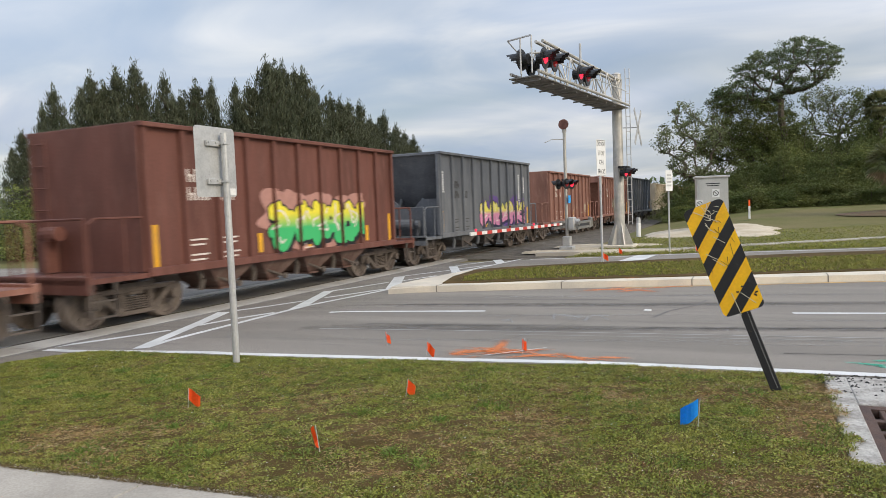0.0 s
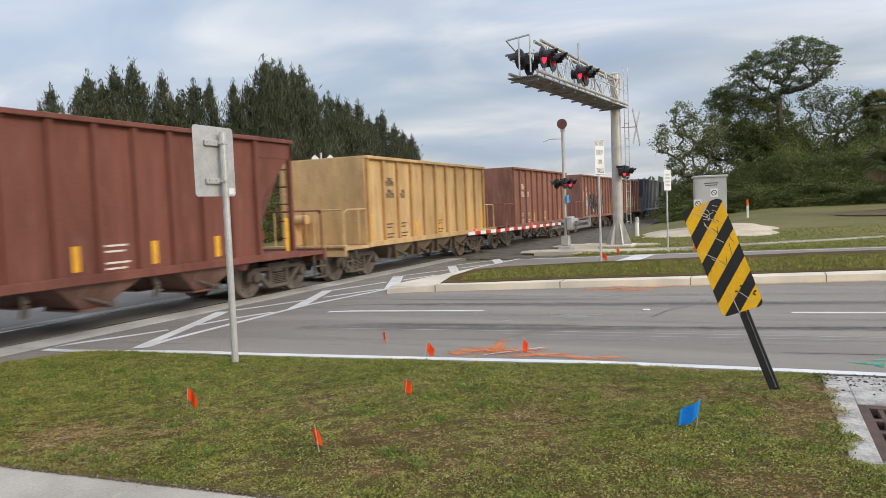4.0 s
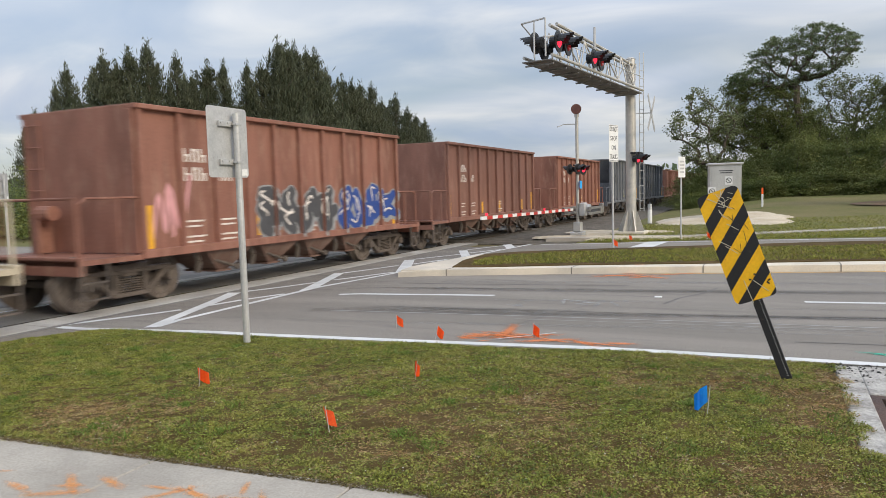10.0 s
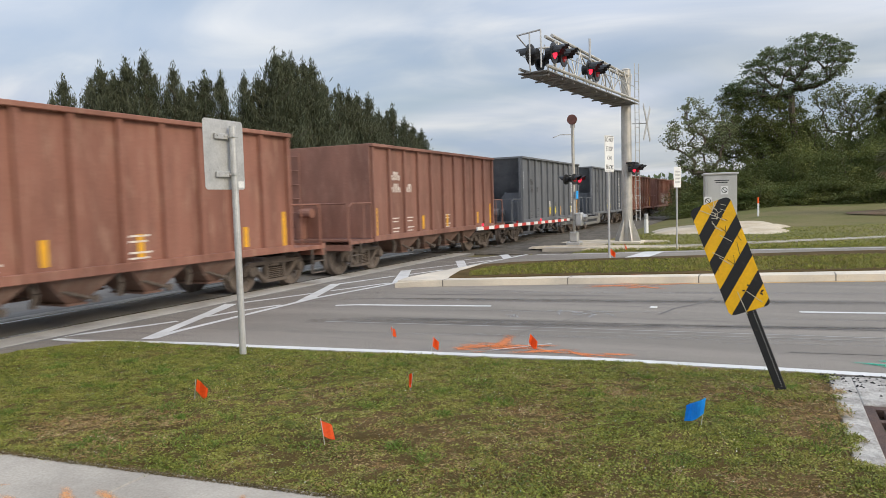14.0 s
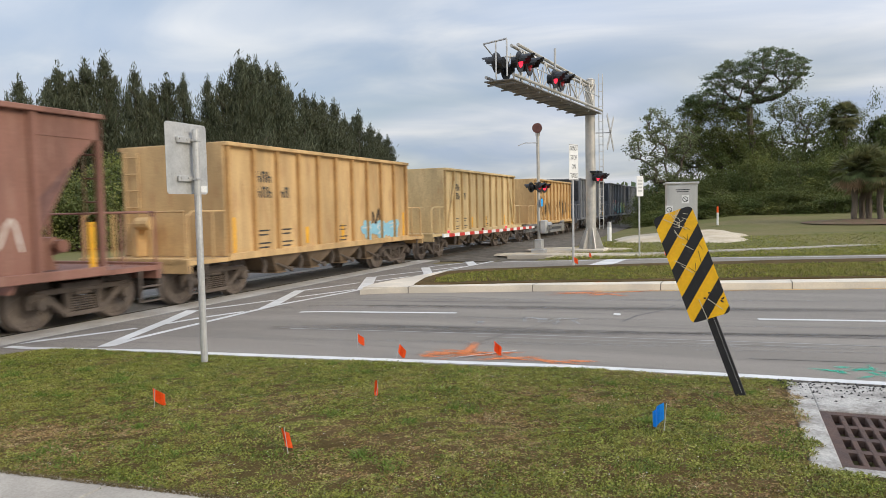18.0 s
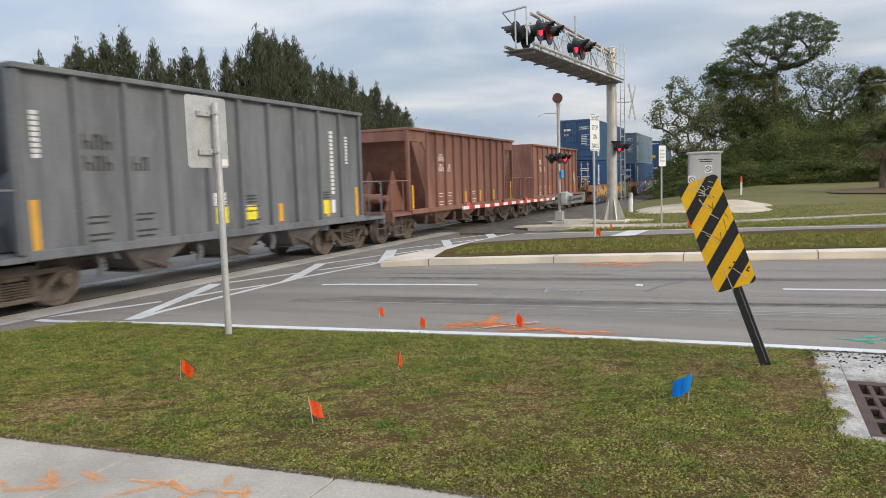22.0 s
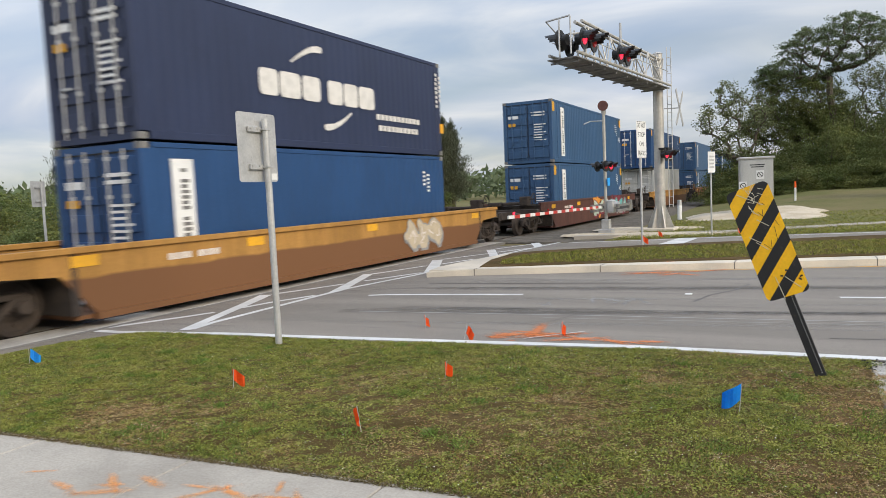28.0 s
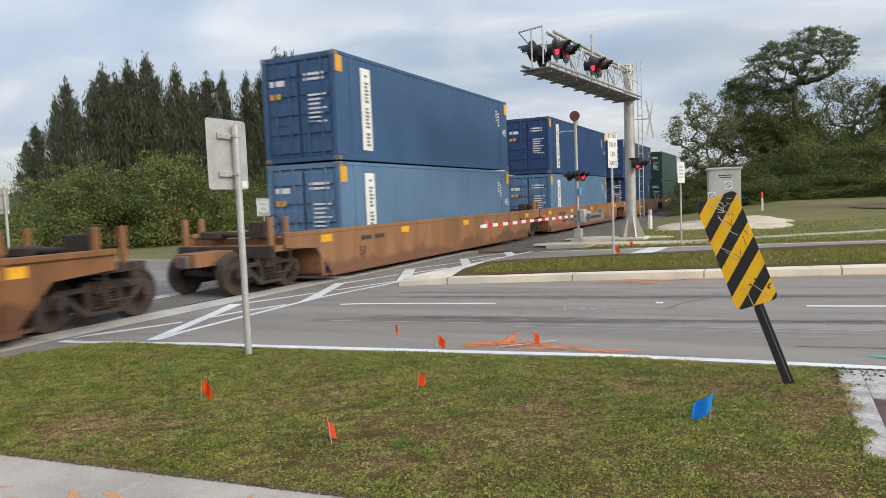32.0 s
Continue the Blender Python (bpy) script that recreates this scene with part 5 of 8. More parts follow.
def ribbon(bm, pts, r, x, square=False):
    """A fat stroke on the plane x, swelling in the middle, with round or chisel ends; it climbs a little so that crossings lie apart."""
    n = len(pts)
    left, right = [], []
    for i, q in enumerate(pts):
        d = pts[min(i + 1, n - 1)] - pts[max(i - 1, 0)]
        d = d / (np.linalg.norm(d) + 1e-9)
        w = r * (0.86 + 0.3 * math.sin(math.pi * i / (n - 1)))
        nrm = np.array([-d[1], d[0]])
        lift = x + 0.00012 * i
        if i in (0, n - 1):
            e = -d if i == 0 else d
            for u, v in ((0.5, 0.85), (0.9, 0.4)) if not square else ((0.55, 0.95), (0.35, -0.2)):
                tip = [bm.verts.new((lift, *(q + e * w * u + nrm * w * v * k))) for k in (1, -1)]
                (left, right)[0].insert(0, tip[0]) if i == 0 else left.append(tip[0])
                (left, right)[1].insert(0, tip[1]) if i == 0 else right.append(tip[1])
            a, b = bm.verts.new((lift, *(q + nrm * w))), bm.verts.new((lift, *(q - nrm * w)))
            if i == 0:
                left.append(a), right.append(b)
            else:
                left.insert(len(left) - 2, a), right.insert(len(right) - 2, b)
        else:
            left.append(bm.verts.new((lift, *(q + nrm * w))))
            right.append(bm.verts.new((lift, *(q - nrm * w))))
    for i in range(len(left) - 1):
        bm.faces.new((left[i], right[i], right[i + 1], left[i + 1]))


def over_posts(bm, posts, rise):
    """Lays the same paint on the faces of the upright posts that it crosses."""
    ys = [v.co.y for v in bm.verts]
    lo, hi = min(ys), max(ys)
    for y in posts:
        if not lo - 0.05 < y < hi + 0.05:
            continue
        cut = bm.copy()
        for co, no in ((y - 0.05, -1), (y + 0.05, 1)):
            bmesh.ops.bisect_plane(cut, geom=list(cut.verts) + list(cut.edges) + list(cut.faces), plane_co=(0, co, 0), plane_no=(0, no, 0), clear_outer=True)
        bmesh.ops.translate(cut, verts=cut.verts, vec=(rise, 0, 0))
        yield cut


def paint_on(name, bm, mat, car, posts, label="", stuff=False):
    ob = part(name, bm.copy(), mat, car, label)
    for cut in over_posts(bm, posts, POST_FACE - SKIN):
        if cut.faces:
            bm2 = bmesh.new()
            bm2.from_mesh(ob.data)
            tmp = bpy.data.meshes.new("cut")
            cut.to_mesh(tmp)
            bm2.from_mesh(tmp)
            bm2.to_mesh(ob.data)
            bm2.free()
            bpy.data.meshes.remove(tmp)
        cut.free()
    bm.free()
    if stuff:
        ob["kind"] = "stuff"
    return ob


def sprayed_piece(car, x, y0, y1, z0, z1, fill, line, seed, cloud=None, count=5, fat=0.13, accent=None, jagged=False, posts=(), shade=None):
    """A painted piece that spells nothing: overspray cloud, block shadow, outlined fat strokes and pale highlights."""
    rng = np.random.default_rng(seed)
    w, h = (y1 - y0) / count, z1 - z0
    if cloud:
        bm = bmesh.new()
        for k in range(count * 5):
            blob(bm, rng.uniform(y0, y1), z0 + h * rng.uniform(0.1, 1.02), rng.uniform(0.2, 0.5), h * rng.uniform(0.12, 0.26), x + 0.0002 * k, rng)
        paint_on("overspray", bm, cloud, car, posts, "", True)
    letters = []
    for k in range(count):
        cy, cz = y0 + w * (k + 0.5), (z0 + z1) / 2
        ry, rz = max(w * 0.62 - fat * 0.4, 0.1), h / 2 - fat * 1.05
        lines = []
        for j in range(3):
            sk = STROKES[int(rng.integers(len(STROKES)))]
            a = rng.uniform(0, 2 * math.pi)
            c, d, f = math.cos(a), math.sin(a), rng.choice([-1, 1])
            oy, oz = rng.uniform(-0.3, 0.3), (j - 1) * 0.34 + rng.uniform(-0.1, 0.1)
            pts = []
            for u, v in sk:
                u, v = f * u * 0.85 + rng.normal(0, 0.08), v * 0.85 + rng.normal(0, 0.08)
                u, v = c * u - d * v + oy, d * u + c * v + oz
                pts.append((cy + max(-1.1, min(1.1, u)) * ry, cz + max(-1.0, min(1.0, v)) * rz))
            if jagged:
                pts = [np.array(p, float) for p in pts]
                lines.append([p for a, b in zip(pts, pts[1:]) for p in (a, a + (b - a) / 3, a + (b - a) * 2 / 3)] + [pts[-1]])
            else:
                lines.append(flowing(pts))
        letters.append(lines)
    bm = bmesh.new()
    for i, lines in enumerate(letters):
        for j, q in enumerate(lines):
            ribbon(bm, [p + np.array([0.055, -0.06]) for p in q], fat + 0.05, x + 0.006 + 0.0004 * (3 * i + j), jagged)
    paint_on("sprayed_shadow", bm, shade or line, car, posts, "dark sprayed block shadow", True)
    for i, lines in enumerate(letters):
        for name, mat, grow, lift in (("outline", line, 0.042, 0.010), ("fill", fill, 0.0, 0.0135)):
            bm = bmesh.new()
            for j, q in enumerate(lines):
                ribbon(bm, q, fat + grow, x + lift + 0.0004 * (i % 3) + 0.0003 * j, jagged)
            paint_on("sprayed_" + name, bm, mat, car, posts, "spray-painted graffiti")
    bm = bmesh.new()
    for i, lines in enumerate(letters):
        for j, q in enumerate(lines):
            m = max(3, len(q) // 2)
            s = int(rng.integers(0, max(1, len(q) - m)))
            ribbon(bm, [p + np.array([-0.3 * fat, 0.34 * fat]) for p in q[s:s + m]], 0.12 * fat + 0.006, x + 0.018 + 0.0003 * (3 * i + j))
    paint_on("sprayed_highlight", bm, accent or LETTER_WHITE, car, posts, "", True)


def scribble(car, x, y0, y1, z0, z1, mat, seed, n=16, r=0.025):
    """One looping sprayed line."""
    rng = np.random.default_rng(seed)
    pts = []
    for k in range(n + 1):
        pts.append((y0 + (y1 - y0) * k / n + rng.normal(0, 0.1), (z0 + z1) / 2 + (z1 - z0) / 2 * (1 if k % 2 else -1) * rng.uniform(0.35, 1.0)))
    bm = bmesh.new()
    ribbon(bm, flowing(pts, 4), r, x + 0.004)
    part("scribble", bm, mat, car, "sprayed scribble")


INK = {k: material(k + "_spray", c, 0.55, second=tuple(0.85 * v for v in c), scale=4, bump=0.02) for k, c in {"black": (0.02, 0.02, 0.022), "white": (0.68, 0.66, 0.62), "pink": (0.6, 0.3, 0.3), "dustypink": (0.42, 0.22, 0.18), "purple": (0.13, 0.07, 0.25), "sky": (0.25, 0.5, 0.62), "blue": (0.03, 0.07, 0.26), "teal": (0.12, 0.45, 0.42), "cream": (0.5, 0.42, 0.3), "orange": (0.75, 0.3, 0.05), "green": (0.08, 0.35, 0.1), "grey": (0.28, 0.28, 0.28), "red": (0.5, 0.06, 0.05), "lime": (0.26, 0.36, 0.1), "mint": (0.42, 0.5, 0.4), "navy": (0.03, 0.025, 0.08), "charcoal": (0.07, 0.07, 0.075), "darkgreen": (0.03, 0.07, 0.03), "wine": (0.2, 0.03, 0.05)}.items()}
YELLOW_GREEN = sprayed("yellow_over_green_spray", (0.75, 0.65, 0.05), (0.05, 0.42, 0.14), 1.6, 1.95)
YELLOW_PINK = sprayed("yellow_over_pink_spray", (0.72, 0.66, 0.12), (0.6, 0.24, 0.38), 1.6, 1.75)
TEAL_WHITE = sprayed("teal_and_white_spray", (0.6, 0.68, 0.66), (0.08, 0.42, 0.5), 1.3, 1.9)
BLUE_GREEN = sprayed("teal_over_green_spray", (0.12, 0.5, 0.5), (0.22, 0.42, 0.16), 0.6, 0.95)
LIME_GREEN = sprayed("lime_over_green_spray", (0.33, 0.45, 0.1), (0.08, 0.2, 0.05), 1.2, 2.0)
AMBER_GREY = sprayed("amber_over_grey_spray", (0.62, 0.3, 0.06), (0.16, 0.14, 0.13), 0.45, 0.75)
SKIN, POST_FACE, GIRDER = 1.47 - 0.012, 1.47 + 0.082, 1.47 + 0.014


def on_car(k, a, b, z0, z1, fill, line, cloud=None, count=5, fat=0.13, jagged=False, accent=None):
    """a, b: metres from the front end of the body."""
    kind, paint, L, H = KINDS[TRAIN[k][0]]
    ylo = L / 2 if kind not in ("hood", "notch") else L / 2 - 1.25
    posts = [-ylo + 0.06 + (2 * ylo - 0.12) * i / 10 for i in range(11)]
    sprayed_piece(CARS[k], SKIN, -L / 2 + a, -L / 2 + b, z0, z1, fill, line, 100 + k + int(10 * a), cloud, count, fat, accent, jagged, posts)


on_car(1, 3.7, 7.5, 1.08, 2.3, YELLOW_GREEN, INK["black"], INK["dustypink"], 5, 0.15)
on_car(2, 3.9, 9.6, 1.08, 2.2, YELLOW_PINK, INK["navy"], INK["purple"], 7, 0.15, True)
scribble(CARS[3], SKIN, 0.6, 1.6, 1.2, 2.1, INK["cream"], 3, 3, 0.03)
scribble(CARS[3], SKIN, 2.7, 4.2, 1.1, 2.1, INK["cream"], 4, 5, 0.06)
for i, at in enumerate((4.3, 5.3, 6.25, 7.2, 8.15)):
    on_car(4, at, at + 0.85, 1.15, 2.2 + 0.12 * (i > 2), INK["mint"], INK["black"], None, 1, 0.1)
jeans = CARS[10]
rng = np.random.default_rng(77)
for ink, spots in (("sky", 9), ("dustypink", 6)):
    bm = bmesh.new()
    for k in range(spots):
        blob(bm, rng.uniform(-2.9, 1.3) if ink == "sky" else rng.choice([-3.3, 1.6]) + rng.normal(0, 0.3), rng.uniform(1.2, 2.3), rng.uniform(0.3, 0.6), rng.uniform(0.25, 0.45), SKIN + 0.0003 * k + (0.0001 if ink == "sky" else 0), rng)
    part("overspray", bm, INK[ink], jeans)["kind"] = "stuff"
for plane in (SKIN, POST_FACE):
    lettering("sprayed_outline", "JEANS!", 1.75, INK["white"], jeans, pose(plane + 0.010, -0.73, 1.72, 90, 0, 90), 0.002, 0.12, "white graffiti outline", 0.68)
    lettering("sprayed_fill", "JEANS!", 1.75, INK["black"], jeans, pose(plane + 0.014, -0.73, 1.72, 90, 0, 90), 0.002, 0.085, "black graffiti letters", 0.68)
    if plane == POST_FACE:
        # over the posts only the paint on their faces stays
        for ob in [o for o in jeans.children if o.name.startswith(("sprayed_outline", "sprayed_fill")) and o.matrix_basis.translation.x > POST_FACE]:
            bm, keep_bm = bmesh.new(), bmesh.new()
            bm.from_mesh(ob.data)
            for i in range(11):
                y = -9.45 / 2 + 0.06 + 9.33 * i / 10 + 0.73
                cut = bm.copy()
                for co, no in (((y - 0.05) / 0.68, -1), ((y + 0.05) / 0.68, 1)):
                    bmesh.ops.bisect_plane(cut, geom=list(cut.verts) + list(cut.edges) + list(cut.faces), plane_co=(co, 0, 0), plane_no=(no, 0, 0), clear_outer=True)
                tmp = bpy.data.meshes.new("cut")
                cut.to_mesh(tmp)
                cut.free()
                keep_bm.from_mesh(tmp)
                bpy.data.meshes.remove(tmp)
            keep_bm.to_mesh(ob.data)
            keep_bm.free(), bm.free()
on_car(11, 3.4, 7.4, 1.05, 2.35, INK["cream"], INK["grey"], INK["dustypink"], 4, 0.17)
on_car(17, 3.2, 6.2, 1.0, 2.2, INK["charcoal"], INK["grey"], None, 4, 0.16)
on_car(17, 6.2, 9.2, 1.0, 2.2, INK["blue"], INK["grey"], None, 4, 0.14)
scribble(CARS[17], SKIN, -4.4, -3.5, 1.2, 2.4, INK["pink"], 19, 9, 0.04)
scribble(CARS[27], SKIN, -4.4, -2.0, 1.4, 2.3, LETTER_WHITE, 7, 20, 0.03)
scribble(CARS[27], SKIN, -1.5, 1.8, 1.2, 2.2, LETTER_WHITE, 8, 24, 0.03)
scribble(CARS[27], SKIN, 2.0, 4.2, 1.2, 2.3, LETTER_WHITE, 9, 18, 0.03)
on_car(28, 3.2, 8.2, 1.05, 2.3, INK["white"], INK["black"], INK["black"], 6, 0.15, True)
on_car(28, 8.2, 9.2, 1.2, 2.3, INK["black"], INK["orange"], None, 1, 0.09)
scribble(CARS[29], SKIN, -1.0, 3.8, 1.2, 2.0, LETTER_WHITE, 12, 16, 0.03)
scribble(CARS[30], SKIN, 2.0, 2.9, 1.5, 2.0, INK["black"], 13, 8, 0.03)
on_car(30, 6.2, 8.4, 1.1, 1.6, INK["sky"], INK["sky"], None, 3, 0.06)
scribble(CARS[32], SKIN, -4.2, -1.0, 1.2, 2.2, INK["black"], 14, 24, 0.025)
scribble(CARS[32], SKIN, 0.5, 4.4, 1.2, 2.3, INK["black"], 15, 18, 0.025)
on_car(34, 2.2, 7.0, 1.05, 2.25, TEAL_WHITE, INK["black"], INK["pink"], 5, 0.16)
on_car(34, 7.0, 9.6, 1.05, 2.2, LIME_GREEN, INK["darkgreen"], INK["black"], 4, 0.15, True, INK["lime"])
scribble(CARS[38], SKIN, 3.9, 4.5, 1.5, 2.3, LETTER_WHITE, 16, 8)
scribble(CARS[16], SKIN, -0.8, 1.6, 1.3, 1.7, INK["red"], 18, 14, 0.03)
scribble(CARS[6], SKIN, 2.1, 2.9, 1.3, 1.9, INK["purple"], 20, 12, 0.03)
# the low girders of the first well cars are painted from end to end
WALLS = {0: (("blue", "charcoal", "grey", "purple", "sky", "wine", "cream"), ((-7.2, -2.4, "amber", "black", 6), (-2.2, 3.2, "amber", "black", 7), (3.6, 6.4, "lime", "charcoal", 4))),
         1: (("charcoal", "black", "wine", "grey", "orange", "green", "white"), ((-7.2, -2.2, "blue", "white", 5), (-1.4, 2.8, "grey", "charcoal", 6), (3.2, 6.9, "teal_green", "darkgreen", 6)))}
for k, (inks, pieces) in WALLS.items():
    rng = np.random.default_rng(300 + k)
    for j, ink in enumerate(inks):
        bm = bmesh.new()
        for q in range(30):
            blob(bm, rng.uniform(-7.4, 6.6), rng.uniform(0.22, 1.28), rng.uniform(0.15, 0.75), rng.uniform(0.08, 0.24), GIRDER + 0.0005 + 0.0004 * q + 0.00005 * j, rng)
        part("overspray", bm, INK[ink], WELLS[k])["kind"] = "stuff"
    for i, (a, b, fill, line, count) in enumerate(pieces):
        sprayed_piece(WELLS[k], GIRDER + 0.014, a, b, 0.24, 1.3, AMBER_GREY if fill == "amber" else BLUE_GREEN if fill == "teal_green" else INK[fill], INK[line], 200 + 10 * k + i, None, count, 0.115, INK["sky"] if k == 0 else None, i != 1, (), INK["black"])
for k, (a, b, fill, line, cloud, count) in ((2, (-3.2, 1.2, "teal", "black", "pink", 4)), (3, (1.6, 6.6, "pink", "black", None, 4)), (4, (2.6, 4.6, "cream", "grey", None, 3)), (5, (-1.0, 2.2, "mint", "wine", "orange", 3)), (5, (2.4, 6.6, "teal", "grey", "wine", 4))):
    sprayed_piece(WELLS[k], GIRDER, a, b, 0.3, 1.22, INK[fill], INK[line], 250 + 10 * k + count, INK[cloud] if cloud else None, count, 0.12, None, k == 5)
lettering("stencil", "53", 0.34, LETTER_BLACK, WELLS[2], pose(1.485, -5.4, 0.65, 90, 0, 90))
lettering("stencil", "53", 0.34, LETTER_BLACK, WELLS[8], pose(1.485, -6.3, 0.65, 90, 0, 90))
def rounded_plate(w, h, r, n=4):
    pts = []
    for cx, cy, a0 in ((w - r, h - r, 0), (-w + r, h - r, 90), (-w + r, -h + r, 180), (w - r, -h + r, 270)):
        pts += [(cx + r * math.cos(radians(a0 + 90 * k / n)), cy + r * math.sin(radians(a0 + 90 * k / n))) for k in range(n + 1)]
    return pts


# the navy box carries a big pale two-word logo, drawn as plain blocks, and two arcs
navy = [b for b in STACKED if b["label"].startswith("dark navy")][0]
NX = 1.219 + 0.004
CREAM = INK["white"]
for k, (y, wdt) in enumerate(((-2.4, 0.62), (-1.67, 0.74), (-0.9, 0.68), (0.05, 0.62), (0.72, 0.62), (1.45, 0.74))):
    bm = bmesh.new()
    m = pose(NX, y + 0.1, 1.4) @ Matrix.Rotation(radians(90), 4, "Z") @ Matrix.Rotation(radians(90), 4, "X")
    prism(bm, rounded_plate(wdt / 2, 0.29, 0.12), 0.0, 0.005, m)
    bmesh.ops.recalc_face_normals(bm, faces=bm.faces)
    part("logo_block", bm, CREAM, navy)
for y, z, s in ((-1.5, 1.95, 1), (-0.2, 0.95, -1)):
    bm = bmesh.new()
    prev = None
    for k in range(9):
        t = k / 8
        p = (y + 1.1 * t * s if s > 0 else y + 1.0 - 1.1 * t, z + s * 0.42 * math.sin(t * 1.6))
        if prev:
            capsule(bm, prev, p, 0.02 + 0.06 * (t if s > 0 else t), NX + 0.004 + 0.0003 * k)
        prev = p
    part("logo_arc", bm, CREAM, navy)
bars("slogan", CREAM, navy, [(2.0 + 0.22 * k, 2.17 + 0.22 * k, 0.88, 1.03) for k in range(11)] + [(2.1 + 0.22 * k, 2.27 + 0.22 * k, 0.58, 0.73) for k in range(10)], side_face(NX))
bars("sticker", STRIPE, navy, [(5.72, 5.95, 0.7, 1.0)], side_face(NX))
bars("number_writing", CREAM, navy, [(5.5, 5.62, 1.5 + 0.14 * k, 1.59 + 0.14 * k) for k in range(8)] + [(5.72, 5.84, 1.7 + 0.14 * k, 1.79 + 0.14 * k) for k in range(6)], side_face(NX))


# ---- painted marks on the road ----
hatch = setting(new("crossing_hatch_marking"), "white zigzag keep-clear marking painted beside the rails", "road marking")
for k, quad in enumerate(([(-8.5, 7.4), (-8.3, 7.45), (-9.84, 11.02), (-10.1, 10.95)], [(-8.55, 11.12), (-8.57, 11.89), (-9.66, 14.54), (-9.89, 14.43)], [(-8.28, 14.66), (-8.05, 14.95), (-9.47, 17.94), (-9.71, 17.73)],
                          [(-8.24, 18.51), (-8.16, 18.96), (-9.17, 21.07), (-9.41, 20.92)], [(-7.82, 21.16), (-7.73, 21.72), (-8.44, 23.3), (-8.7, 23.14)])):
    bm = bmesh.new()
    n = 10
    for i in range(n):
        vs = []
        for t, a, b in ((i / n, 0, 3), ((i + 1) / n, 0, 3), ((i + 1) / n, 1, 2), (i / n, 1, 2)):
            x = quad[a][0] + (quad[b][0] - quad[a][0]) * t
            y = quad[a][1] + (quad[b][1] - quad[a][1]) * t
            vs.append(bm.verts.new((x, y, road_height(x) + 0.008)))
        bm.faces.new(vs)
    bmesh.ops.recalc_face_normals(bm, faces=bm.faces)
    part("diagonal_bar", bm, ROAD_PAINT, hatch)
for pts in ([(-10.2, 7.28), (-9.38, 8.98)], [(-9.21, 9.45), (-9.05, 10.16), (-8.7, 10.97)], [(-9.88, 11.2), (-9.22, 12.72)], [(-9.02, 13.18), (-8.33, 14.65)], [(-9.7, 14.55), (-9.11, 16.28)], [(-8.86, 16.64), (-8.4, 17.81)],
            [(-9.55, 18.05), (-8.74, 19.5)], [(-8.61, 19.91), (-7.97, 21.03)], [(-9.26, 21.25), (-8.5, 22.85)], [(-8.36, 7.5), (-8.48, 8.04), (-8.56, 10.5), (-8.6, 11.96), (-8.21, 14.22), (-8.2, 18.0), (-7.65, 23.1)]):
    bm = bmesh.new()
    strip(bm, pts, 0.15)
    bmesh.ops.recalc_face_normals(bm, faces=bm.faces)
    part("thin_line", bm, ROAD_PAINT, hatch)
bm = bmesh.new()
vs = [bm.verts.new((x, y, 0.006)) for x, y in ((-4.2, 20.75), (-3.5, 21.1), (-3.25, 24.4), (-3.9, 24.2))]
bm.faces.new(vs)
setting(part("stop_line", bm, ROAD_PAINT), "broad white stop line before the crossing", "road marking")
painted("edge_line", [([(-8.2, 18.0), (-6.47, 18.85), (-4.22, 20.25), (-1.72, 21.6), (1.36, 23.2), (12, 27.2), (60, 44)], 0.14)])
painted("edge_line", [([(-7.2, 22.75), (-4.6, 23.6), (-2.9, 24.4), (3.35, 26.4), (30, 35.4)], 0.12)])
painted("kerb_line", [([(-2.7, 15.13), (-0.71, 15.74), (2.11, 16.63), (12, 19.78), (40, 29.2)], 0.1)], "worn yellow line along the kerb", material("yellow_road_paint", (0.62, 0.36, 0.09), 0.7, second=(0.45, 0.33, 0.17), third=(0.25, 0.22, 0.17), scale=2.0, wear=(0.5, 0.66)))
bm = bmesh.new()
box(bm, -1.84, -1.72, 11.94, 12.04, 0.0, 0.02, 0.008)
tagged(part("road_stud", bm, WHITE_SIGN), "small white reflective road stud on asphalt", "road stud")
painted("seam_line", [([(-6.5, 9.3), (-3.0, 9.75), (0.4, 10.1), (8, 10.8)], 0.035), ([(-3.4, 9.45), (1.0, 9.95)], 0.02)], "pale sealed seam in the asphalt", material("pale_seam", (0.34, 0.335, 0.32), 0.8, scale=2))


CRACK = material("dark_crack_filler", (0.115, 0.107, 0.1), 0.85, second=(0.15, 0.14, 0.125), scale=4)
for pts, w in (([(-1.6, 11.3), (-1.45, 12.0), (-1.1, 12.7), (-0.95, 13.4)], 0.05), ([(-6.0, 9.9), (-3.8, 10.15), (-1.0, 10.5), (3.0, 10.9)], 0.03), ([(-7.0, 12.6), (-5.0, 12.9), (-2.5, 13.3)], 0.06), ([(-3.2, 9.2), (-3.0, 10.0), (-2.7, 10.9)], 0.02), ([(0.2, 9.0), (2.6, 9.3)], 0.03)):
    painted("crack_line", [(pts, w)], "dark sealed crack in the asphalt", CRACK)


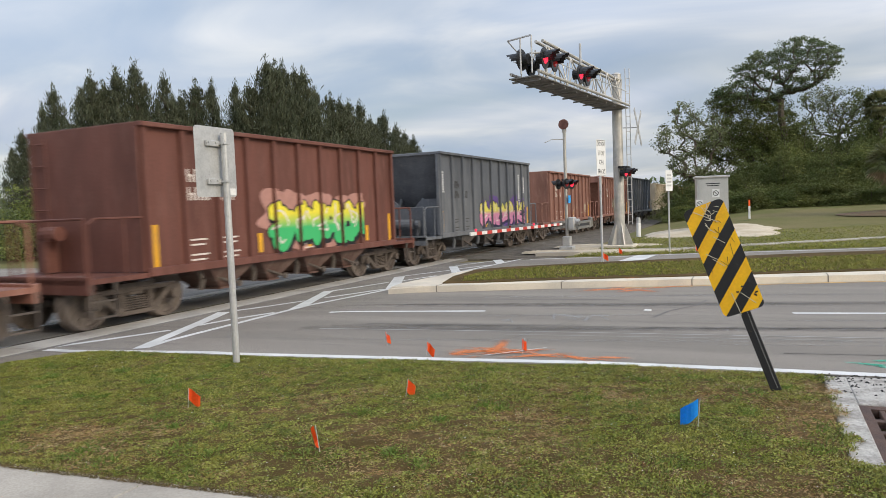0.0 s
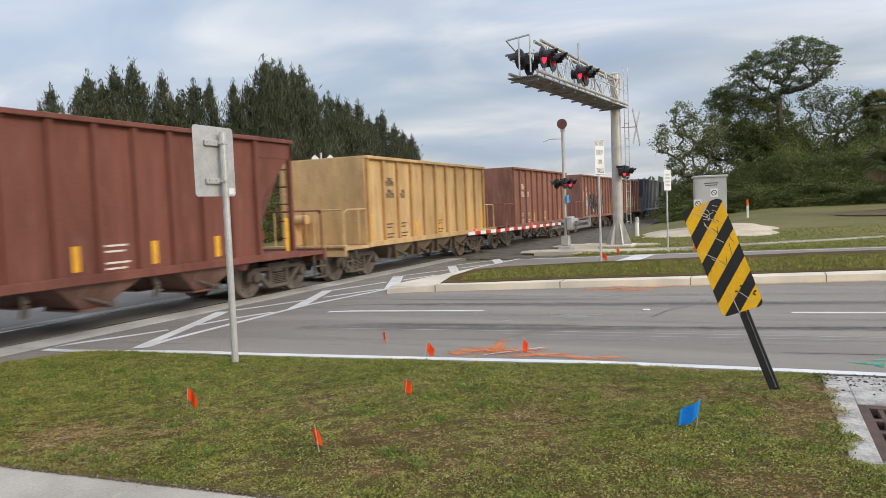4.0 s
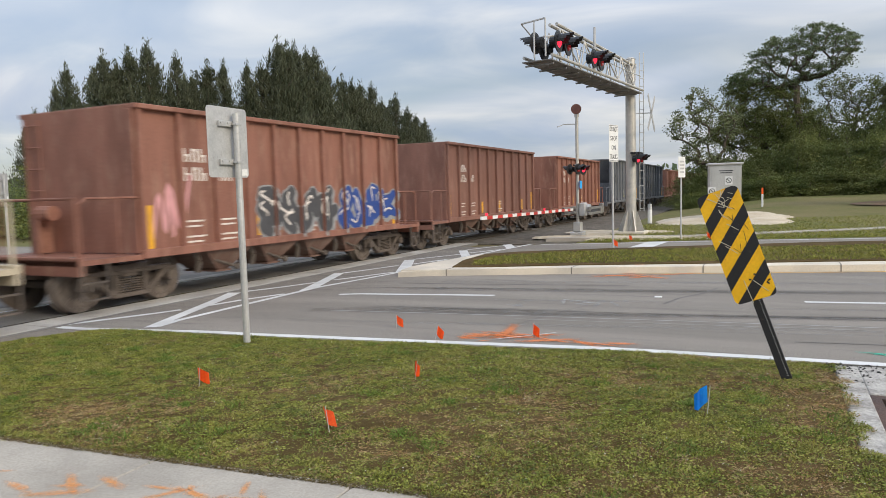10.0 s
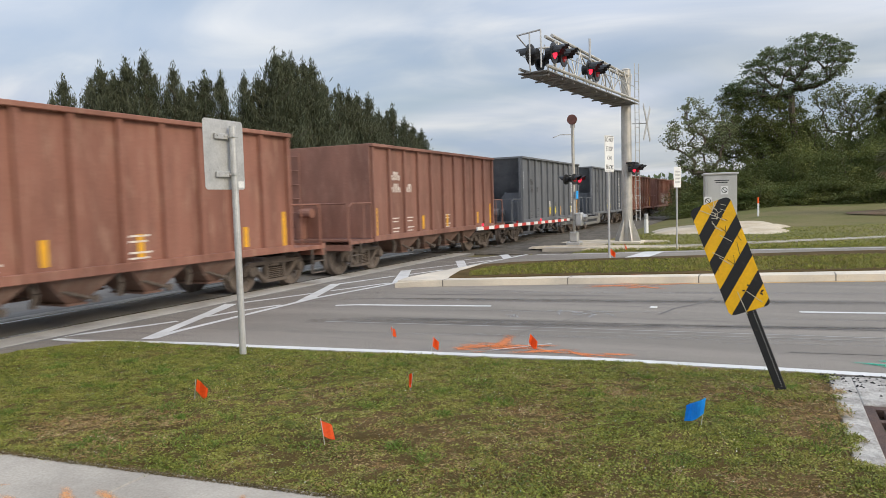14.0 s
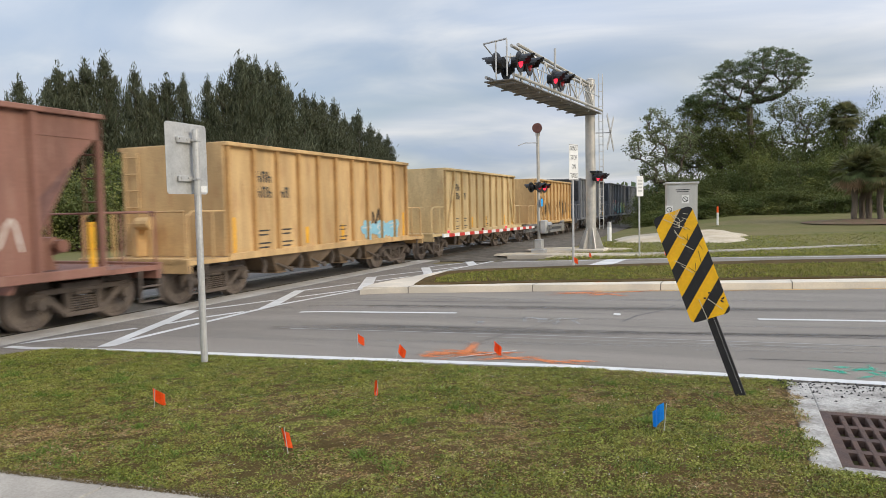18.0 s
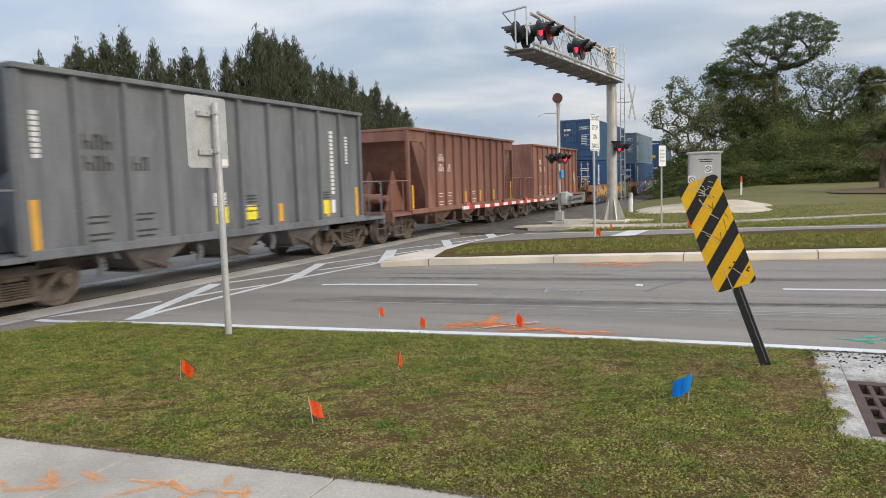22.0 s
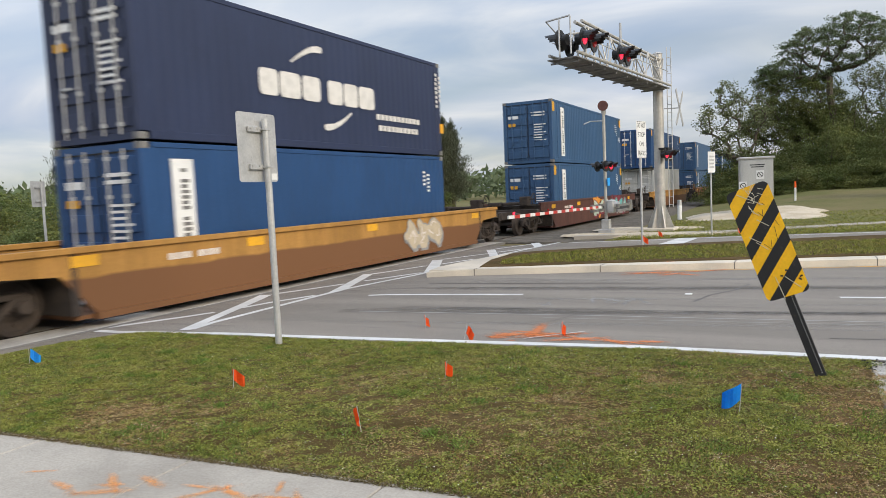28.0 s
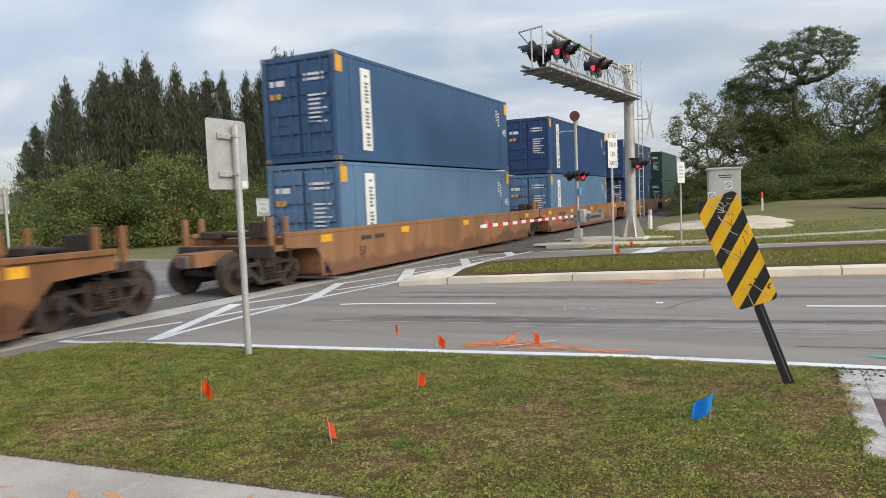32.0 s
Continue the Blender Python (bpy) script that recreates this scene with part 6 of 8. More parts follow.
def splat(name, x, y, z, r, mat, seed, stretch=1.0, label="orange spray-painted utility mark", strokes=7, heading=None):
    """A few overlapping strokes of thin sprayed paint lying on the ground."""
    rng = np.random.default_rng(seed)
    bm = bmesh.new()
    uv = bm.loops.layers.uv.new("stroke")
    turn = rng.uniform(-0.3, 0.3) if heading is None else heading
    for k in range(strokes):
        cx, cy = x + rng.normal(0, 0.4 * r) * stretch, y + rng.normal(0, 0.34 * r)
        L, w = r * stretch * rng.uniform(0.35, 0.95), r * rng.uniform(0.1, 0.24)
        a = turn + rng.normal(0, 0.75)
        c, s_ = math.cos(a), math.sin(a)
        f = bm.faces.new([bm.verts.new((cx + c * u * L - s_ * v * w, cy + s_ * u * L + c * v * w, z + 0.0004 * k)) for u, v in ((-1, -1), (1, -1), (1, 1), (-1, 1))])
        for loop, q in zip(f.loops, ((0, 0), (1, 0), (1, 1), (0, 1))):
            loop[uv].uv = q
    return setting(part(name, bm, mat), label, "paint mark")


splat("paint_mark", -3.1, 8.35, 0.006, 0.5, ORANGE_PAINT, 1, 1.3, strokes=9)
splat("paint_mark", -3.5, 8.05, 0.006, 0.28, ORANGE_PAINT, 2)
splat("paint_mark", -2.0, 8.2, 0.006, 0.35, ORANGE_PAINT, 3, 1.5, strokes=5)
splat("paint_mark", 1.12, 8.62, 0.006, 0.34, GREEN_PAINT, 4, 0.7, "green spray-painted utility mark", 6, 1.45)
splat("paint_mark", 1.52, 8.75, 0.006, 0.38, GREEN_PAINT, 5, 0.8, "green spray-painted utility mark", 7, 1.3)
for k, (x, y) in enumerate(((-3.96, 2.94), (-3.46, 3.01), (-3.12, 3.2), (-4.3, 2.76), (-2.75, 3.1))):
    splat("paint_mark", x, y, 0.05, 0.26, ORANGE_FAINT, 10 + k, 1.4, strokes=3)
splat("paint_mark", -2.73, 14.98, 0.008, 0.6, ORANGE_PAINT, 21, 1.5)
splat("paint_mark", -2.6, 15.95, 0.146, 0.3, ORANGE_PAINT, 22, 1.4, strokes=4)
splat("chalk_mark", -2.75, 11.1, 0.006, 0.4, SCUFF, 30, 1.5, "faint white scuffed patch on the asphalt", 9)
splat("chalk_mark", -3.9, 10.6, 0.006, 0.3, SCUFF, 31, 1.5, "faint white scuffed patch on the asphalt", 4)
for k in range(6):
    splat("paint_lettering", -3.4 + 0.16 * k, 8.3 + 0.035 * k, 0.012, 0.13, ORANGE_PAINT, 40 + k, 0.7, "orange sprayed scribble on the asphalt", 3)
bm = bmesh.new()
strip(bm, [(-3.15, 8.0), (-2.75, 8.4), (-2.55, 8.62)], 0.022, 0.016)
setting(part("paint_arrow", bm, ROAD_PAINT), "white sprayed arrow on the asphalt", "paint mark")

# tyre streaks and worn bands along the lanes
def streak(x, y, L, w, mat, z):
    bm = bmesh.new()
    uv = bm.loops.layers.uv.new("stroke")
    n = 12
    lane = lambda u: (x + u * L, y + 0.2 * u * L - 0.0016 * (u * L) * abs(u * L))
    for k in range(n):
        u0, u1 = k / n - 0.5, (k + 1) / n - 0.5
        (xa, ya), (xb, yb) = lane(u0), lane(u1)
        f = bm.faces.new([bm.verts.new((px, py, road_height(px) + z)) for px, py in ((xa, ya - w / 2), (xb, yb - w / 2), (xb, yb + w / 2), (xa, ya + w / 2))])
        for loop, q in zip(f.loops, ((u0 + 0.5, 0), (u1 + 0.5, 0), (u1 + 0.5, 1), (u0 + 0.5, 1))):
            loop[uv].uv = q
    setting(part("tyre_streak", bm, mat), "long worn tyre streak on the asphalt", "road wear")


for k, (x, y, L, w, mat) in enumerate(((-1.5, 10.3, 16, 0.5, TYRE_MARK), (-2.0, 9.3, 14, 0.35, PALE_WEAR), (-4.5, 10.0, 5, 0.4, TYRE_MARK), (1.5, 10.95, 7, 0.16, TYRE_MARK), (-1.0, 12.9, 16, 0.6, TYRE_MARK), (-2.0, 13.9, 16, 0.5, PALE_WEAR), (-3.2, 11.25, 6, 0.35, PALE_WEAR), (-5.5, 12.2, 6, 0.3, TYRE_MARK), (0.8, 9.6, 6, 0.14, PALE_WEAR), (1.5, 11.6, 8, 0.25, PALE_WEAR))):
    streak(x, y, L, w, mat, 0.0012 + 0.0002 * k)

# kerb joints and kerb paint
KERB_GAP = material("grimy_kerb_joint", (0.2, 0.18, 0.15), 0.9, scale=4)
for k, x in enumerate((-6.6, -4.02, -1.4, 1.2, 3.8)):
    y = float(np.interp(x, [p[0] for p in MED_NEAR], [p[1] for p in MED_NEAR]))
    bm = bmesh.new()
    box(bm, x - 0.01, x + 0.01, y - 0.006, y + 0.5, 0.0, 0.1443)
    setting(part("kerb_joint", bm, KERB_GAP), "dark joint in the concrete kerb", "kerb joint")

# ---- storm drain ----
bm = bmesh.new()
for x0, x1, y0, y1 in ((0.52, 0.72, 5.25, 7.83), (0.72, 3.0, 5.25, 5.4), (0.72, 3.0, 6.85, 7.85), (2.7, 3.0, 5.4, 6.85)):
    box(bm, x0, x1, y0, y1, -0.3, 0.035, 0.01)
setting(part("drain_apron", bm, material("weathered_apron_concrete", (0.46, 0.44, 0.4), 0.9, second=(0.27, 0.25, 0.225), third=(0.13, 0.117, 0.1), scale=3.0, grain=40, wear=(0.54, 0.76), bump=0.7, speck=0.9)), "weathered white concrete apron round the storm drain", "drain apron")
bm = bmesh.new()
prism(bm, [(0.5, 7.84), (0.9, 7.86), (3.2, 7.98), (3.2, 8.11), (1.0, 8.02), (0.5, 7.99)], -0.1, 0.006)
setting(part("gutter_dirt", bm, material("dark_gutter_dirt", (0.05, 0.043, 0.036), 0.95, second=(0.12, 0.105, 0.085), scale=5, grain=60, bump=0.8, speck=0.9)), "dark damp dirt along the road edge", "dirt")
rng = np.random.default_rng(61)
C = np.stack([rng.uniform(0.45, 1.6, 260), 7.9 - np.abs(rng.normal(0, 0.3, 260)), np.full(260, 0.037)], 1)
crumb_v, crumb_q = [], []
for k, (px, py, pz) in enumerate(C):
    r = rng.uniform(0.003, 0.016)
    crumb_v += [(px - r, py, pz), (px, py - r * 0.7, pz), (px + r, py, pz), (px, py + r, pz), (px, py, pz + r * 0.8)]
    crumb_q += [(5 * k, 5 * k + 1, 5 * k + 4), (5 * k + 1, 5 * k + 2, 5 * k + 4), (5 * k + 2, 5 * k + 3, 5 * k + 4), (5 * k + 3, 5 * k, 5 * k + 4)]
tagged(mesh_of("apron_crumbs", crumb_v, crumb_q, DARK_HOLE), "black crumbs of asphalt and soil on the apron", "debris", "", "stuff")
drain = thing("storm_drain_grate", "rusty brown cast-iron storm drain grate", "drain grate")
bm = bmesh.new()
for x0, x1, y0, y1 in ((0.72, 0.8, 5.4, 6.85), (2.62, 2.7, 5.4, 6.85), (0.8, 2.62, 5.4, 5.5), (0.8, 2.62, 6.75, 6.85)):
    box(bm, x0, x1, y0, y1, -0.05, 0.02)
part("grate_frame", bm, CAST_IRON, drain)
for k in range(18):
    bm = bmesh.new()
    x = 0.86 + 0.098 * k
    box(bm, x, x + 0.042, 5.5, 6.75, -0.04, 0.018, 0.006)
    part("grate_bar", bm, CAST_IRON, drain)
for k in range(3):
    bm = bmesh.new()
    y = 5.5 + 0.3125 * (k + 1)
    box(bm, 0.8, 2.62, y - 0.04, y + 0.04, -0.04, 0.015)
    part("cross_bar", bm, CAST_IRON, drain)
bm = bmesh.new()
box(bm, 0.73, 2.69, 5.41, 6.84, -0.6, -0.45)
part("sump", bm, DARK_HOLE, drain)

# ---- the leaning object marker ----
marker = thing("object_marker", "leaning yellow and black striped object marker sign", "road sign", at=pose(0.1, 7.04, 0.03, 0, 0, 0) @ Matrix.Rotation(radians(2), 4, "Z") @ Matrix.Rotation(radians(-19.5), 4, "Y"))
bm = bmesh.new()
box(bm, -0.045, 0.045, -0.02, 0.03, -0.3, 1.75, 0.004)
part("post", bm, BLACK_STEEL, marker, "black perforated steel channel post")
bm = bmesh.new()
tube(bm, (0.018, -0.0235, 0), (0.018, -0.0195, 0), 0.005, n=6)
hole = part("punched_hole", bm, GALV, marker)
hole.matrix_basis = pose(0, 0, 0.06)
for k in range(1, 34):
    again(hole, "punched_hole", marker, pose(0, 0, 0.06 + 0.022 * k))
PW, PH, PZ = 0.185, 1.06, 0.8


def rounded(w, h, r, n=5):
    pts = []
    for cx, cy, a0 in ((w - r, h - r, 0), (-w + r, h - r, 90), (-w + r, -h + r, 180), (w - r, -h + r, 270)):
        pts += [(cx + r * math.cos(radians(a0 + 90 * k / n)), cy + r * math.sin(radians(a0 + 90 * k / n))) for k in range(n + 1)]
    return pts


UPRIGHT = Matrix.Rotation(radians(90), 4, "X")
bm = bmesh.new()
prism(bm, rounded(PW, PH / 2, 0.05), 0.036, 0.042, pose(0, 0, PZ + PH / 2) @ UPRIGHT)
bmesh.ops.recalc_face_normals(bm, faces=bm.faces)
part("plate", bm, MARKER_YELLOW, marker)


def clipped(poly, inside, cut):
    out = []
    for p, q in zip(poly, poly[1:] + poly[:1]):
        if inside(p):
            out.append(p)
        if inside(p) != inside(q):
            out.append(cut(p, q))
    return out


def stripe_polys(w, h, r, slope, period, duty, phase):
    """The bands between slanted lines that lie inside a rounded plate."""
    for k in range(-12, 13):
        a, b = phase + k * period, phase + k * period + period * duty
        poly = rounded(w, h, r)
        for lim, sign in ((a, 1), (b, -1)):
            val = lambda p: sign * (p[1] - slope * p[0] - lim)
            poly = clipped(poly, lambda p: val(p) >= 0, lambda p, q: tuple(p[i] + (q[i] - p[i]) * val(p) / (val(p) - val(q)) for i in (0, 1)))
            if not poly:
                break
        if len(poly) > 2:
            yield poly


for poly in stripe_polys(PW, PH / 2, 0.05, 0.93, 0.272, 0.48, 0.047):
    bm = bmesh.new()
    prism(bm, poly, 0.043, 0.0445, pose(0, 0, PZ + PH / 2) @ UPRIGHT)
    bmesh.ops.recalc_face_normals(bm, faces=bm.faces)
    part("black_band", bm, BLACK, marker)
bm = bmesh.new()
rng = np.random.default_rng(8)
for k in range(9):
    x, z = rng.uniform(-0.12, 0.12), PZ + rng.choice([0.12, 0.6, 0.85]) + rng.uniform(-0.1, 0.12)
    slab(bm, pose(x, -0.0455, z, 0, rng.uniform(-50, 10), 0), 0.006, 0.001, rng.uniform(0.04, 0.25))
for k in range(14):
    x, z = 0.02 + rng.normal(0, 0.035), PZ + 0.97 + rng.normal(0, 0.04)
    slab(bm, pose(x, -0.0457, z, 0, rng.uniform(-80, 80), 0), 0.005, 0.001, rng.uniform(0.03, 0.09))
part("scratches", bm, material("pale_scratch", (0.6, 0.55, 0.42), 0.6), marker)
bm = bmesh.new()
for k in range(12):
    x, z = rng.uniform(-0.14, 0.15), PZ + rng.choice([0.16, 0.55, 0.8]) + rng.uniform(-0.12, 0.12)
    slab(bm, pose(x, -0.0453, z, 0, rng.uniform(-35, 25), 0), 0.004, 0.001, rng.uniform(0.03, 0.16))
for k in range(7):
    slab(bm, pose(0.06 + rng.normal(0, 0.04), -0.0452, PZ + 0.16 + rng.normal(0, 0.03), 0, rng.uniform(-90, 90), 0), 0.014, 0.001, rng.uniform(0.02, 0.05))
part("scuffs", bm, BLACK, marker, "dark scuffs across the sheeting")

# ---- the sign seen from behind ----
back_sign = thing("traffic_sign", "grey back of a metal traffic sign on a round post", "road sign", at=pose(-5.99, 6.77, 0.0))
bm = bmesh.new()
tube(bm, (0, 0, -0.2), (0.0, 0, 2.87), 0.042, n=14)
part("post", bm, GALV, back_sign)
bm = bmesh.new()
prism(bm, rounded(0.345, 0.425, 0.045), 0.0, 0.005, pose(-0.085, -0.07, 2.52) @ Matrix.Rotation(radians(90), 4, "Z") @ UPRIGHT)
bmesh.ops.recalc_face_normals(bm, faces=bm.faces)
plate = part("plate", bm, GALV, back_sign, "plain grey aluminium sign back")
for z in (2.28, 2.74):
    bm = bmesh.new()
    box(bm, -0.075, -0.04, -0.25, 0.06, z - 0.035, z + 0.035, 0.005)
    box(bm, -0.04, 0.046, -0.052, 0.052, z - 0.012, z + 0.012)
    for y in (-0.22, -0.1, 0.03):
        tube(bm, (-0.045, y, z + 0.01), (-0.03, y, z + 0.01), 0.012, n=6)
    part("bracket", bm, GALV, back_sign)

bm = bmesh.new()
box(bm, -0.08, -0.077, 0.14, 0.25, 2.12, 2.2)
part("sticker", bm, WHITE_SIGN, back_sign, "small white sticker")


def text_sign(name, label, at, turn, z_top, w, h, words, size, grp=""):
    s = thing(name, label, "road sign", grp, at=pose(*at, 0, 0, turn))
    bm = bmesh.new()
    tube(bm, (0, 0.04, -0.2), (0, 0.04, z_top - 0.05), 0.035, n=10)
    part("post", bm, GALV, s)
    bm = bmesh.new()
    prism(bm, rounded(w / 2, h / 2, 0.03), 0.0, 0.005, pose(0, 0, z_top - h / 2) @ UPRIGHT)
    bmesh.ops.recalc_face_normals(bm, faces=bm.faces)
    part("plate", bm, WHITE_SIGN, s)
    for k, word in enumerate(words):
        lettering("word", word, size, BLACK, s, pose(0, -0.007, z_top - h * (0.5 + k) / len(words), 90, 0, 0), 0.002, -0.002, "", min(0.8, w * 0.8 / (size * 0.62 * len(word))))
    bm = bmesh.new()
    for x0, x1, z0, z1 in ((-w / 2 + 0.02, w / 2 - 0.02, 0.02, 0.032), (-w / 2 + 0.02, w / 2 - 0.02, h - 0.032, h - 0.02)):
        box(bm, x0, x1, -0.008, -0.006, z_top - h + z0, z_top - h + z1)
    part("border", bm, BLACK, s)
    return s


text_sign("traffic_sign", "white sign reading do not stop on tracks", (-4.4, 21.17, 0.02), 72, 3.68, 0.54, 1.08, ["DO NOT", "STOP", "ON", "TRACKS"], 0.2)
text_sign("traffic_sign", "white sign reading do not stop on tracks, beyond the rails", (-23.0, 27.7, -0.1), 32, 2.45, 0.66, 0.9, ["DO NOT", "STOP", "ON", "TRACKS"], 0.2)
sm = thing("traffic_sign", "small white sign with grey bars on a thin post", "road sign", at=pose(-3.01, 25.81, 0.0, 0, 0, 62))
bm = bmesh.new()
tube(bm, (0, 0.03, -0.2), (0, 0.03, 2.85), 0.03, n=8)
part("post", bm, GALV, sm)
bm = bmesh.new()
prism(bm, rounded(0.2, 0.36, 0.02), 0, 0.005, pose(0, 0, 2.5) @ UPRIGHT)
part("plate", bm, WHITE_SIGN, sm)
bars("writing", GALV, sm, [(-0.12, 0.12, 2.3 + 0.12 * k, 2.36 + 0.12 * k) for k in range(4)], end_face(-0.006))
bs = copy_thing(back_sign, pose(-22.7, 14.6, -0.1, 0, 0, 20))
tagged(bs, "pale back of a traffic sign beyond the rails")


# ---- crossing signals ----
def lamp_head(parent, m, lit):
    """One round signal: backing disc, hooded housing and lens, looking along +x of m."""
    bm = bmesh.new()
    tube(bm, (-0.03, 0, 0), (0.0, 0, 0), 0.25, n=24)
    tube(bm, (-0.2, 0, 0), (-0.03, 0, 0), 0.13, n=14)
    d = part("backing_disc", bm, BLACK, parent)
    d.matrix_basis = m
    bm = bmesh.new()
    for k in range(9):
        a, b = math.pi * (-0.06 + 1.12 * k / 9), math.pi * (-0.06 + 1.12 * (k + 1) / 9)
        vs = [bm.verts.new((x, r * math.cos(t), r * math.sin(t))) for r in (0.17, 0.16) for x, t in ((0.0, a), (0.0, b), (0.36 * max(0.25, math.sin((a + b) / 2)) ** 0.5, b), (0.36 * max(0.25, math.sin((a + b) / 2)) ** 0.5, a))]
        for f in ((0, 1, 2, 3), (4, 5, 6, 7), (0, 3, 7, 4), (1, 2, 6, 5), (2, 3, 7, 6)):
            bm.faces.new([vs[i] for i in f])
    bmesh.ops.remove_doubles(bm, verts=bm.verts, dist=0.002)
    bmesh.ops.recalc_face_normals(bm, faces=bm.faces)
    d = part("hood", bm, BLACK, parent)
    d.matrix_basis = m
    bm = bmesh.new()
    tube(bm, (0.001, 0, 0), (0.03, 0, 0), 0.14, 0.11, n=18)
    d = part("lens", bm, RED_LAMP if lit else RED_DULL, parent, "glowing red lens" if lit else "dark red lens")
    d.matrix_basis = m


gantry = thing("signal_cantilever", "grey steel cantilever carrying red flashing crossing signals", "signal gantry")
GP, GT = Vector((-5.26, 28.58, 0)), Vector((-6.5, 19.57, 0))
arm = (GT - GP).normalized()
across = Vector((-arm.y, arm.x, 0))
if across.x < 0:
    across = -across
bm = bmesh.new()
tube(bm, GP + Vector((0, 0, 0)), GP + Vector((0, 0, 6.85)), 0.21, 0.19, n=20)
tube(bm, GP + Vector((0, 0, 6.85)), GP + Vector((0, 0, 6.92)), 0.21, 0.12, n=20)
part("pole", bm, ALU, gantry)
for k in range(6):
    a = math.pi / 3 * k
    bm = bmesh.new()
    u = Vector((math.cos(a), math.sin(a), 0))
    v = Vector((-u.y, u.x, 0)) * 0.02
    pts = [GP + u * 0.18 + Vector((0, 0, 0.1)), GP + u * 0.52 + Vector((0, 0, 0.1)), GP + u * 0.19 + Vector((0, 0, 1.0))]
    vs = [bm.verts.new(p + o) for o in (v, -v) for p in pts]
    bm.faces.new(vs[:3]), bm.faces.new(vs[3:])
    for i in range(3):
        bm.faces.new((vs[i], vs[(i + 1) % 3], vs[3 + (i + 1) % 3], vs[3 + i]))
    bmesh.ops.recalc_face_normals(bm, faces=bm.faces)
    part("base_gusset", bm, ALU, gantry)
bm = bmesh.new()
box(bm, GP.x - 0.6, GP.x + 0.6, GP.y - 0.6, GP.y + 0.6, -0.2, 0.1, 0.02)
part("footing", bm, CONCRETE, gantry)
LENGTH = (GT - GP).length


def on_arm(d, o, z):
    return GP + arm * d + across * o + Vector((0, 0, z))


for o in (-0.45, 0.45):
    bm = bmesh.new()
    tube(bm, on_arm(-0.1, o, 5.62), on_arm(LENGTH - 0.7, o, 5.76), 0.05, n=8)
    part("lower_chord", bm, ALU, gantry)
    bm = bmesh.new()
    tube(bm, on_arm(-0.1, o * 0.25, 6.62), on_arm(LENGTH * 0.8, o * 0.25, 6.88), 0.055, n=8)
    part("upper_chord", bm, ALU, gantry)
    n = 8
    for k in range(n):
        d0, d1 = LENGTH * 0.78 * k / n, LENGTH * 0.78 * (k + 1) / n
        bm = bmesh.new()
        up = (on_arm(d1, o * 0.5, 6.65), on_arm(d0, o, 5.62))
        dn = (on_arm(d1, o, 5.62), on_arm(d0, o * 0.5, 6.65))
        tube(bm, *(up if k % 2 else dn), 0.024, n=6)
        part("truss_web", bm, ALU, gantry)
        bm = bmesh.new()
        tube(bm, on_arm(d1, o, 5.62), on_arm(d1, o * 0.5, 6.68), 0.02, n=6)
        part("truss_post", bm, ALU, gantry)
for k in range(40):
    d0 = (LENGTH - 0.6) * k / 40
    bm = bmesh.new()
    slab(bm, Matrix.Translation(on_arm(d0 + 0.1, 0, 5.5 + 0.014 * d0)) @ Matrix.Rotation(math.atan2(arm.y, arm.x), 4, "Z"), 0.2, 0.95, 0.03)
    part("walkway_slat", bm, DARK_GALV, gantry)
for k in range(9):
    bm = bmesh.new()
    slab(bm, Matrix.Translation(on_arm(0.6 + k * (LENGTH - 1.4) / 8, 0, 5.41 + 0.014 * k)) @ Matrix.Rotation(math.atan2(arm.y, arm.x), 4, "Z"), 0.05, 0.9, 0.05)
    part("walkway_bracket", bm, DARK_GALV, gantry)
bm = bmesh.new()
for o in (0.2, 0.55):
    tube(bm, on_arm(LENGTH - 0.05, o, 5.6), on_arm(LENGTH - 0.05, o, 6.64), 0.025, n=6)
tube(bm, on_arm(LENGTH - 0.05, -0.2, 6.6), on_arm(LENGTH - 0.05, 0.55, 6.66), 0.028, n=6)
tube(bm, on_arm(LENGTH - 0.05, -0.2, 6.6), on_arm(LENGTH - 0.9, -0.2, 6.3), 0.02, n=6)
tube(bm, on_arm(LENGTH - 0.9, -0.2, 6.3), on_arm(LENGTH - 0.9, -0.2, 5.6), 0.02, n=6)
tube(bm, on_arm(LENGTH - 0.05, 0.5, 6.15), on_arm(LENGTH - 1.8, 0.5, 6.5), 0.03, n=6)
for o in (-0.5, 0.5):
    tube(bm, on_arm(0.3, o, 6.1), on_arm(LENGTH - 1.0, o, 6.2), 0.016, n=6)
part("guard_rail", bm, GALV, gantry)
for d, o, z, lit in ((8.1, 0.55, 6.16, 1), (7.4, 0.55, 6.16, 0), (5.25, 0.55, 6.08, 1), (4.6, 0.55, 6.08, 0)):
    lamp_head(gantry, Matrix.Translation(on_arm(d, o, z)) @ Matrix.Rotation(radians(-4), 4, "Z") @ Matrix.Scale(1.25, 4), lit)
for d, z in ((8.6, 6.1), (8.0, 6.0)):
    lamp_head(gantry, Matrix.Translation(on_arm(d, 0.0, z)) @ Matrix.Rotation(radians(170), 4, "Z") @ Matrix.Scale(1.25, 4), 0)
for d in (7.75, 4.92):
    bm = bmesh.new()
    tube(bm, on_arm(d, 0.42, 5.65), on_arm(d, 0.42, 7.15 if d < 5 else 6.6), 0.04, n=8)
    tube(bm, on_arm(d - 0.45, 0.42, 6.2), on_arm(d + 0.45, 0.42, 6.2), 0.035, n=8)
    part("signal_bracket", bm, GALV, gantry)
bm = bmesh.new()
lad = GP + Vector((0.33, 0.1, 0))
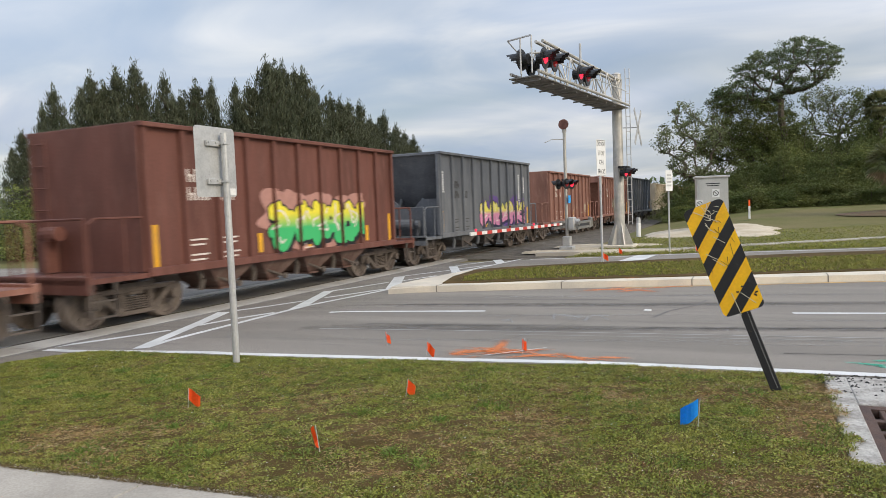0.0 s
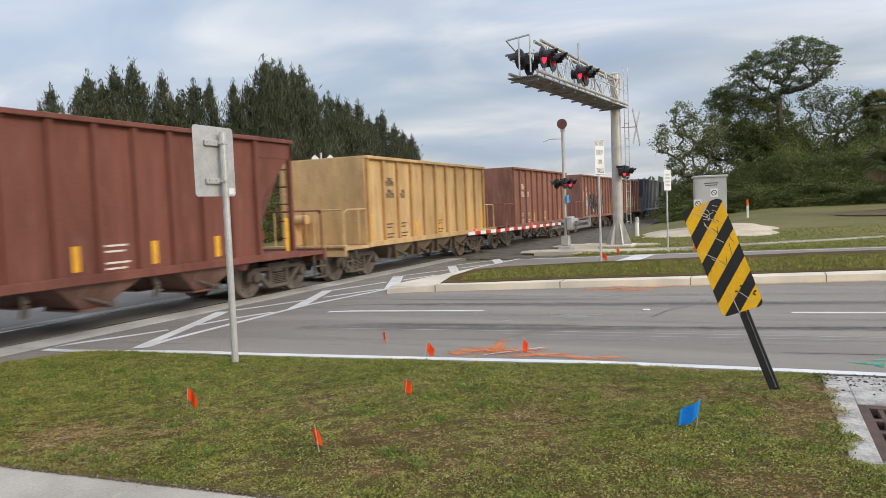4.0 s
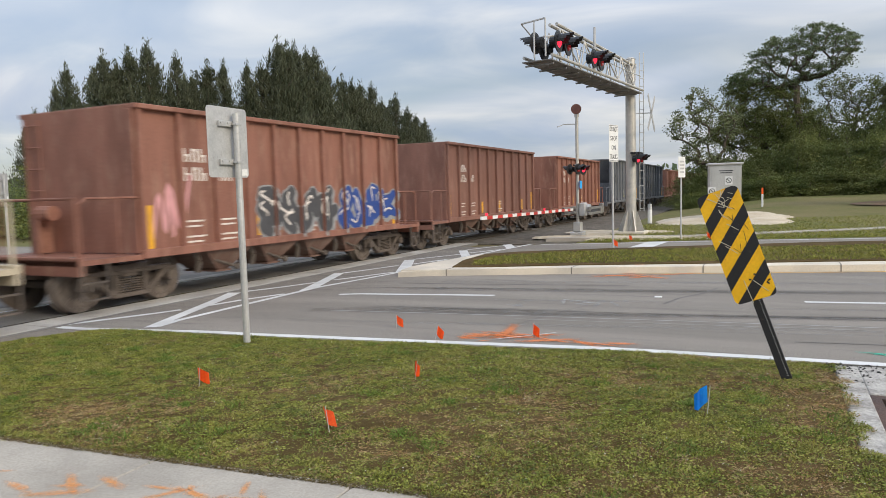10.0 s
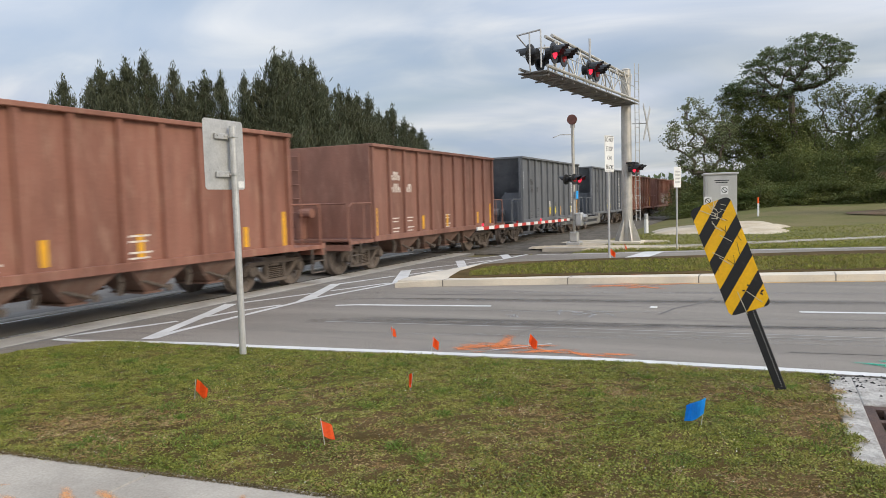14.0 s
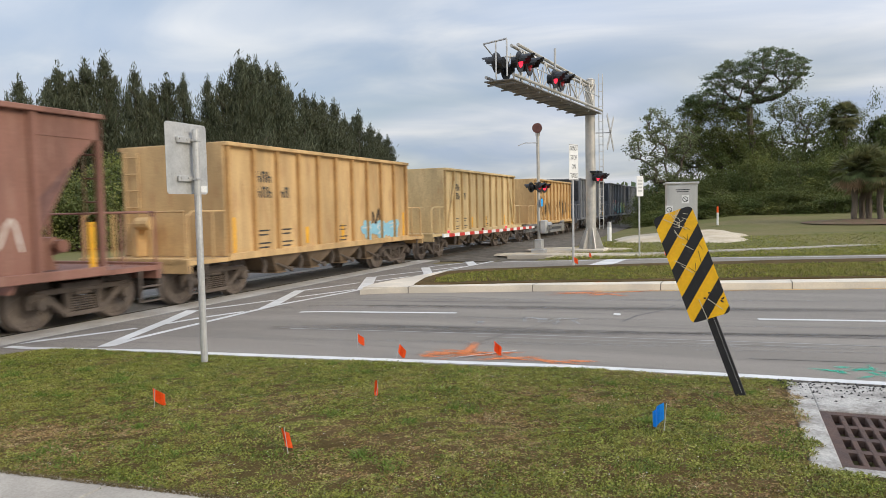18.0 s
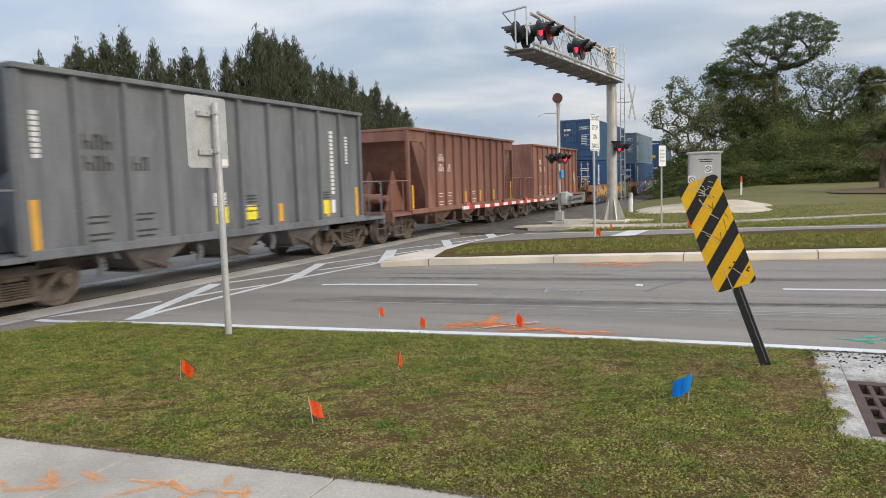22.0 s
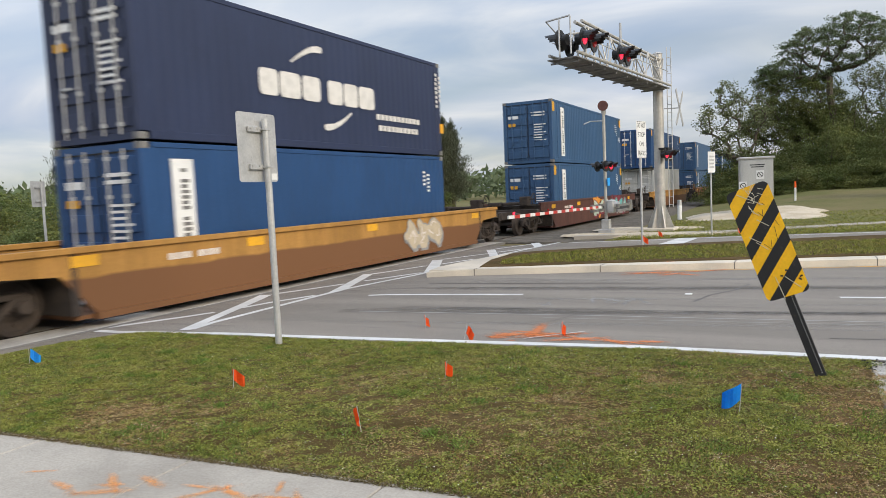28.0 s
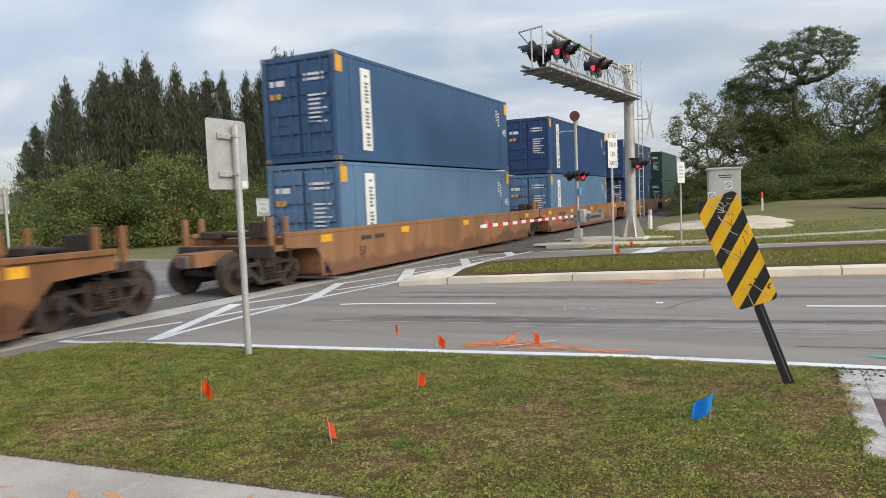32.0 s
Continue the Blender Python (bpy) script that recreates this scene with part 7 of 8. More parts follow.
for dx in (-0.0, 0.22):
    tube(bm, lad + Vector((dx * 0.6, dx * 0.7, 0.9)), lad + Vector((dx * 0.6, dx * 0.7, 7.1)), 0.018, n=6)
for k in range(20):
    z = 1.0 + 0.3 * k
    tube(bm, lad + Vector((0, 0, z)), lad + Vector((0.13, 0.155, z)), 0.012, n=5)
part("ladder", bm, GALV, gantry)
lamp_head(gantry, Matrix.Translation(GP + Vector((0.35, -0.35, 2.95))) @ Matrix.Rotation(radians(-10), 4, "Z"), 1)
lamp_head(gantry, Matrix.Translation(GP + Vector((0.35, 0.4, 2.95))) @ Matrix.Rotation(radians(-10), 4, "Z"), 0)
bm = bmesh.new()
box(bm, GP.x + 0.05, GP.x + 0.4, GP.y - 0.4, GP.y + 0.45, 3.15, 3.22)
part("signal_bracket", bm, BLACK, gantry)
bm = bmesh.new()
for a in (45, -45):
    slab(bm, Matrix.Translation(GP + Vector((0.75, 0.3, 4.75))) @ Matrix.Rotation(radians(86), 4, "Z") @ Matrix.Rotation(radians(a * 0.9), 4, "Y"), 0.17, 0.015, 1.75)
part("crossbuck", bm, GALV, gantry, "weathered crossbuck boards")
bm = bmesh.new()
tube(bm, GP + Vector((0.2, 0.1, 4.75)), GP + Vector((0.75, 0.3, 4.75)), 0.02, n=6)
part("crossbuck_arm", bm, GALV, gantry)

mast = thing("crossing_gate", "crossing gate mast with lowered red and white arm", "crossing gate", at=pose(-7.06, 27.18, 0.0))
bm = bmesh.new()
tube(bm, (0, 0, 0.1), (0, 0, 4.7), 0.062, n=12)
tube(bm, (0, 0, 4.62), (0, 0, 4.78), 0.09, n=12)
part("mast", bm, ALU, mast)
bm = bmesh.new()
tube(bm, (0.0, -0.13, 4.92), (0.0, -0.06, 4.92), 0.19, 0.2, n=20)
tube(bm, (0.0, -0.06, 4.92), (0.0, 0.08, 4.92), 0.2, 0.08, n=20)
part("bell", bm, BELL, mast, "rusty red crossing bell")
bm = bmesh.new()
bend(bm, [(0, 0, 4.35), (-0.3, -0.8, 4.3), (-0.35, -1.5, 4.15)], 0.018)
part("bracket_arm", bm, GALV, mast)
bm = bmesh.new()
box(bm, -0.26, 0.26, -0.26, 0.26, -0.2, 0.16, 0.02)
box(bm, -0.16, 0.16, -0.16, 0.16, 0.16, 0.55, 0.03)
part("base_casting", bm, GALV, mast)
bm = bmesh.new()
box(bm, 0.08, 0.34, -0.16, 0.22, 0.78, 1.3, 0.04)
tube(bm, (0.34, 0.05, 1.1), (0.5, 0.05, 1.1), 0.13, n=14)
part("gate_mechanism", bm, GALV, mast)
bm = bmesh.new()
for z in (0.85, 1.05):
    box(bm, -0.35, -0.25, -1.0, 1.3, z, z + 0.09)
    box(bm, 0.6, 0.68, -0.9, 1.2, z, z + 0.09)
box(bm, -0.4, 0.7, 0.95, 1.2, 0.82, 1.1, 0.03)
box(bm, 0.55, 0.7, 1.2, 1.5, 0.85, 1.25, 0.03)
part("counterweight", bm, DARK_GALV, mast)
bm = bmesh.new()
tube(bm, (0, -0.5, 2.75), (0, 0.5, 2.75), 0.035, n=8)
part("signal_bracket", bm, BLACK, mast)
lamp_head(mast, pose(0.15, -0.38, 2.6, 0, 0, -20) @ Matrix.Scale(0.85, 4), 0)
lamp_head(mast, pose(0.15, 0.38, 2.6, 0, 0, -20) @ Matrix.Scale(0.85, 4), 1)
lamp_head(mast, pose(-0.2, -0.38, 2.6, 0, 0, 160) @ Matrix.Scale(0.8, 4), 0)
bm = bmesh.new()
slab(bm, pose(0.14, -0.02, 2.0, 0, 0, 0), 0.02, 0.3, 0.3)
part("blue_plate", bm, BLUE_FLAG, mast, "small blue identification plate")
gate_arm = new("gate_arm")
gate_arm.parent, gate_arm.matrix_basis = mast, pose(-0.04, -0.6, 1.0, -0.45, 0, 0)
for k in range(23):
    bm = bmesh.new()
    box(bm, -0.02, 0.02, -0.405 * (k + 1), -0.405 * k, 0.01, 0.1)
    o = part("arm_section", bm, RED_SIGN if k % 2 else WHITE_SIGN, gate_arm, "red reflective section" if k % 2 else "white section")
for k in (9, 15, 22):
    bm = bmesh.new()
    tube(bm, (0, -0.405 * k, 0.115), (0, -0.405 * k, 0.18), 0.03, n=10)
    part("arm_lamp", bm, RED_LAMP if k != 15 else RED_DULL, gate_arm, "small red arm lamp")

far_mast = thing("crossing_signal", "crossing signal mast with white crossbuck beyond the rails", "crossing signal", at=pose(-18.5, 27.4, -0.1))
bm = bmesh.new()
tube(bm, (0, 0, 0), (0, 0, 4.7), 0.055, n=10)
box(bm, -0.3, 0.3, -0.3, 0.3, 0, 0.3)
part("mast", bm, ALU, far_mast)
for a in (45, -45):
    bm = bmesh.new()
    slab(bm, pose(0.08, 0, 4.1, 0, 0, 40) @ Matrix.Rotation(radians(a), 4, "Y"), 0.23, 0.02, 1.22)
    part("crossbuck_board", bm, WHITE_SIGN, far_mast)
for y, lit in ((-0.4, 0), (0.4, 1)):
    lamp_head(far_mast, pose(0.2, y, 2.4, 0, 0, -40), lit)
bm = bmesh.new()
tube(bm, (0.05, -0.5, 2.4), (0.05, 0.5, 2.4), 0.03, n=8)
box(bm, -0.6, 0.6, -0.2, 0.5, 0.9, 1.3, 0.03)
part("gate_mechanism", bm, ALU, far_mast)

# ---- equipment case on its sand mound ----
rng = np.random.default_rng(5)
for name, cx, cy, rx, ry, hh in (("sand_mound", -2.2, 38.0, 3.2, 4.5, 0.32), ("sand_patch", -5.2, 26.4, 2.6, 0.8, 0.05), ("sand_patch", -7.6, 26.4, 1.0, 0.7, 0.05), ("sand_patch", -6.0, 29.6, 2.2, 1.4, 0.05)):
    A, Rr = np.meshgrid(np.linspace(0, 2 * np.pi, 41)[:-1], np.linspace(0, 1, 9))
    wob = 1 + 0.13 * np.sin(3 * A + cx) + 0.08 * np.sin(7 * A + cy) + 0.05 * np.sin(11 * A)
    X, Y = cx + rx * Rr * wob * np.cos(A), cy + ry * Rr * wob * np.sin(A)
    base = 0.0 if cy < 30 else np.maximum(ground_height(X, Y), 0)
    Z = base + hh * (1 - Rr**2.2) + rng.normal(0, 0.008, X.shape) - 0.05 * (Rr > 0.95)
    ids = np.arange(X.size).reshape(X.shape)
    nxt = np.roll(ids, -1, 1)
    setting(mesh_of(name, np.stack([X, Y, Z], -1).reshape(-1, 3), np.stack([ids[:-1], nxt[:-1], nxt[1:], ids[1:]], -1).reshape(-1, 4)[:, ::-1], SAND), "pale heap of dry sand", "sand")
case = thing("equipment_case", "tall brushed aluminium signal equipment case", "equipment case", at=pose(-2.35, 37.2, 0.3, 0, 0, 8))
bm = bmesh.new()
box(bm, -0.72, 0.72, -0.72, 0.72, 0, 2.5, 0.015)
part("body", bm, CABINET, case)
bm = bmesh.new()
box(bm, -0.8, 0.8, -0.8, 0.8, 2.5, 2.6, 0.02)
part("roof", bm, CABINET, case)
bm = bmesh.new()
box(bm, -0.62, 0.62, -0.74, -0.72, 0.12, 2.4, 0.006)
part("door", bm, CABINET, case)
bm = bmesh.new()
tube(bm, (0.45, -0.78, 1.1), (0.45, -0.78, 1.35), 0.02, n=6)
part("handle", bm, GALV, case)
for x, z in ((0.15, 1.75), (-0.6, 1.25)):
    bm = bmesh.new()
    box(bm, x - 0.17, x + 0.17, -0.75, -0.742, z - 0.2, z + 0.2)
    o = part("notice", bm, WHITE_SIGN, case, "white prohibition notice")
    bm = bmesh.new()
    for k in range(16):
        a, b = 2 * math.pi * k / 16, 2 * math.pi * (k + 1) / 16
        tube(bm, (x + 0.12 * math.cos(a), -0.754, z + 0.12 * math.sin(a)), (x + 0.12 * math.cos(b), -0.754, z + 0.12 * math.sin(b)), 0.015, n=4)
    tube(bm, (x - 0.08, -0.754, z + 0.08), (x + 0.08, -0.754, z - 0.08), 0.015, n=4)
    part("symbol", bm, BLACK, case)
bars("notice_text", BLACK, case, [(-0.3, 0.35, 2.2, 2.24), (-0.25, 0.3, 2.1, 2.14)], end_face(-0.742))
for x, y, z0, hgt, top in ((-5.8, 36.6, 0.0, 0.98, GALV), (-0.8, 47.0, 0.25, 1.36, ORANGE)):
    pp = thing("marker_post", "white utility marker post with a coloured top", "marker post", at=pose(x, y, z0))
    bm = bmesh.new()
    tube(bm, (0, 0, 0), (0, 0, hgt * 0.72), 0.11 if top is GALV else 0.06, n=12)
    part("post", bm, WHITE_SIGN, pp)
    bm = bmesh.new()
    tube(bm, (0, 0, hgt * 0.72), (0, 0, hgt), 0.115 if top is GALV else 0.062, 0.1 if top is GALV else 0.05, n=12)
    part("cap", bm, top, pp)

# far sidewalk and its verge
bm = bmesh.new()
for (xa, ya), (xb, yb) in zip([(-7.8, 25.3), (-3.0, 26.4), (-0.34, 28.4), (1.75, 29.9), (5.7, 33.0)], [(-3.0, 26.4), (-0.34, 28.4), (1.75, 29.9), (5.7, 33.0), (40, 58)]):
    prism(bm, [(xa, ya), (xb, yb), (xb, yb + 1.1), (xa, ya + 0.9)], -0.2, 0.03)
setting(part("far_sidewalk", bm, SIDEWALK), "narrow pale concrete walk beyond the road", "sidewalk")

# ---- utility flags ----
FLAGS = []


def flag(x, y, z, mat, turn, color, lean=0.0, scale=1.0):
    f = thing("utility_flag", f"small {color} plastic utility flag on a wire", "utility flag", "utility flags", at=pose(x, y, z) @ Matrix.Rotation(radians(lean), 4, "Y"))
    bm = bmesh.new()
    tube(bm, (0, 0, -0.05), (0, 0, 0.2 * scale), 0.003, n=5)
    part("wire", bm, GALV, f)
    bm = bmesh.new()
    n = 6
    rows = []
    for i in range(n + 1):
        u = i / n
        yy = 0.02 * math.sin(u * 5.5) * scale
        rows.append([bm.verts.new((0.11 * scale * u, yy + 0.012 * v, 0.2 * scale - 0.105 * scale * (1 - v) - (0.085 * u + 0.02 * math.sin(3 * u) * (1 - v)) * scale)) for v in (0, 0.5, 1)])
    for a, b in zip(rows, rows[1:]):
        for i in range(2):
            bm.faces.new((a[i], b[i], b[i + 1], a[i + 1]))
    bmesh.ops.solidify(bm, geom=list(bm.faces), thickness=0.0012)
    cloth = part("pennant", bm, mat, f)
    FLAGS.append((cloth, turn))
    return f


for x, y, z, m, turn, lean, sc in ((-4.95, 4.9, 0.06, ORANGE, 45, 6, 0.98), (-3.06, 4.31, 0.05, ORANGE, 112, -8, 1.02), (-3.12, 5.82, 0.05, ORANGE, 100, 10, 1.0), (-4.7, 8.3, 0.0, ORANGE, 95, 0, 0.95), (-3.87, 7.8, 0.0, ORANGE, 40, 14, 0.95), (-2.75, 8.25, 0.0, ORANGE, 60, 10, 1.0), (-4.14, 19.88, 0.16, ORANGE, 30, 0, 1.3), (-2.13, 25.31, 0.0, ORANGE, 30, 0, 1.4), (-4.6, 24.6, 0.0, ORANGE, 60, 0, 1.2)):
    flag(x, y, z, m, turn, "orange", lean, sc)
flag(-0.48, 5.64, 0.06, BLUE_FLAG, 170, "blue", 5, 1.25)
flag(-8.17, 4.9, 0.04, BLUE_FLAG, 80, "blue", 0, 1.0)


# ---- plants ----
def leaves(centers, axes, length, width, rng):
    """Diamond leaves: arrays of places and directions to vertices and faces."""
    n = len(centers)
    axes = axes / np.maximum(np.linalg.norm(axes, axis=1, keepdims=True), 1e-6)
    side = np.cross(axes, rng.normal(size=(n, 3)))
    side /= np.maximum(np.linalg.norm(side, axis=1, keepdims=True), 1e-6)
    L = (length * rng.uniform(0.6, 1.3, n))[:, None]
    w = (width * rng.uniform(0.6, 1.3, n))[:, None]
    v = np.stack([centers - axes * L / 2, centers + side * w / 2, centers + axes * L / 2, centers - side * w / 2], 1).reshape(-1, 3)
    return v, np.arange(4 * n).reshape(n, 4)


def casuarina(seed, H=13.0):
    """A tall feathery tree: upswept limbs hung with drooping needle tufts, ragged pointed tip."""
    rng = np.random.default_rng(seed)
    t = thing("casuarina_tree", "tall dark feathery casuarina tree with a pointed tip", "tree", "windbreak trees")
    bm = bmesh.new()
    tube(bm, (0, 0, -0.3), (0.1, 0, H * 0.5), 0.26, 0.14, n=8)
    tube(bm, (0.1, 0, H * 0.5), (0, 0.05, H * 0.97), 0.14, 0.02, n=8)
    C, A, limbs = [], [], []
    nb = 170
    for k in range(nb):
        f = (k + rng.random()) / nb
        z = H * (0.06 + 0.9 * f)
        r = H * 0.165 * (1 - f) ** 0.85 * rng.uniform(0.25, 1.5) + 0.1
        a = rng.uniform(0, 2 * np.pi)
        rise = rng.uniform(0.5, 1.1) * r
        end = np.array([r * np.cos(a), r * np.sin(a), z + rise])
        start = np.array([0, 0, z])
        if k % 5 == 0:
            limbs.append((start, end))
        m = int(30 + 54 * (1 - f))
        u = rng.uniform(0.2, 1.05, m)
        p = start + (end - start) * u[:, None] + rng.normal(0, 0.13 + 0.045 * r, (m, 3))
        C.append(p)
        d = np.tile([0.25 * np.cos(a), 0.25 * np.sin(a), 0.3], (m, 1)) + rng.normal(0, 0.4, (m, 3))
        d[:, 2] += np.where(u > 0.55, 1.1, -0.2)
        A.append(d)
    m = 60
    tip = np.stack([rng.normal(0, 0.08, m), rng.normal(0, 0.08, m), H * rng.uniform(0.9, 1.03, m)], 1)
    C.append(tip)
    A.append(np.tile([0, 0, 1.0], (m, 1)) + rng.normal(0, 0.35, (m, 3)))
    # side leaders stand up beside the tip
    for k in range(6):
        a, z = rng.uniform(0, 2 * np.pi), H * rng.uniform(0.5, 0.8)
        foot = np.array([np.cos(a), np.sin(a), 0]) * H * rng.uniform(0.05, 0.1) * (1.5 - z / H)
        rise = H * rng.uniform(0.1, 0.2)
        m = 190
        g = rng.random(m)
        C.append(foot + np.array([0, 0, z]) + np.stack([rng.normal(0, 1, m) * 0.38 * (1.05 - g), rng.normal(0, 1, m) * 0.38 * (1.05 - g), rise * g], 1))
        A.append(np.tile([0.2 * np.cos(a), 0.2 * np.sin(a), 1.0], (m, 1)) + rng.normal(0, 0.45, (m, 3)))
    for s, e in limbs:
        tube(bm, s, e, 0.05, 0.012, n=5, caps=False)
    part("trunk", bm, BARK, t)
    C, A = np.concatenate(C), np.concatenate(A)
    v, q = leaves(C, A, 0.46, 0.052, rng)
    mesh_of("crown", v, q, PINE_LEAF, t)
    return t


def shrub(seed, R, H, mat, n_clump=120, leaf=0.135, name="shrub", label="dense green roadside shrub", group="roadside shrubs"):
    """A lumpy mass of leafy clumps on several stems, with gaps and an uneven outline."""
    rng = np.random.default_rng(seed)
    t = thing(name, label, "shrub", group)
    bm = bmesh.new()
    C, A = [], []
    lump = rng.normal(0, 1, (5, 3))
    for k in range(n_clump):
        a, e = rng.uniform(0, 2 * np.pi), np.arcsin(rng.uniform(-0.1, 1.0))
        d = np.array([np.cos(e) * np.cos(a), np.cos(e) * np.sin(a), np.sin(e)])
        s = 0.76 + 0.17 * np.sin(lump[0] @ d * 3) + 0.16 * np.sin(lump[1] @ d * 5 + 1) + rng.uniform(-0.22, 0.14)
        c = np.array([R * d[0] * s, R * d[1] * s, H * (0.1 + 0.86 * max(d[2], 0) * s)])
        if k % 8 == 0:
            tube(bm, (rng.normal(0, 0.3), rng.normal(0, 0.3), -0.2), c, 0.06, 0.015, n=5, caps=False)
        m = 74
        p = c + rng.normal(0, 1, (m, 3)) * np.array([0.34, 0.34, 0.2]) * (0.5 + 0.16 * R)
        C.append(p)
        A.append(rng.normal(0, 1, (m, 3)) * np.array([1, 1, 0.6]) + d * 0.4)
    part("stem", bm, BARK, t)
    C, A = np.concatenate(C), np.concatenate(A)
    C[:, 2] = np.maximum(C[:, 2], 0.05)
    v, q = leaves(C, A, leaf * 1.3, leaf * 0.7, rng)
    mesh_of("crown", v, q, mat, t)
    return t


def open_tree(seed, masses, count, per, leaf, mat, label, trunk_r=0.22, fork=0.45, clump=(0.75, 0.3), gap=0.8):
    """Limbs that reach from a leaning trunk to many flat leaf clumps spread through a few masses, with sky between them.
    masses: (centre, radii) of the parts of the crown."""
    rng = np.random.default_rng(seed)
    t = thing("spreading_tree", label, "tree")
    sizes = np.array([r[0] * r[1] * r[2] for c, r in masses]) ** 0.67
    goals = []
    for tries in range(count * 30):
        if len(goals) >= count:
            break
        c, r = masses[rng.choice(len(masses), p=sizes / sizes.sum())]
        d = rng.normal(size=3)
        d /= np.linalg.norm(d)
        p = np.array(c) + d * np.array(r) * rng.uniform(0.35, 1.0) ** 0.5
        if all(np.linalg.norm((p - q) * (1, 1, 1.6)) > gap for q in goals):
            goals.append(p)
    top = np.mean(goals, 0)
    low = min(g[2] for g in goals)
    nodes, parent = [np.array([0.0, 0, -0.4])], [-1]
    n = 7
    for k in range(n):
        f = (k + 1) / n
        p = np.array([top[0] * f * 0.8 + 0.12 * np.sin(5 * f + seed), top[1] * f * 0.8, (low + (top[2] - low) * fork) * f])
        nodes.append(p + rng.normal(0, 0.07, 3))
        parent.append(k)
    weight = {}
    for g in sorted(goals, key=lambda g: np.linalg.norm(g - nodes[n])):
        cost = [np.linalg.norm(g - q) + 1.2 * max(0, q[2] - g[2] + 0.3) + (4 if i < n - 2 else 0) for i, q in enumerate(nodes)]
        i = int(np.argmin(cost))
        start, steps = nodes[i], max(2, int(np.linalg.norm(g - nodes[i]) / 0.6))
        sag = rng.normal(0, 0.07, 3)
        for k in range(1, steps + 1):
            f = k / steps
            nodes.append(start + (g - start) * f + sag * np.sin(np.pi * f) * np.linalg.norm(g - start) + np.array([0, 0, 0.12 * np.sin(np.pi * f)]) + rng.normal(0, 0.03, 3))
            parent.append(i)
            i = len(nodes) - 1
        while i >= 0:
            weight[i] = weight.get(i, 0) + 1
            i = parent[i]
    bm = bmesh.new()
    full = weight[0]
    for i in range(1, len(nodes)):
        r1 = trunk_r * (weight.get(i, 1) / full) ** 0.5 + 0.006
        r0 = trunk_r * (weight.get(parent[i], 1) / full) ** 0.5 + 0.006 if parent[i] < n else r1 * 1.1
        if np.linalg.norm(nodes[i] - nodes[parent[i]]) > 1e-3:
            tube(bm, nodes[parent[i]], nodes[i], r0 if i > 1 else r0 * 1.5, r1, n=7 if i <= n else 4, caps=False)
    part("trunk", bm, BARK, t)
    C, A = [], []
    for g in goals:
        m = int(per * rng.uniform(0.5, 1.5))
        k = rng.uniform(0.6, 1.35)
        p = rng.normal(0, 0.5, (m, 3)) * np.array([clump[0], clump[0], clump[1]]) * k
        p[:, 2] += 0.15 - 0.22 * (p[:, 0] ** 2 + p[:, 1] ** 2)
        C.append(g + p)
        A.append(rng.normal(0, 1, (m, 3)) * np.array([1, 1, 0.55]))
    v, q = leaves(np.concatenate(C), np.concatenate(A), leaf * 1.5, leaf * 0.75, rng)
    mesh_of("crown", v, q, mat, t)
    return t


def palm(seed, H, R, trunk_r=0.17, name="fan_palm", label="fan palm with a round head of fronds", dry=True):
    rng = np.random.default_rng(seed)
    t = thing(name, label, "palm")
    bm = bmesh.new()
    p = np.array([0.0, 0, -0.2])
    for k in range(6):
        q = np.array([0.05 * np.sin(k), 0.05 * k * 0.3, H * (k + 1) / 6])
        tube(bm, p, q, trunk_r * (1 + 0.12 * (k % 2)), trunk_r, n=8, caps=False)
        p = q
    part("trunk", bm, BARK, t)
    V, Q = {0: [], 1: []}, {0: [], 1: []}
    for k in range(60):
        a, e = rng.uniform(0, 2 * np.pi), rng.uniform(-0.9, 1.35)
        kind = 1 if dry and e < -0.35 and rng.random() < 0.8 else 0
        d = np.array([np.cos(e) * np.cos(a), np.cos(e) * np.sin(a), np.sin(e)])
        stalk = p + d * R * 0.45
        side = np.cross(d, [0, 0, 1.0])
        side /= np.linalg.norm(side) + 1e-6
        up = np.cross(side, d)
        m = 15
        for j in range(m):
            b = -1.25 + 2.5 * j / (m - 1)
            dd = d * np.cos(b) + side * np.sin(b)
            tip = stalk + dd * R * 0.6 * rng.uniform(0.8, 1.1) + np.array([0, 0, -0.16 * R * (0.5 + abs(np.sin(b)))])
            mid = (stalk + tip) / 2 + up * 0.05 * R
            w = np.cross(dd, up) * R * 0.035
            i = 4 * len(Q[kind])
            V[kind] += [stalk, mid + w, tip, mid - w]
            Q[kind].append((i, i + 1, i + 2, i + 3))
    mesh_of("fronds", V[0], Q[0], PALM_LEAF, t)
    if Q[1]:
        mesh_of("dry_fronds", V[1], Q[1], DRY_LEAF, t)
    return t


def at_bearing(az, d):
    a = radians(az)
    return d * math.sin(a), d * math.cos(a)


# windbreak of casuarinas beyond the rails: bearing and rise of each tip
TIPS = [(-55.1, 0.11), (-53.0, 0.165), (-50.6, 0.184), (-49.8, 0.172), (-48.9, 0.189), (-47.6, 0.2), (-45.6, 0.187), (-44.5, 0.162), (-43.4, 0.177), (-42.2, 0.178), (-40.5, 0.178), (-39.4, 0.177), (-38.1, 0.21), (-37.4, 0.203),
        (-36.8, 0.205), (-35.9, 0.197), (-35.3, 0.195), (-34.4, 0.17), (-33.2, 0.161), (-32.5, 0.156), (-31.8, 0.152), (-30.9, 0.15), (-30.1, 0.13), (-29.0, 0.135), (-28.1, 0.117), (-27.4, 0.107), (-26.7, 0.1)]
CAS = [casuarina(40 + k) for k in range(5)]
rng = np.random.default_rng(11)
spots = []
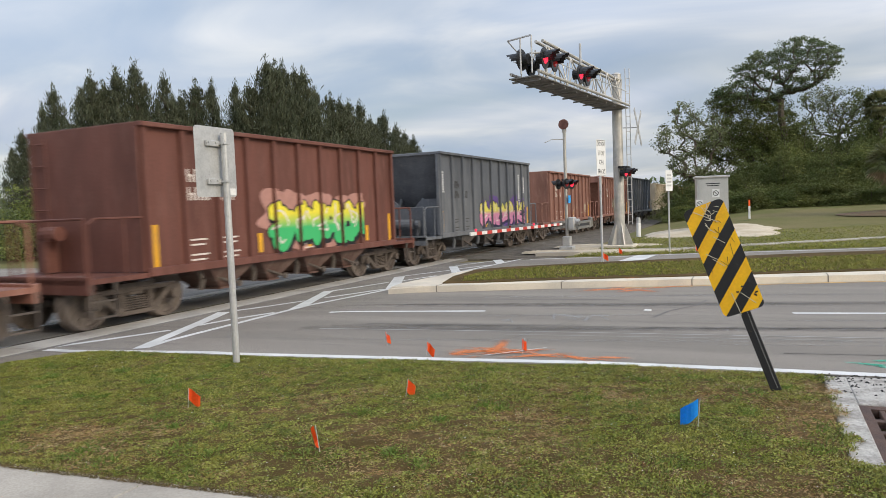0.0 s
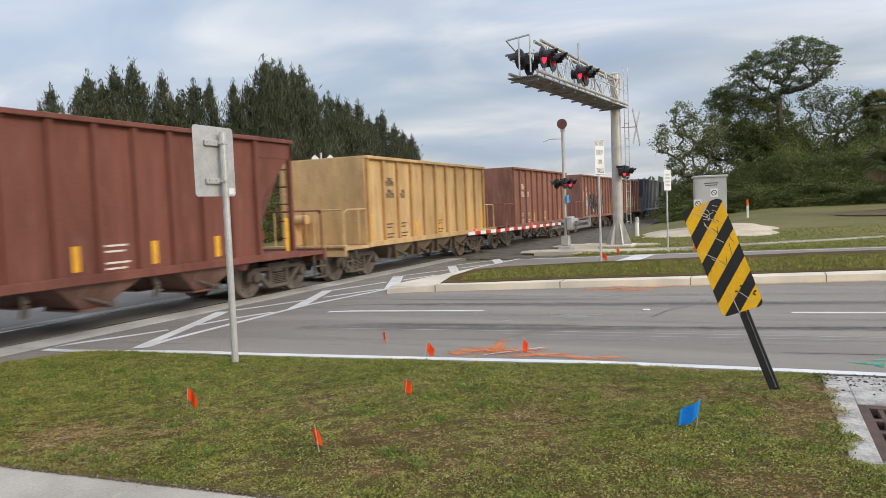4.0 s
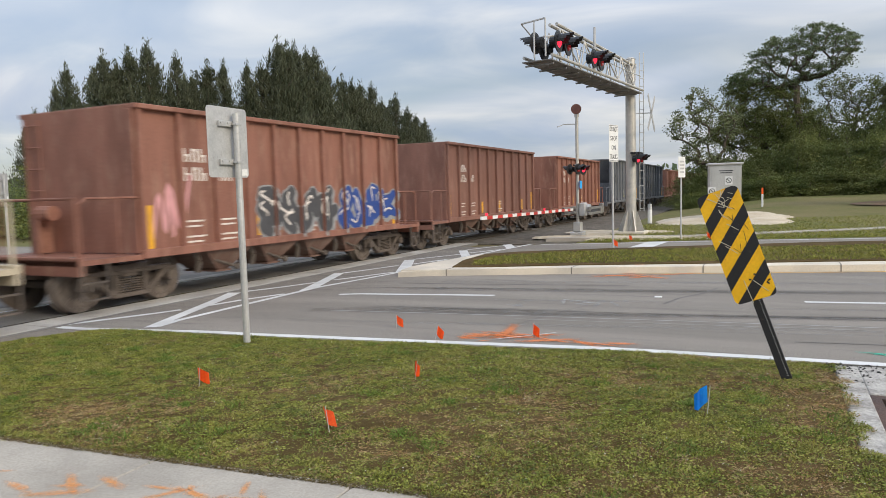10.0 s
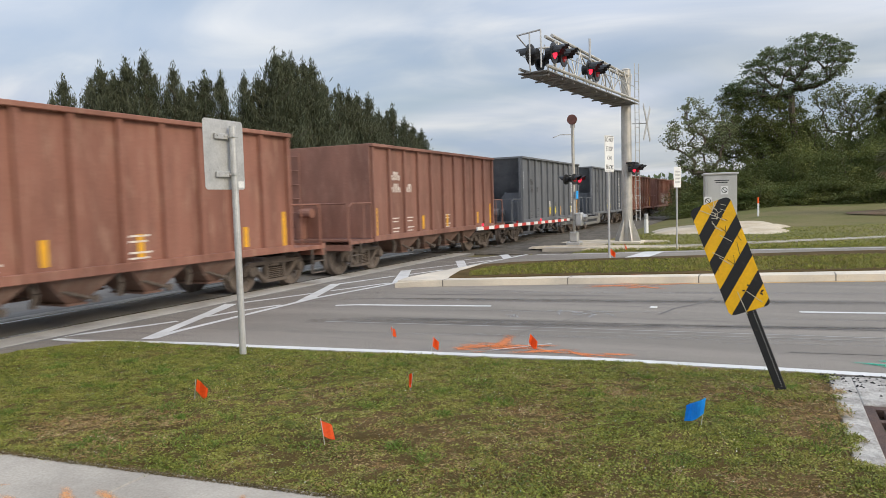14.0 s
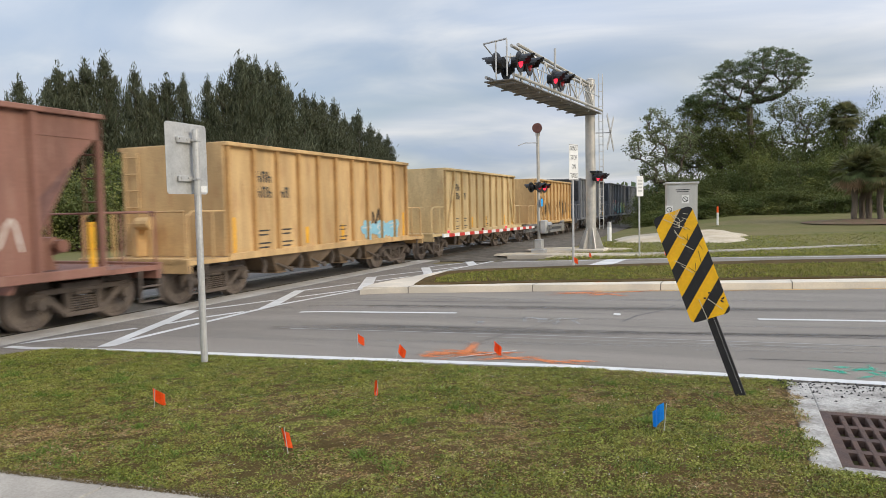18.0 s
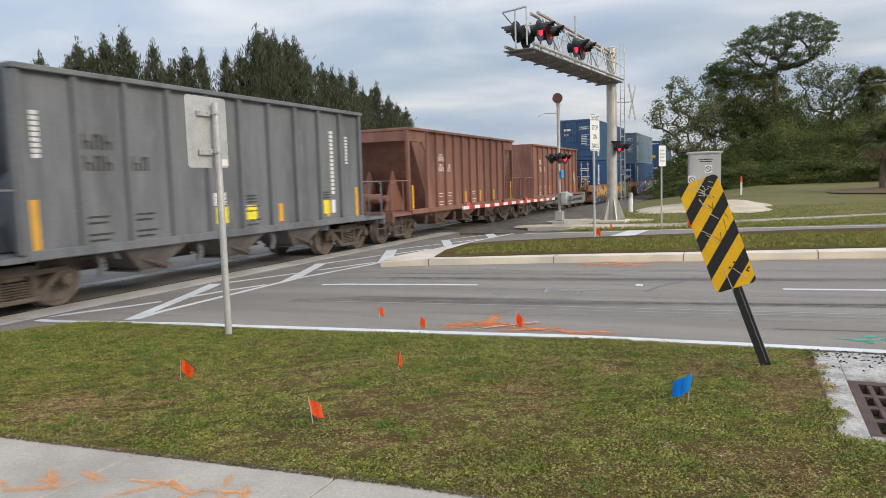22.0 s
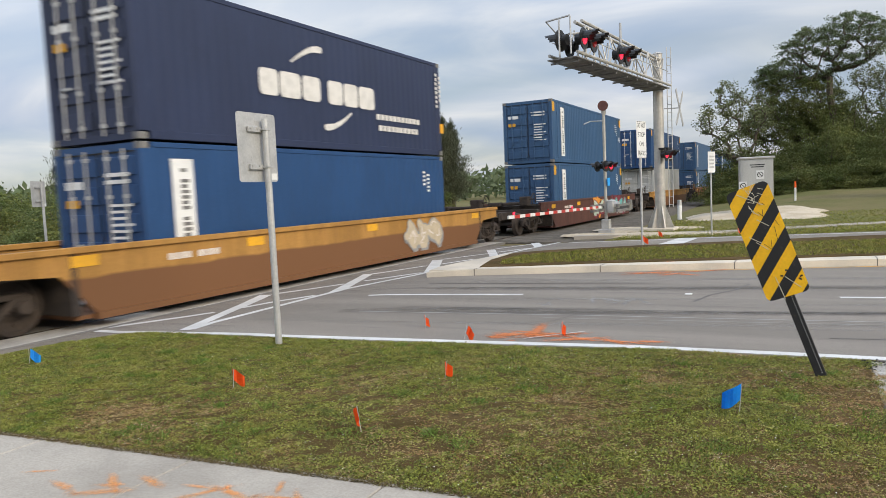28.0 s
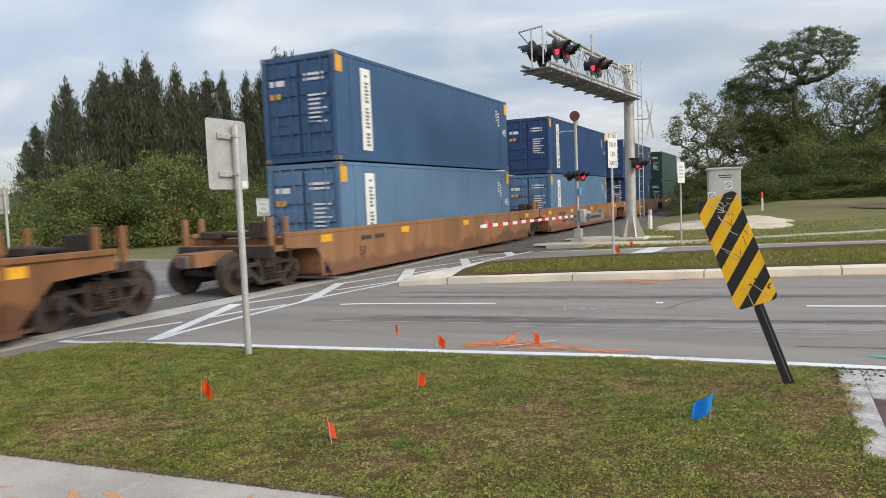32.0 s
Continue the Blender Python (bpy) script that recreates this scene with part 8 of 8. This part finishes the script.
for az, rise in TIPS:
    d = float(np.interp(az, (-55, -38, -26), (58, 64, 88)))
    spots.append((az, d, 1.85 + rise * d + 0.15))
    spots.append((az + rng.uniform(-0.8, 0.8), d + rng.uniform(4, 9), 1.85 + rise * d * rng.uniform(0.8, 0.97)))
for k, (az, d, h) in enumerate(spots):
    x, y = at_bearing(az, d)
    ob = CAS[k] if k < 5 else copy_thing(CAS[k % 5], Matrix())
    s = (h + 0.2) / 13.0
    wide = s * rng.uniform(1.0, 1.5)
    ob.matrix_basis = pose(x, y, -0.2, 0, 0, rng.uniform(0, 360)) @ Matrix.Diagonal((wide, wide, s, 1))

# shrubs in front of the windbreak and along the far side
SHRUBS = [shrub(60, 3.2, 4.6, BUSH_LEAF), shrub(61, 3.0, 4.2, BUSH_LEAF), shrub(62, 2.8, 4.4, DARK_LEAF), shrub(63, 3.3, 5.0, DARK_LEAF), shrub(64, 3.0, 4.4, PALE_LEAF)]
placed = [0] * 5


def put_shrub(kind, x, y, z, s, sz, turn):
    ob = SHRUBS[kind] if not placed[kind] else copy_thing(SHRUBS[kind], Matrix())
    placed[kind] = 1
    ob.matrix_basis = pose(x, y, z, 0, 0, turn) @ Matrix.Diagonal((s, s, sz, 1))
    return ob


for az, d, kind, s, sz in ((-56.5, 50, 4, 0.9, 0.75), (-54.0, 46, 0, 1.0, 0.9), (-52.0, 47, 0, 1.0, 1.05), (-50.0, 46, 2, 1.0, 1.15), (-47.5, 47, 0, 1.15, 1.2), (-45.5, 50, 3, 1.0, 1.0), (-43.6, 47, 1, 1.05, 1.2), (-41.5, 50, 2, 1.0, 1.0), (-39.5, 54, 3, 1.1, 0.9), (-37.0, 56, 1, 1.0, 0.85), (-34.5, 60, 2, 1.1, 0.8), (-32.0, 66, 3, 1.2, 0.8), (-29.5, 74, 2, 1.2, 0.8), (-58.5, 60, 4, 1.2, 0.8), (-60.5, 55, 1, 1.1, 0.9), (-63, 60, 4, 1.3, 1.0)):
    x, y = at_bearing(az, d)
    put_shrub(kind, x, y, -0.2, s, sz, 37 * az)

# distant woods behind everything
rng = np.random.default_rng(21)
C = []
for k in range(420):
    az = rng.uniform(-75, 40)
    d = rng.uniform(150, 230)
    x, y = at_bearing(az, d)
    hh = rng.uniform(4.5, 8.5) if az < 2 else rng.uniform(8, 13)
    m = 46
    C.append(np.array([x, y, 0]) + rng.normal(0, 1, (m, 3)) * np.array([2.6, 2.6, 0]) + np.stack([np.zeros(m), np.zeros(m), hh * rng.beta(2, 1.6, m)], 1))
C = np.concatenate(C)
v, q = leaves(C, rng.normal(0, 1, C.shape), 2.0, 1.1, rng)
woods = mesh_of("distant_woods", v, q, leafy("hazy_distant_leaves", (0.075, 0.105, 0.05), (0.1, 0.12, 0.06), scale=0.05))
tagged(woods, "low hazy green woods on the horizon", "woods", "", "stuff")

# thicket and trees beyond the lawn
rng = np.random.default_rng(31)


def ground_z(x, y):
    return float(ground_height(np.array(x), np.array(y)))


for k in range(60):
    row = k // 20
    az = -5.6 + 19.5 * (k % 20) / 19 + rng.uniform(-0.5, 0.5)
    d = (58.5, 62, 67)[row] + rng.uniform(-1.2, 1.8)
    x, y = at_bearing(az, d)
    rise = float(np.interp(az, (-6, -4.5, -2, 0.5, 5, 8, 14), ((-0.012, 0.0, 0.012, 0.015, 0.015, 0.01, 0.01), (0.0, 0.022, 0.035, 0.05, 0.06, 0.066, 0.066), (0.01, 0.03, 0.055, 0.085, 0.1, 0.122, 0.125))[row]))
    top = 1.85 + rise * d * rng.uniform(0.75, 1.15) + rng.uniform(-0.3, 0.5)
    z = ground_z(x, y) - 0.2
    put_shrub(int(rng.choice([0, 1, 3, 2] if row == 0 else [2, 3, 3, 0])), x, y, z, rng.uniform(0.65, 1.0), max(top - z, 1.0) / 4.6, rng.uniform(0, 360))
TALL_LEAF = leafy("old_tree_needles", (0.06, 0.085, 0.04), (0.1, 0.12, 0.055), island=1.0)
GREY_TWIG_LEAF = leafy("pale_broad_leaves", (0.085, 0.105, 0.05), (0.12, 0.13, 0.06), island=1.0)
for az, d, tree in ((1.95, 66, open_tree(71, [((2.6, 0, 11.9), (1.2, 1.6, 0.8)), ((0.6, 0, 13.1), (1.9, 2, 0.7)), ((1.0, 0, 12.0), (1.3, 1.6, 0.5)), ((-1.8, 0, 12.4), (1.5, 2, 0.7)), ((-3.2, 0.3, 11.3), (1.3, 2, 0.8)), ((-0.9, 0, 11.0), (1.3, 2, 0.7)), ((0.4, 0.3, 10.0), (1.6, 1.6, 0.6)), ((-4.6, 0, 9.7), (1.4, 2, 0.9)), ((2.2, 0, 10.6), (0.9, 1.2, 0.5)), ((-2.4, 0.4, 9.3), (1.6, 1.8, 0.8))], 165, 150, 0.11, TALL_LEAF, "tall old tree with flat leafy clumps on bare limbs", 0.26, 0.1, (0.6, 0.22), 0.74)),
                    (-3.9, 62, open_tree(72, [((-2.6, 0, 6.4), (1.4, 2, 1.7)), ((-1.6, 0, 8.3), (1.2, 2, 1.2)), ((0.2, 0, 6.6), (1.8, 2, 1.6)), ((-1.2, 0, 4.0), (1.9, 2, 1.3))], 110, 64, 0.13, GREY_TWIG_LEAF, "sparse tree with spreading twiggy limbs", 0.2, 0.2, (0.5, 0.3), 0.62)),
                    (-0.9, 67, open_tree(73, [((0.0, 0, 7.6), (3.4, 2.6, 1.9)), ((-1.8, 0, 5.4), (2.8, 2.4, 1.8)), ((2.4, 0, 5.6), (2.4, 2.4, 1.6)), ((-1.6, 0, 9.2), (1.8, 2, 0.9))], 190, 190, 0.12, DARK_LEAF, "dark tangled tree hung with vines in the thicket", 0.25, 0.15, (0.7, 0.4), 0.7)),
                    (4.1, 70, open_tree(74, [((-0.6, 0, 9.0), (1.6, 2, 1.0)), ((1.4, 0, 8.4), (2.0, 2, 1.2)), ((3.6, 0, 7.6), (2.0, 2, 1.2)), ((0.0, 0, 6.8), (2.2, 2, 1.0))], 110, 64, 0.13, GREY_TWIG_LEAF, "thin grey-green tree with open twigs", 0.18, 0.2, (0.5, 0.3), 0.7))):
    x, y = at_bearing(az, d)
    tree.matrix_basis = pose(x, y, ground_z(x, y) - 0.1)
tall_palm = palm(81, 7.9, 1.5, 0.2, "cabbage_palm", "tall cabbage palm rising from the thicket", False)
x, y = at_bearing(7.4, 66)
tall_palm.matrix_basis = pose(x, y, 0.7)
p2 = copy_thing(tall_palm, Matrix())
x, y = at_bearing(9.7, 69)
p2.matrix_basis = pose(x, y, 0.7, 0, 0, 90) @ Matrix.Diagonal((0.9, 0.9, 0.88, 1))
short = palm(82, 3.0, 1.45, 0.16, "palmetto", "short clustered palm with brown hanging fronds")
for k, (az, d, sz) in enumerate(((8.0, 47, 1.0), (8.9, 47.5, 1.1), (9.6, 47, 0.95), (8.5, 48, 0.85))):
    ob = short if k == 0 else copy_thing(short, Matrix())
    x, y = at_bearing(az, d)
    ob.matrix_basis = pose(x, y, ground_z(x, y) - 0.05, 0, 0, 70 * k) @ Matrix.Diagonal((1, 1, sz, 1))
x, y = at_bearing(8.8, 47)
A, Rr = np.meshgrid(np.linspace(0, 2 * np.pi, 33)[:-1], np.linspace(0, 1, 6))
X, Y = x + 3.4 * Rr * np.cos(A), y + 2.0 * Rr * np.sin(A)
Z = ground_height(X, Y) + 0.16 * (1 - Rr**2) + 0.06
ids = np.arange(X.size).reshape(X.shape)
nxt = np.roll(ids, -1, 1)
setting(mesh_of("mulch_bed", np.stack([X, Y, Z], -1).reshape(-1, 3), np.stack([ids[:-1], nxt[:-1], nxt[1:], ids[1:]], -1).reshape(-1, 4), MULCH), "reddish mulch bed under palms", "mulch")


# ---- grass blades ----
def blades(name, x, y, z, h, w, rng, mat, label):
    """Single bent blades: two-segment strips standing on given points."""
    n = len(x)
    a = rng.uniform(0, 2 * np.pi, n)
    hh = h * rng.uniform(0.45, 1.25, n)
    lean = rng.normal(0, 0.85, (n, 2)) * hh[:, None]
    side = np.stack([np.cos(a), np.sin(a)], 1) * (w * rng.uniform(0.6, 1.3, n))[:, None] / 2
    base = np.stack([x, y], 1)
    v = np.zeros((n, 4, 3))
    v[:, 0, :2], v[:, 1, :2] = base - side, base + side
    v[:, 2, :2], v[:, 3, :2] = base + lean * 0.9 + side * 0.6, base + lean - side * 0.2
    v[:, 0, 2] = v[:, 1, 2] = z - 0.005
    v[:, 2, 2], v[:, 3, 2] = z + hh * 0.8, z + hh
    ob = mesh_of(name, v.reshape(-1, 3), np.arange(4 * n).reshape(n, 4), mat)
    return tagged(ob, label, "grass", "", "stuff")


def verge_front(x):
    return np.interp(x, (-9, -6, -2, 2, 8), (3.0, 3.22, 3.57, 3.7, 3.75))


def verge_back(x):
    return np.interp(x, (-9.1, -8.9, -8.6, -6.5, -3.5, -1.85, -0.2, 1.0, 10), (5.9, 6.62, 6.85, 7.04, 7.43, 7.7, 7.82, 7.88, 8.3))


def verge_z(x, y):
    u = np.clip((y - verge_front(x)) / (verge_back(x) - verge_front(x)), 0, 1)
    return 0.022 + 0.035 * np.sin(u * np.pi) + 0.012 * np.sin(x * 2.3 + y) * np.sin(y * 3.1)


def lattice_noise(x, y, sx, sy, seed):
    """Smooth noise read off a grid of the verge."""
    ax, ay = np.arange(-9.4, 2.2, 0.04), np.arange(2.8, 8.2, 0.04)
    g = np.array([[noise.noise((p * sx, q * sy, seed)) for p in ax] for q in ay])
    i, j = np.clip(((y - 2.8) / 0.04).astype(int), 0, len(ay) - 1), np.clip(((x + 9.4) / 0.04).astype(int), 0, len(ax) - 1)
    return g[i, j]


rng = np.random.default_rng(51)
n = 160000
gx_ = rng.uniform(-9.1, 1.5, n)
u = rng.uniform(0.004, 1.008, n) ** 1.12
gy_ = verge_front(gx_) + (verge_back(gx_) - verge_front(gx_)) * u
# bare brown patches thin the turf, more of them towards the drain
patch = 0.75 * lattice_noise(gx_, gy_, 0.9, 1.1, 3.0) + 0.6 * lattice_noise(gx_, gy_, 2.9, 3.3, 1.0) + np.interp(gx_, (-9, -4, -1, 1), (-0.12, 0.0, 0.12, 0.16))
for px, py, pr in ((-0.25, 6.85, 0.45), (0.25, 6.3, 0.3), (-1.3, 6.6, 0.4), (0.1, 4.5, 0.45), (-2.2, 4.2, 0.4), (-0.9, 4.1, 0.35), (-5.5, 3.9, 0.4), (-1.9, 5.6, 0.25), (-4.6, 3.75, 0.35), (-3.4, 4.0, 0.3)):
    patch += 0.6 * np.exp(-((gx_ - px) ** 2 + (gy_ - py) ** 2) / pr**2)
tuft = lattice_noise(gx_, gy_, 8.0, 6.5, 7.0) + 0.7 * rng.normal(0, 0.4, n)
# broad spots made darker by lowering and thinning the blades
for px, py, pr in ((-4.9, 4.3, 0.8), (-3.4, 4.7, 0.7), (-2.3, 4.9, 0.7), (-3.9, 5.6, 0.6), (-2.9, 3.9, 0.5)):
    tuft -= 0.55 * np.exp(-((gx_ - px) ** 2 + (gy_ - py) ** 2) / pr**2)
edge = 0.56 + 0.05 * np.sin(gy_ * 9.0) + 0.03 * np.sin(gy_ * 23.0)
clear = ~((gx_ > edge) & (gy_ > 5.22 + 0.04 * np.sin(gx_ * 11.0)) & (gx_ < 3.1))
green = clear & (rng.random(n) < np.clip(1.08 - 1.25 * np.clip(patch + 0.35 * np.clip(-tuft, 0, 1), 0, 1), 0.12, 1))
straw = clear & (rng.random(n) < np.clip(0.27 + 1.0 * np.clip(patch, -0.2, 0.8), 0.06, 1)) & (rng.random(n) < 0.6)


def scattered(mask, per, wide):
    x = np.repeat(gx_[mask], per) + rng.normal(0, wide, mask.sum() * per)
    y = np.repeat(gy_[mask], per) + rng.normal(0, wide, mask.sum() * per)
    return x, y, np.repeat(tuft[mask], per)


# upright blades
bx, by, bt = scattered(green, 3, 0.014)
blades("verge_grass", bx, by, verge_z(bx, by), 0.021 * np.clip(1.0 + 0.7 * bt, 0.55, 2.2), 0.0075, rng, BLADE, "short mown green grass blades")
# small round clover-like leaves lying open to the sky
lx, ly, lt = scattered(green, 2, 0.02)
m = len(lx)
C = np.stack([lx, ly, verge_z(lx, ly) + 0.004 + 0.014 * rng.random(m) * np.clip(1 + 0.8 * lt, 0.4, 2)], 1)
A = rng.normal(0, 1, (m, 3)) * np.array([1, 1, 0.28])
ax_ = A / np.linalg.norm(A, axis=1, keepdims=True)
side = np.cross(ax_, np.array([0, 0, 1.0]) + rng.normal(0, 0.35, (m, 3)))
side /= np.linalg.norm(side, axis=1, keepdims=True)
half, wid = (0.0108 * rng.uniform(0.6, 1.4, m))[:, None], (0.0064 * rng.uniform(0.6, 1.4, m))[:, None]
v = np.stack([C - ax_ * half, C + side * wid, C + ax_ * half, C - side * wid], 1).reshape(-1, 3)
tagged(mesh_of("verge_clover", v, np.arange(4 * m).reshape(m, 4), CLOVER), "small green clover leaves in the turf", "grass", "", "stuff")
# dead straw lying nearly flat
sx_, sy_, st = scattered(straw, 4, 0.02)
m = len(sx_)
C = np.stack([sx_, sy_, verge_z(sx_, sy_) + 0.002 + 0.012 * rng.random(m)], 1)
A = rng.normal(0, 1, (m, 3)) * np.array([1, 1, 0.22])
v, q = leaves(C, A, 0.032, 0.0042, rng)
tagged(mesh_of("verge_straw", v, q, STRAW, None), "dry brown straw and thatch in the turf", "grass", "", "stuff")
# thatch hanging over the edge of the walk, coloured dark for the shade there
m = 9000
ex = rng.uniform(-9.1, 3.0, m)
ey = verge_front(ex) + np.abs(rng.normal(0, 0.035, m)) - 0.012
C = np.stack([ex, ey, 0.045 + 0.012 * rng.random(m)], 1)
v, q = leaves(C, rng.normal(0, 1, (m, 3)) * np.array([0.8, 1, 0.5]), 0.038, 0.006, rng)
tagged(mesh_of("edge_thatch", v, q, SHADED_THATCH, None), "brown thatch along the cut edge of the turf, coloured dark for its shade", "grass", "", "stuff")
# tiny fallen petals
m = 1500
px_, py_ = rng.uniform(-9, 0.5, m), rng.random(m) ** 1.3
py_ = verge_front(px_) + (verge_back(px_) - verge_front(px_)) * py_
v, q = leaves(np.stack([px_, py_, verge_z(px_, py_) + 0.022], 1), rng.normal(0, 1, (m, 3)) * np.array([1, 1, 0.3]), 0.008, 0.007, rng)
tagged(mesh_of("fallen_petals", v, q, WHITE_SIGN, None), "tiny pale petals scattered over the turf", "petals", "", "stuff")
# lusher weeds in the turf
wx, wy = rng.uniform(-8.5, 0.4, 70), rng.uniform(0.04, 0.96, 70)
wx[:6], wy[:6] = (-0.62, -1.05, -3.75, -2.3, -5.9, -4.2), (0.3, 0.62, 0.03, 0.55, 0.04, 0.16)
wy = verge_front(wx) + (verge_back(wx) - verge_front(wx)) * wy
spread = rng.uniform(0.03, 0.1, 70)
wx, wy = (np.repeat(wx, 90) + rng.normal(0, 1, 6300) * np.repeat(spread, 90), np.repeat(wy, 90) + rng.normal(0, 1, 6300) * np.repeat(spread, 90))
blades("verge_weeds", wx, wy, verge_z(wx, wy), 0.04, 0.011, rng, leafy("fresh_weed_leaves", (0.07, 0.115, 0.018), (0.1, 0.14, 0.03), island=1.2, scale=2), "clumps of fresher green weeds in the grass")
n = 26000
mx = rng.uniform(-6.6, 9, n)
lo = np.interp(mx, (-6.6, -6.3, -4.25, -0.77, 2.33, 12), (15.6, 14.75, 15.6, 16.75, 17.75, 20.9))
hi = np.interp(mx, (-6.6, -6.2, -5.42, -2.32, 2.75, 12), (16.5, 17.3, 18.2, 19.75, 21.6, 25.2))
my = lo + (hi - lo) * rng.random(n)
blades("median_grass", mx, my, np.full(n, 0.16), 0.045, 0.018, rng, BLADE, "short mown grass blades on the median")
n = 40000
mx = rng.uniform(-8, 14, n)
my = np.interp(mx, (-12, -7.2, -4.6, -2.9, 3.35, 60), (22.2, 22.9, 23.85, 24.75, 26.8, 46)) + 0.1 + 12 * rng.random(n) ** 1.6
blades("far_verge_grass", mx, my, ground_height(mx, my), 0.06, 0.026, rng, BLADE, "mown grass blades on the far roadside")


def motions():
    """The train runs past at a steady speed, its wheels turn, and the flags swing in the wind."""
    for ob, s0, x, z in CARRIED:
        walk(ob, [(t, pose(x, s0 - SPEED * t, z)) for t in (0.0, 8.0, 16.0, 24.0, 32.0)])
    turn = SPEED / WHEEL_R / FPS
    first = WHEELSETS[0]
    walk(first, [(k / FPS, Matrix.Rotation((k * turn) % (2 * math.pi), 4, "X")) for k in range(32 * FPS + 1)])
    for w in WHEELSETS[1:]:
        w.rotation_mode = "QUATERNION"
        w.animation_data_create()
        w.animation_data.action = first.animation_data.action
        w.animation_data.action_slot = first.animation_data.action_slot
    for i, (cloth, mean) in enumerate(FLAGS):
        walk(cloth, [(t * 0.8, pose(0, 0, 0, 0, 6 * math.sin(1.9 * t + i), mean + 34 * math.sin(0.9 * t + 2.1 * i) * math.sin(0.37 * t + i))) for t in range(41)])


motions()
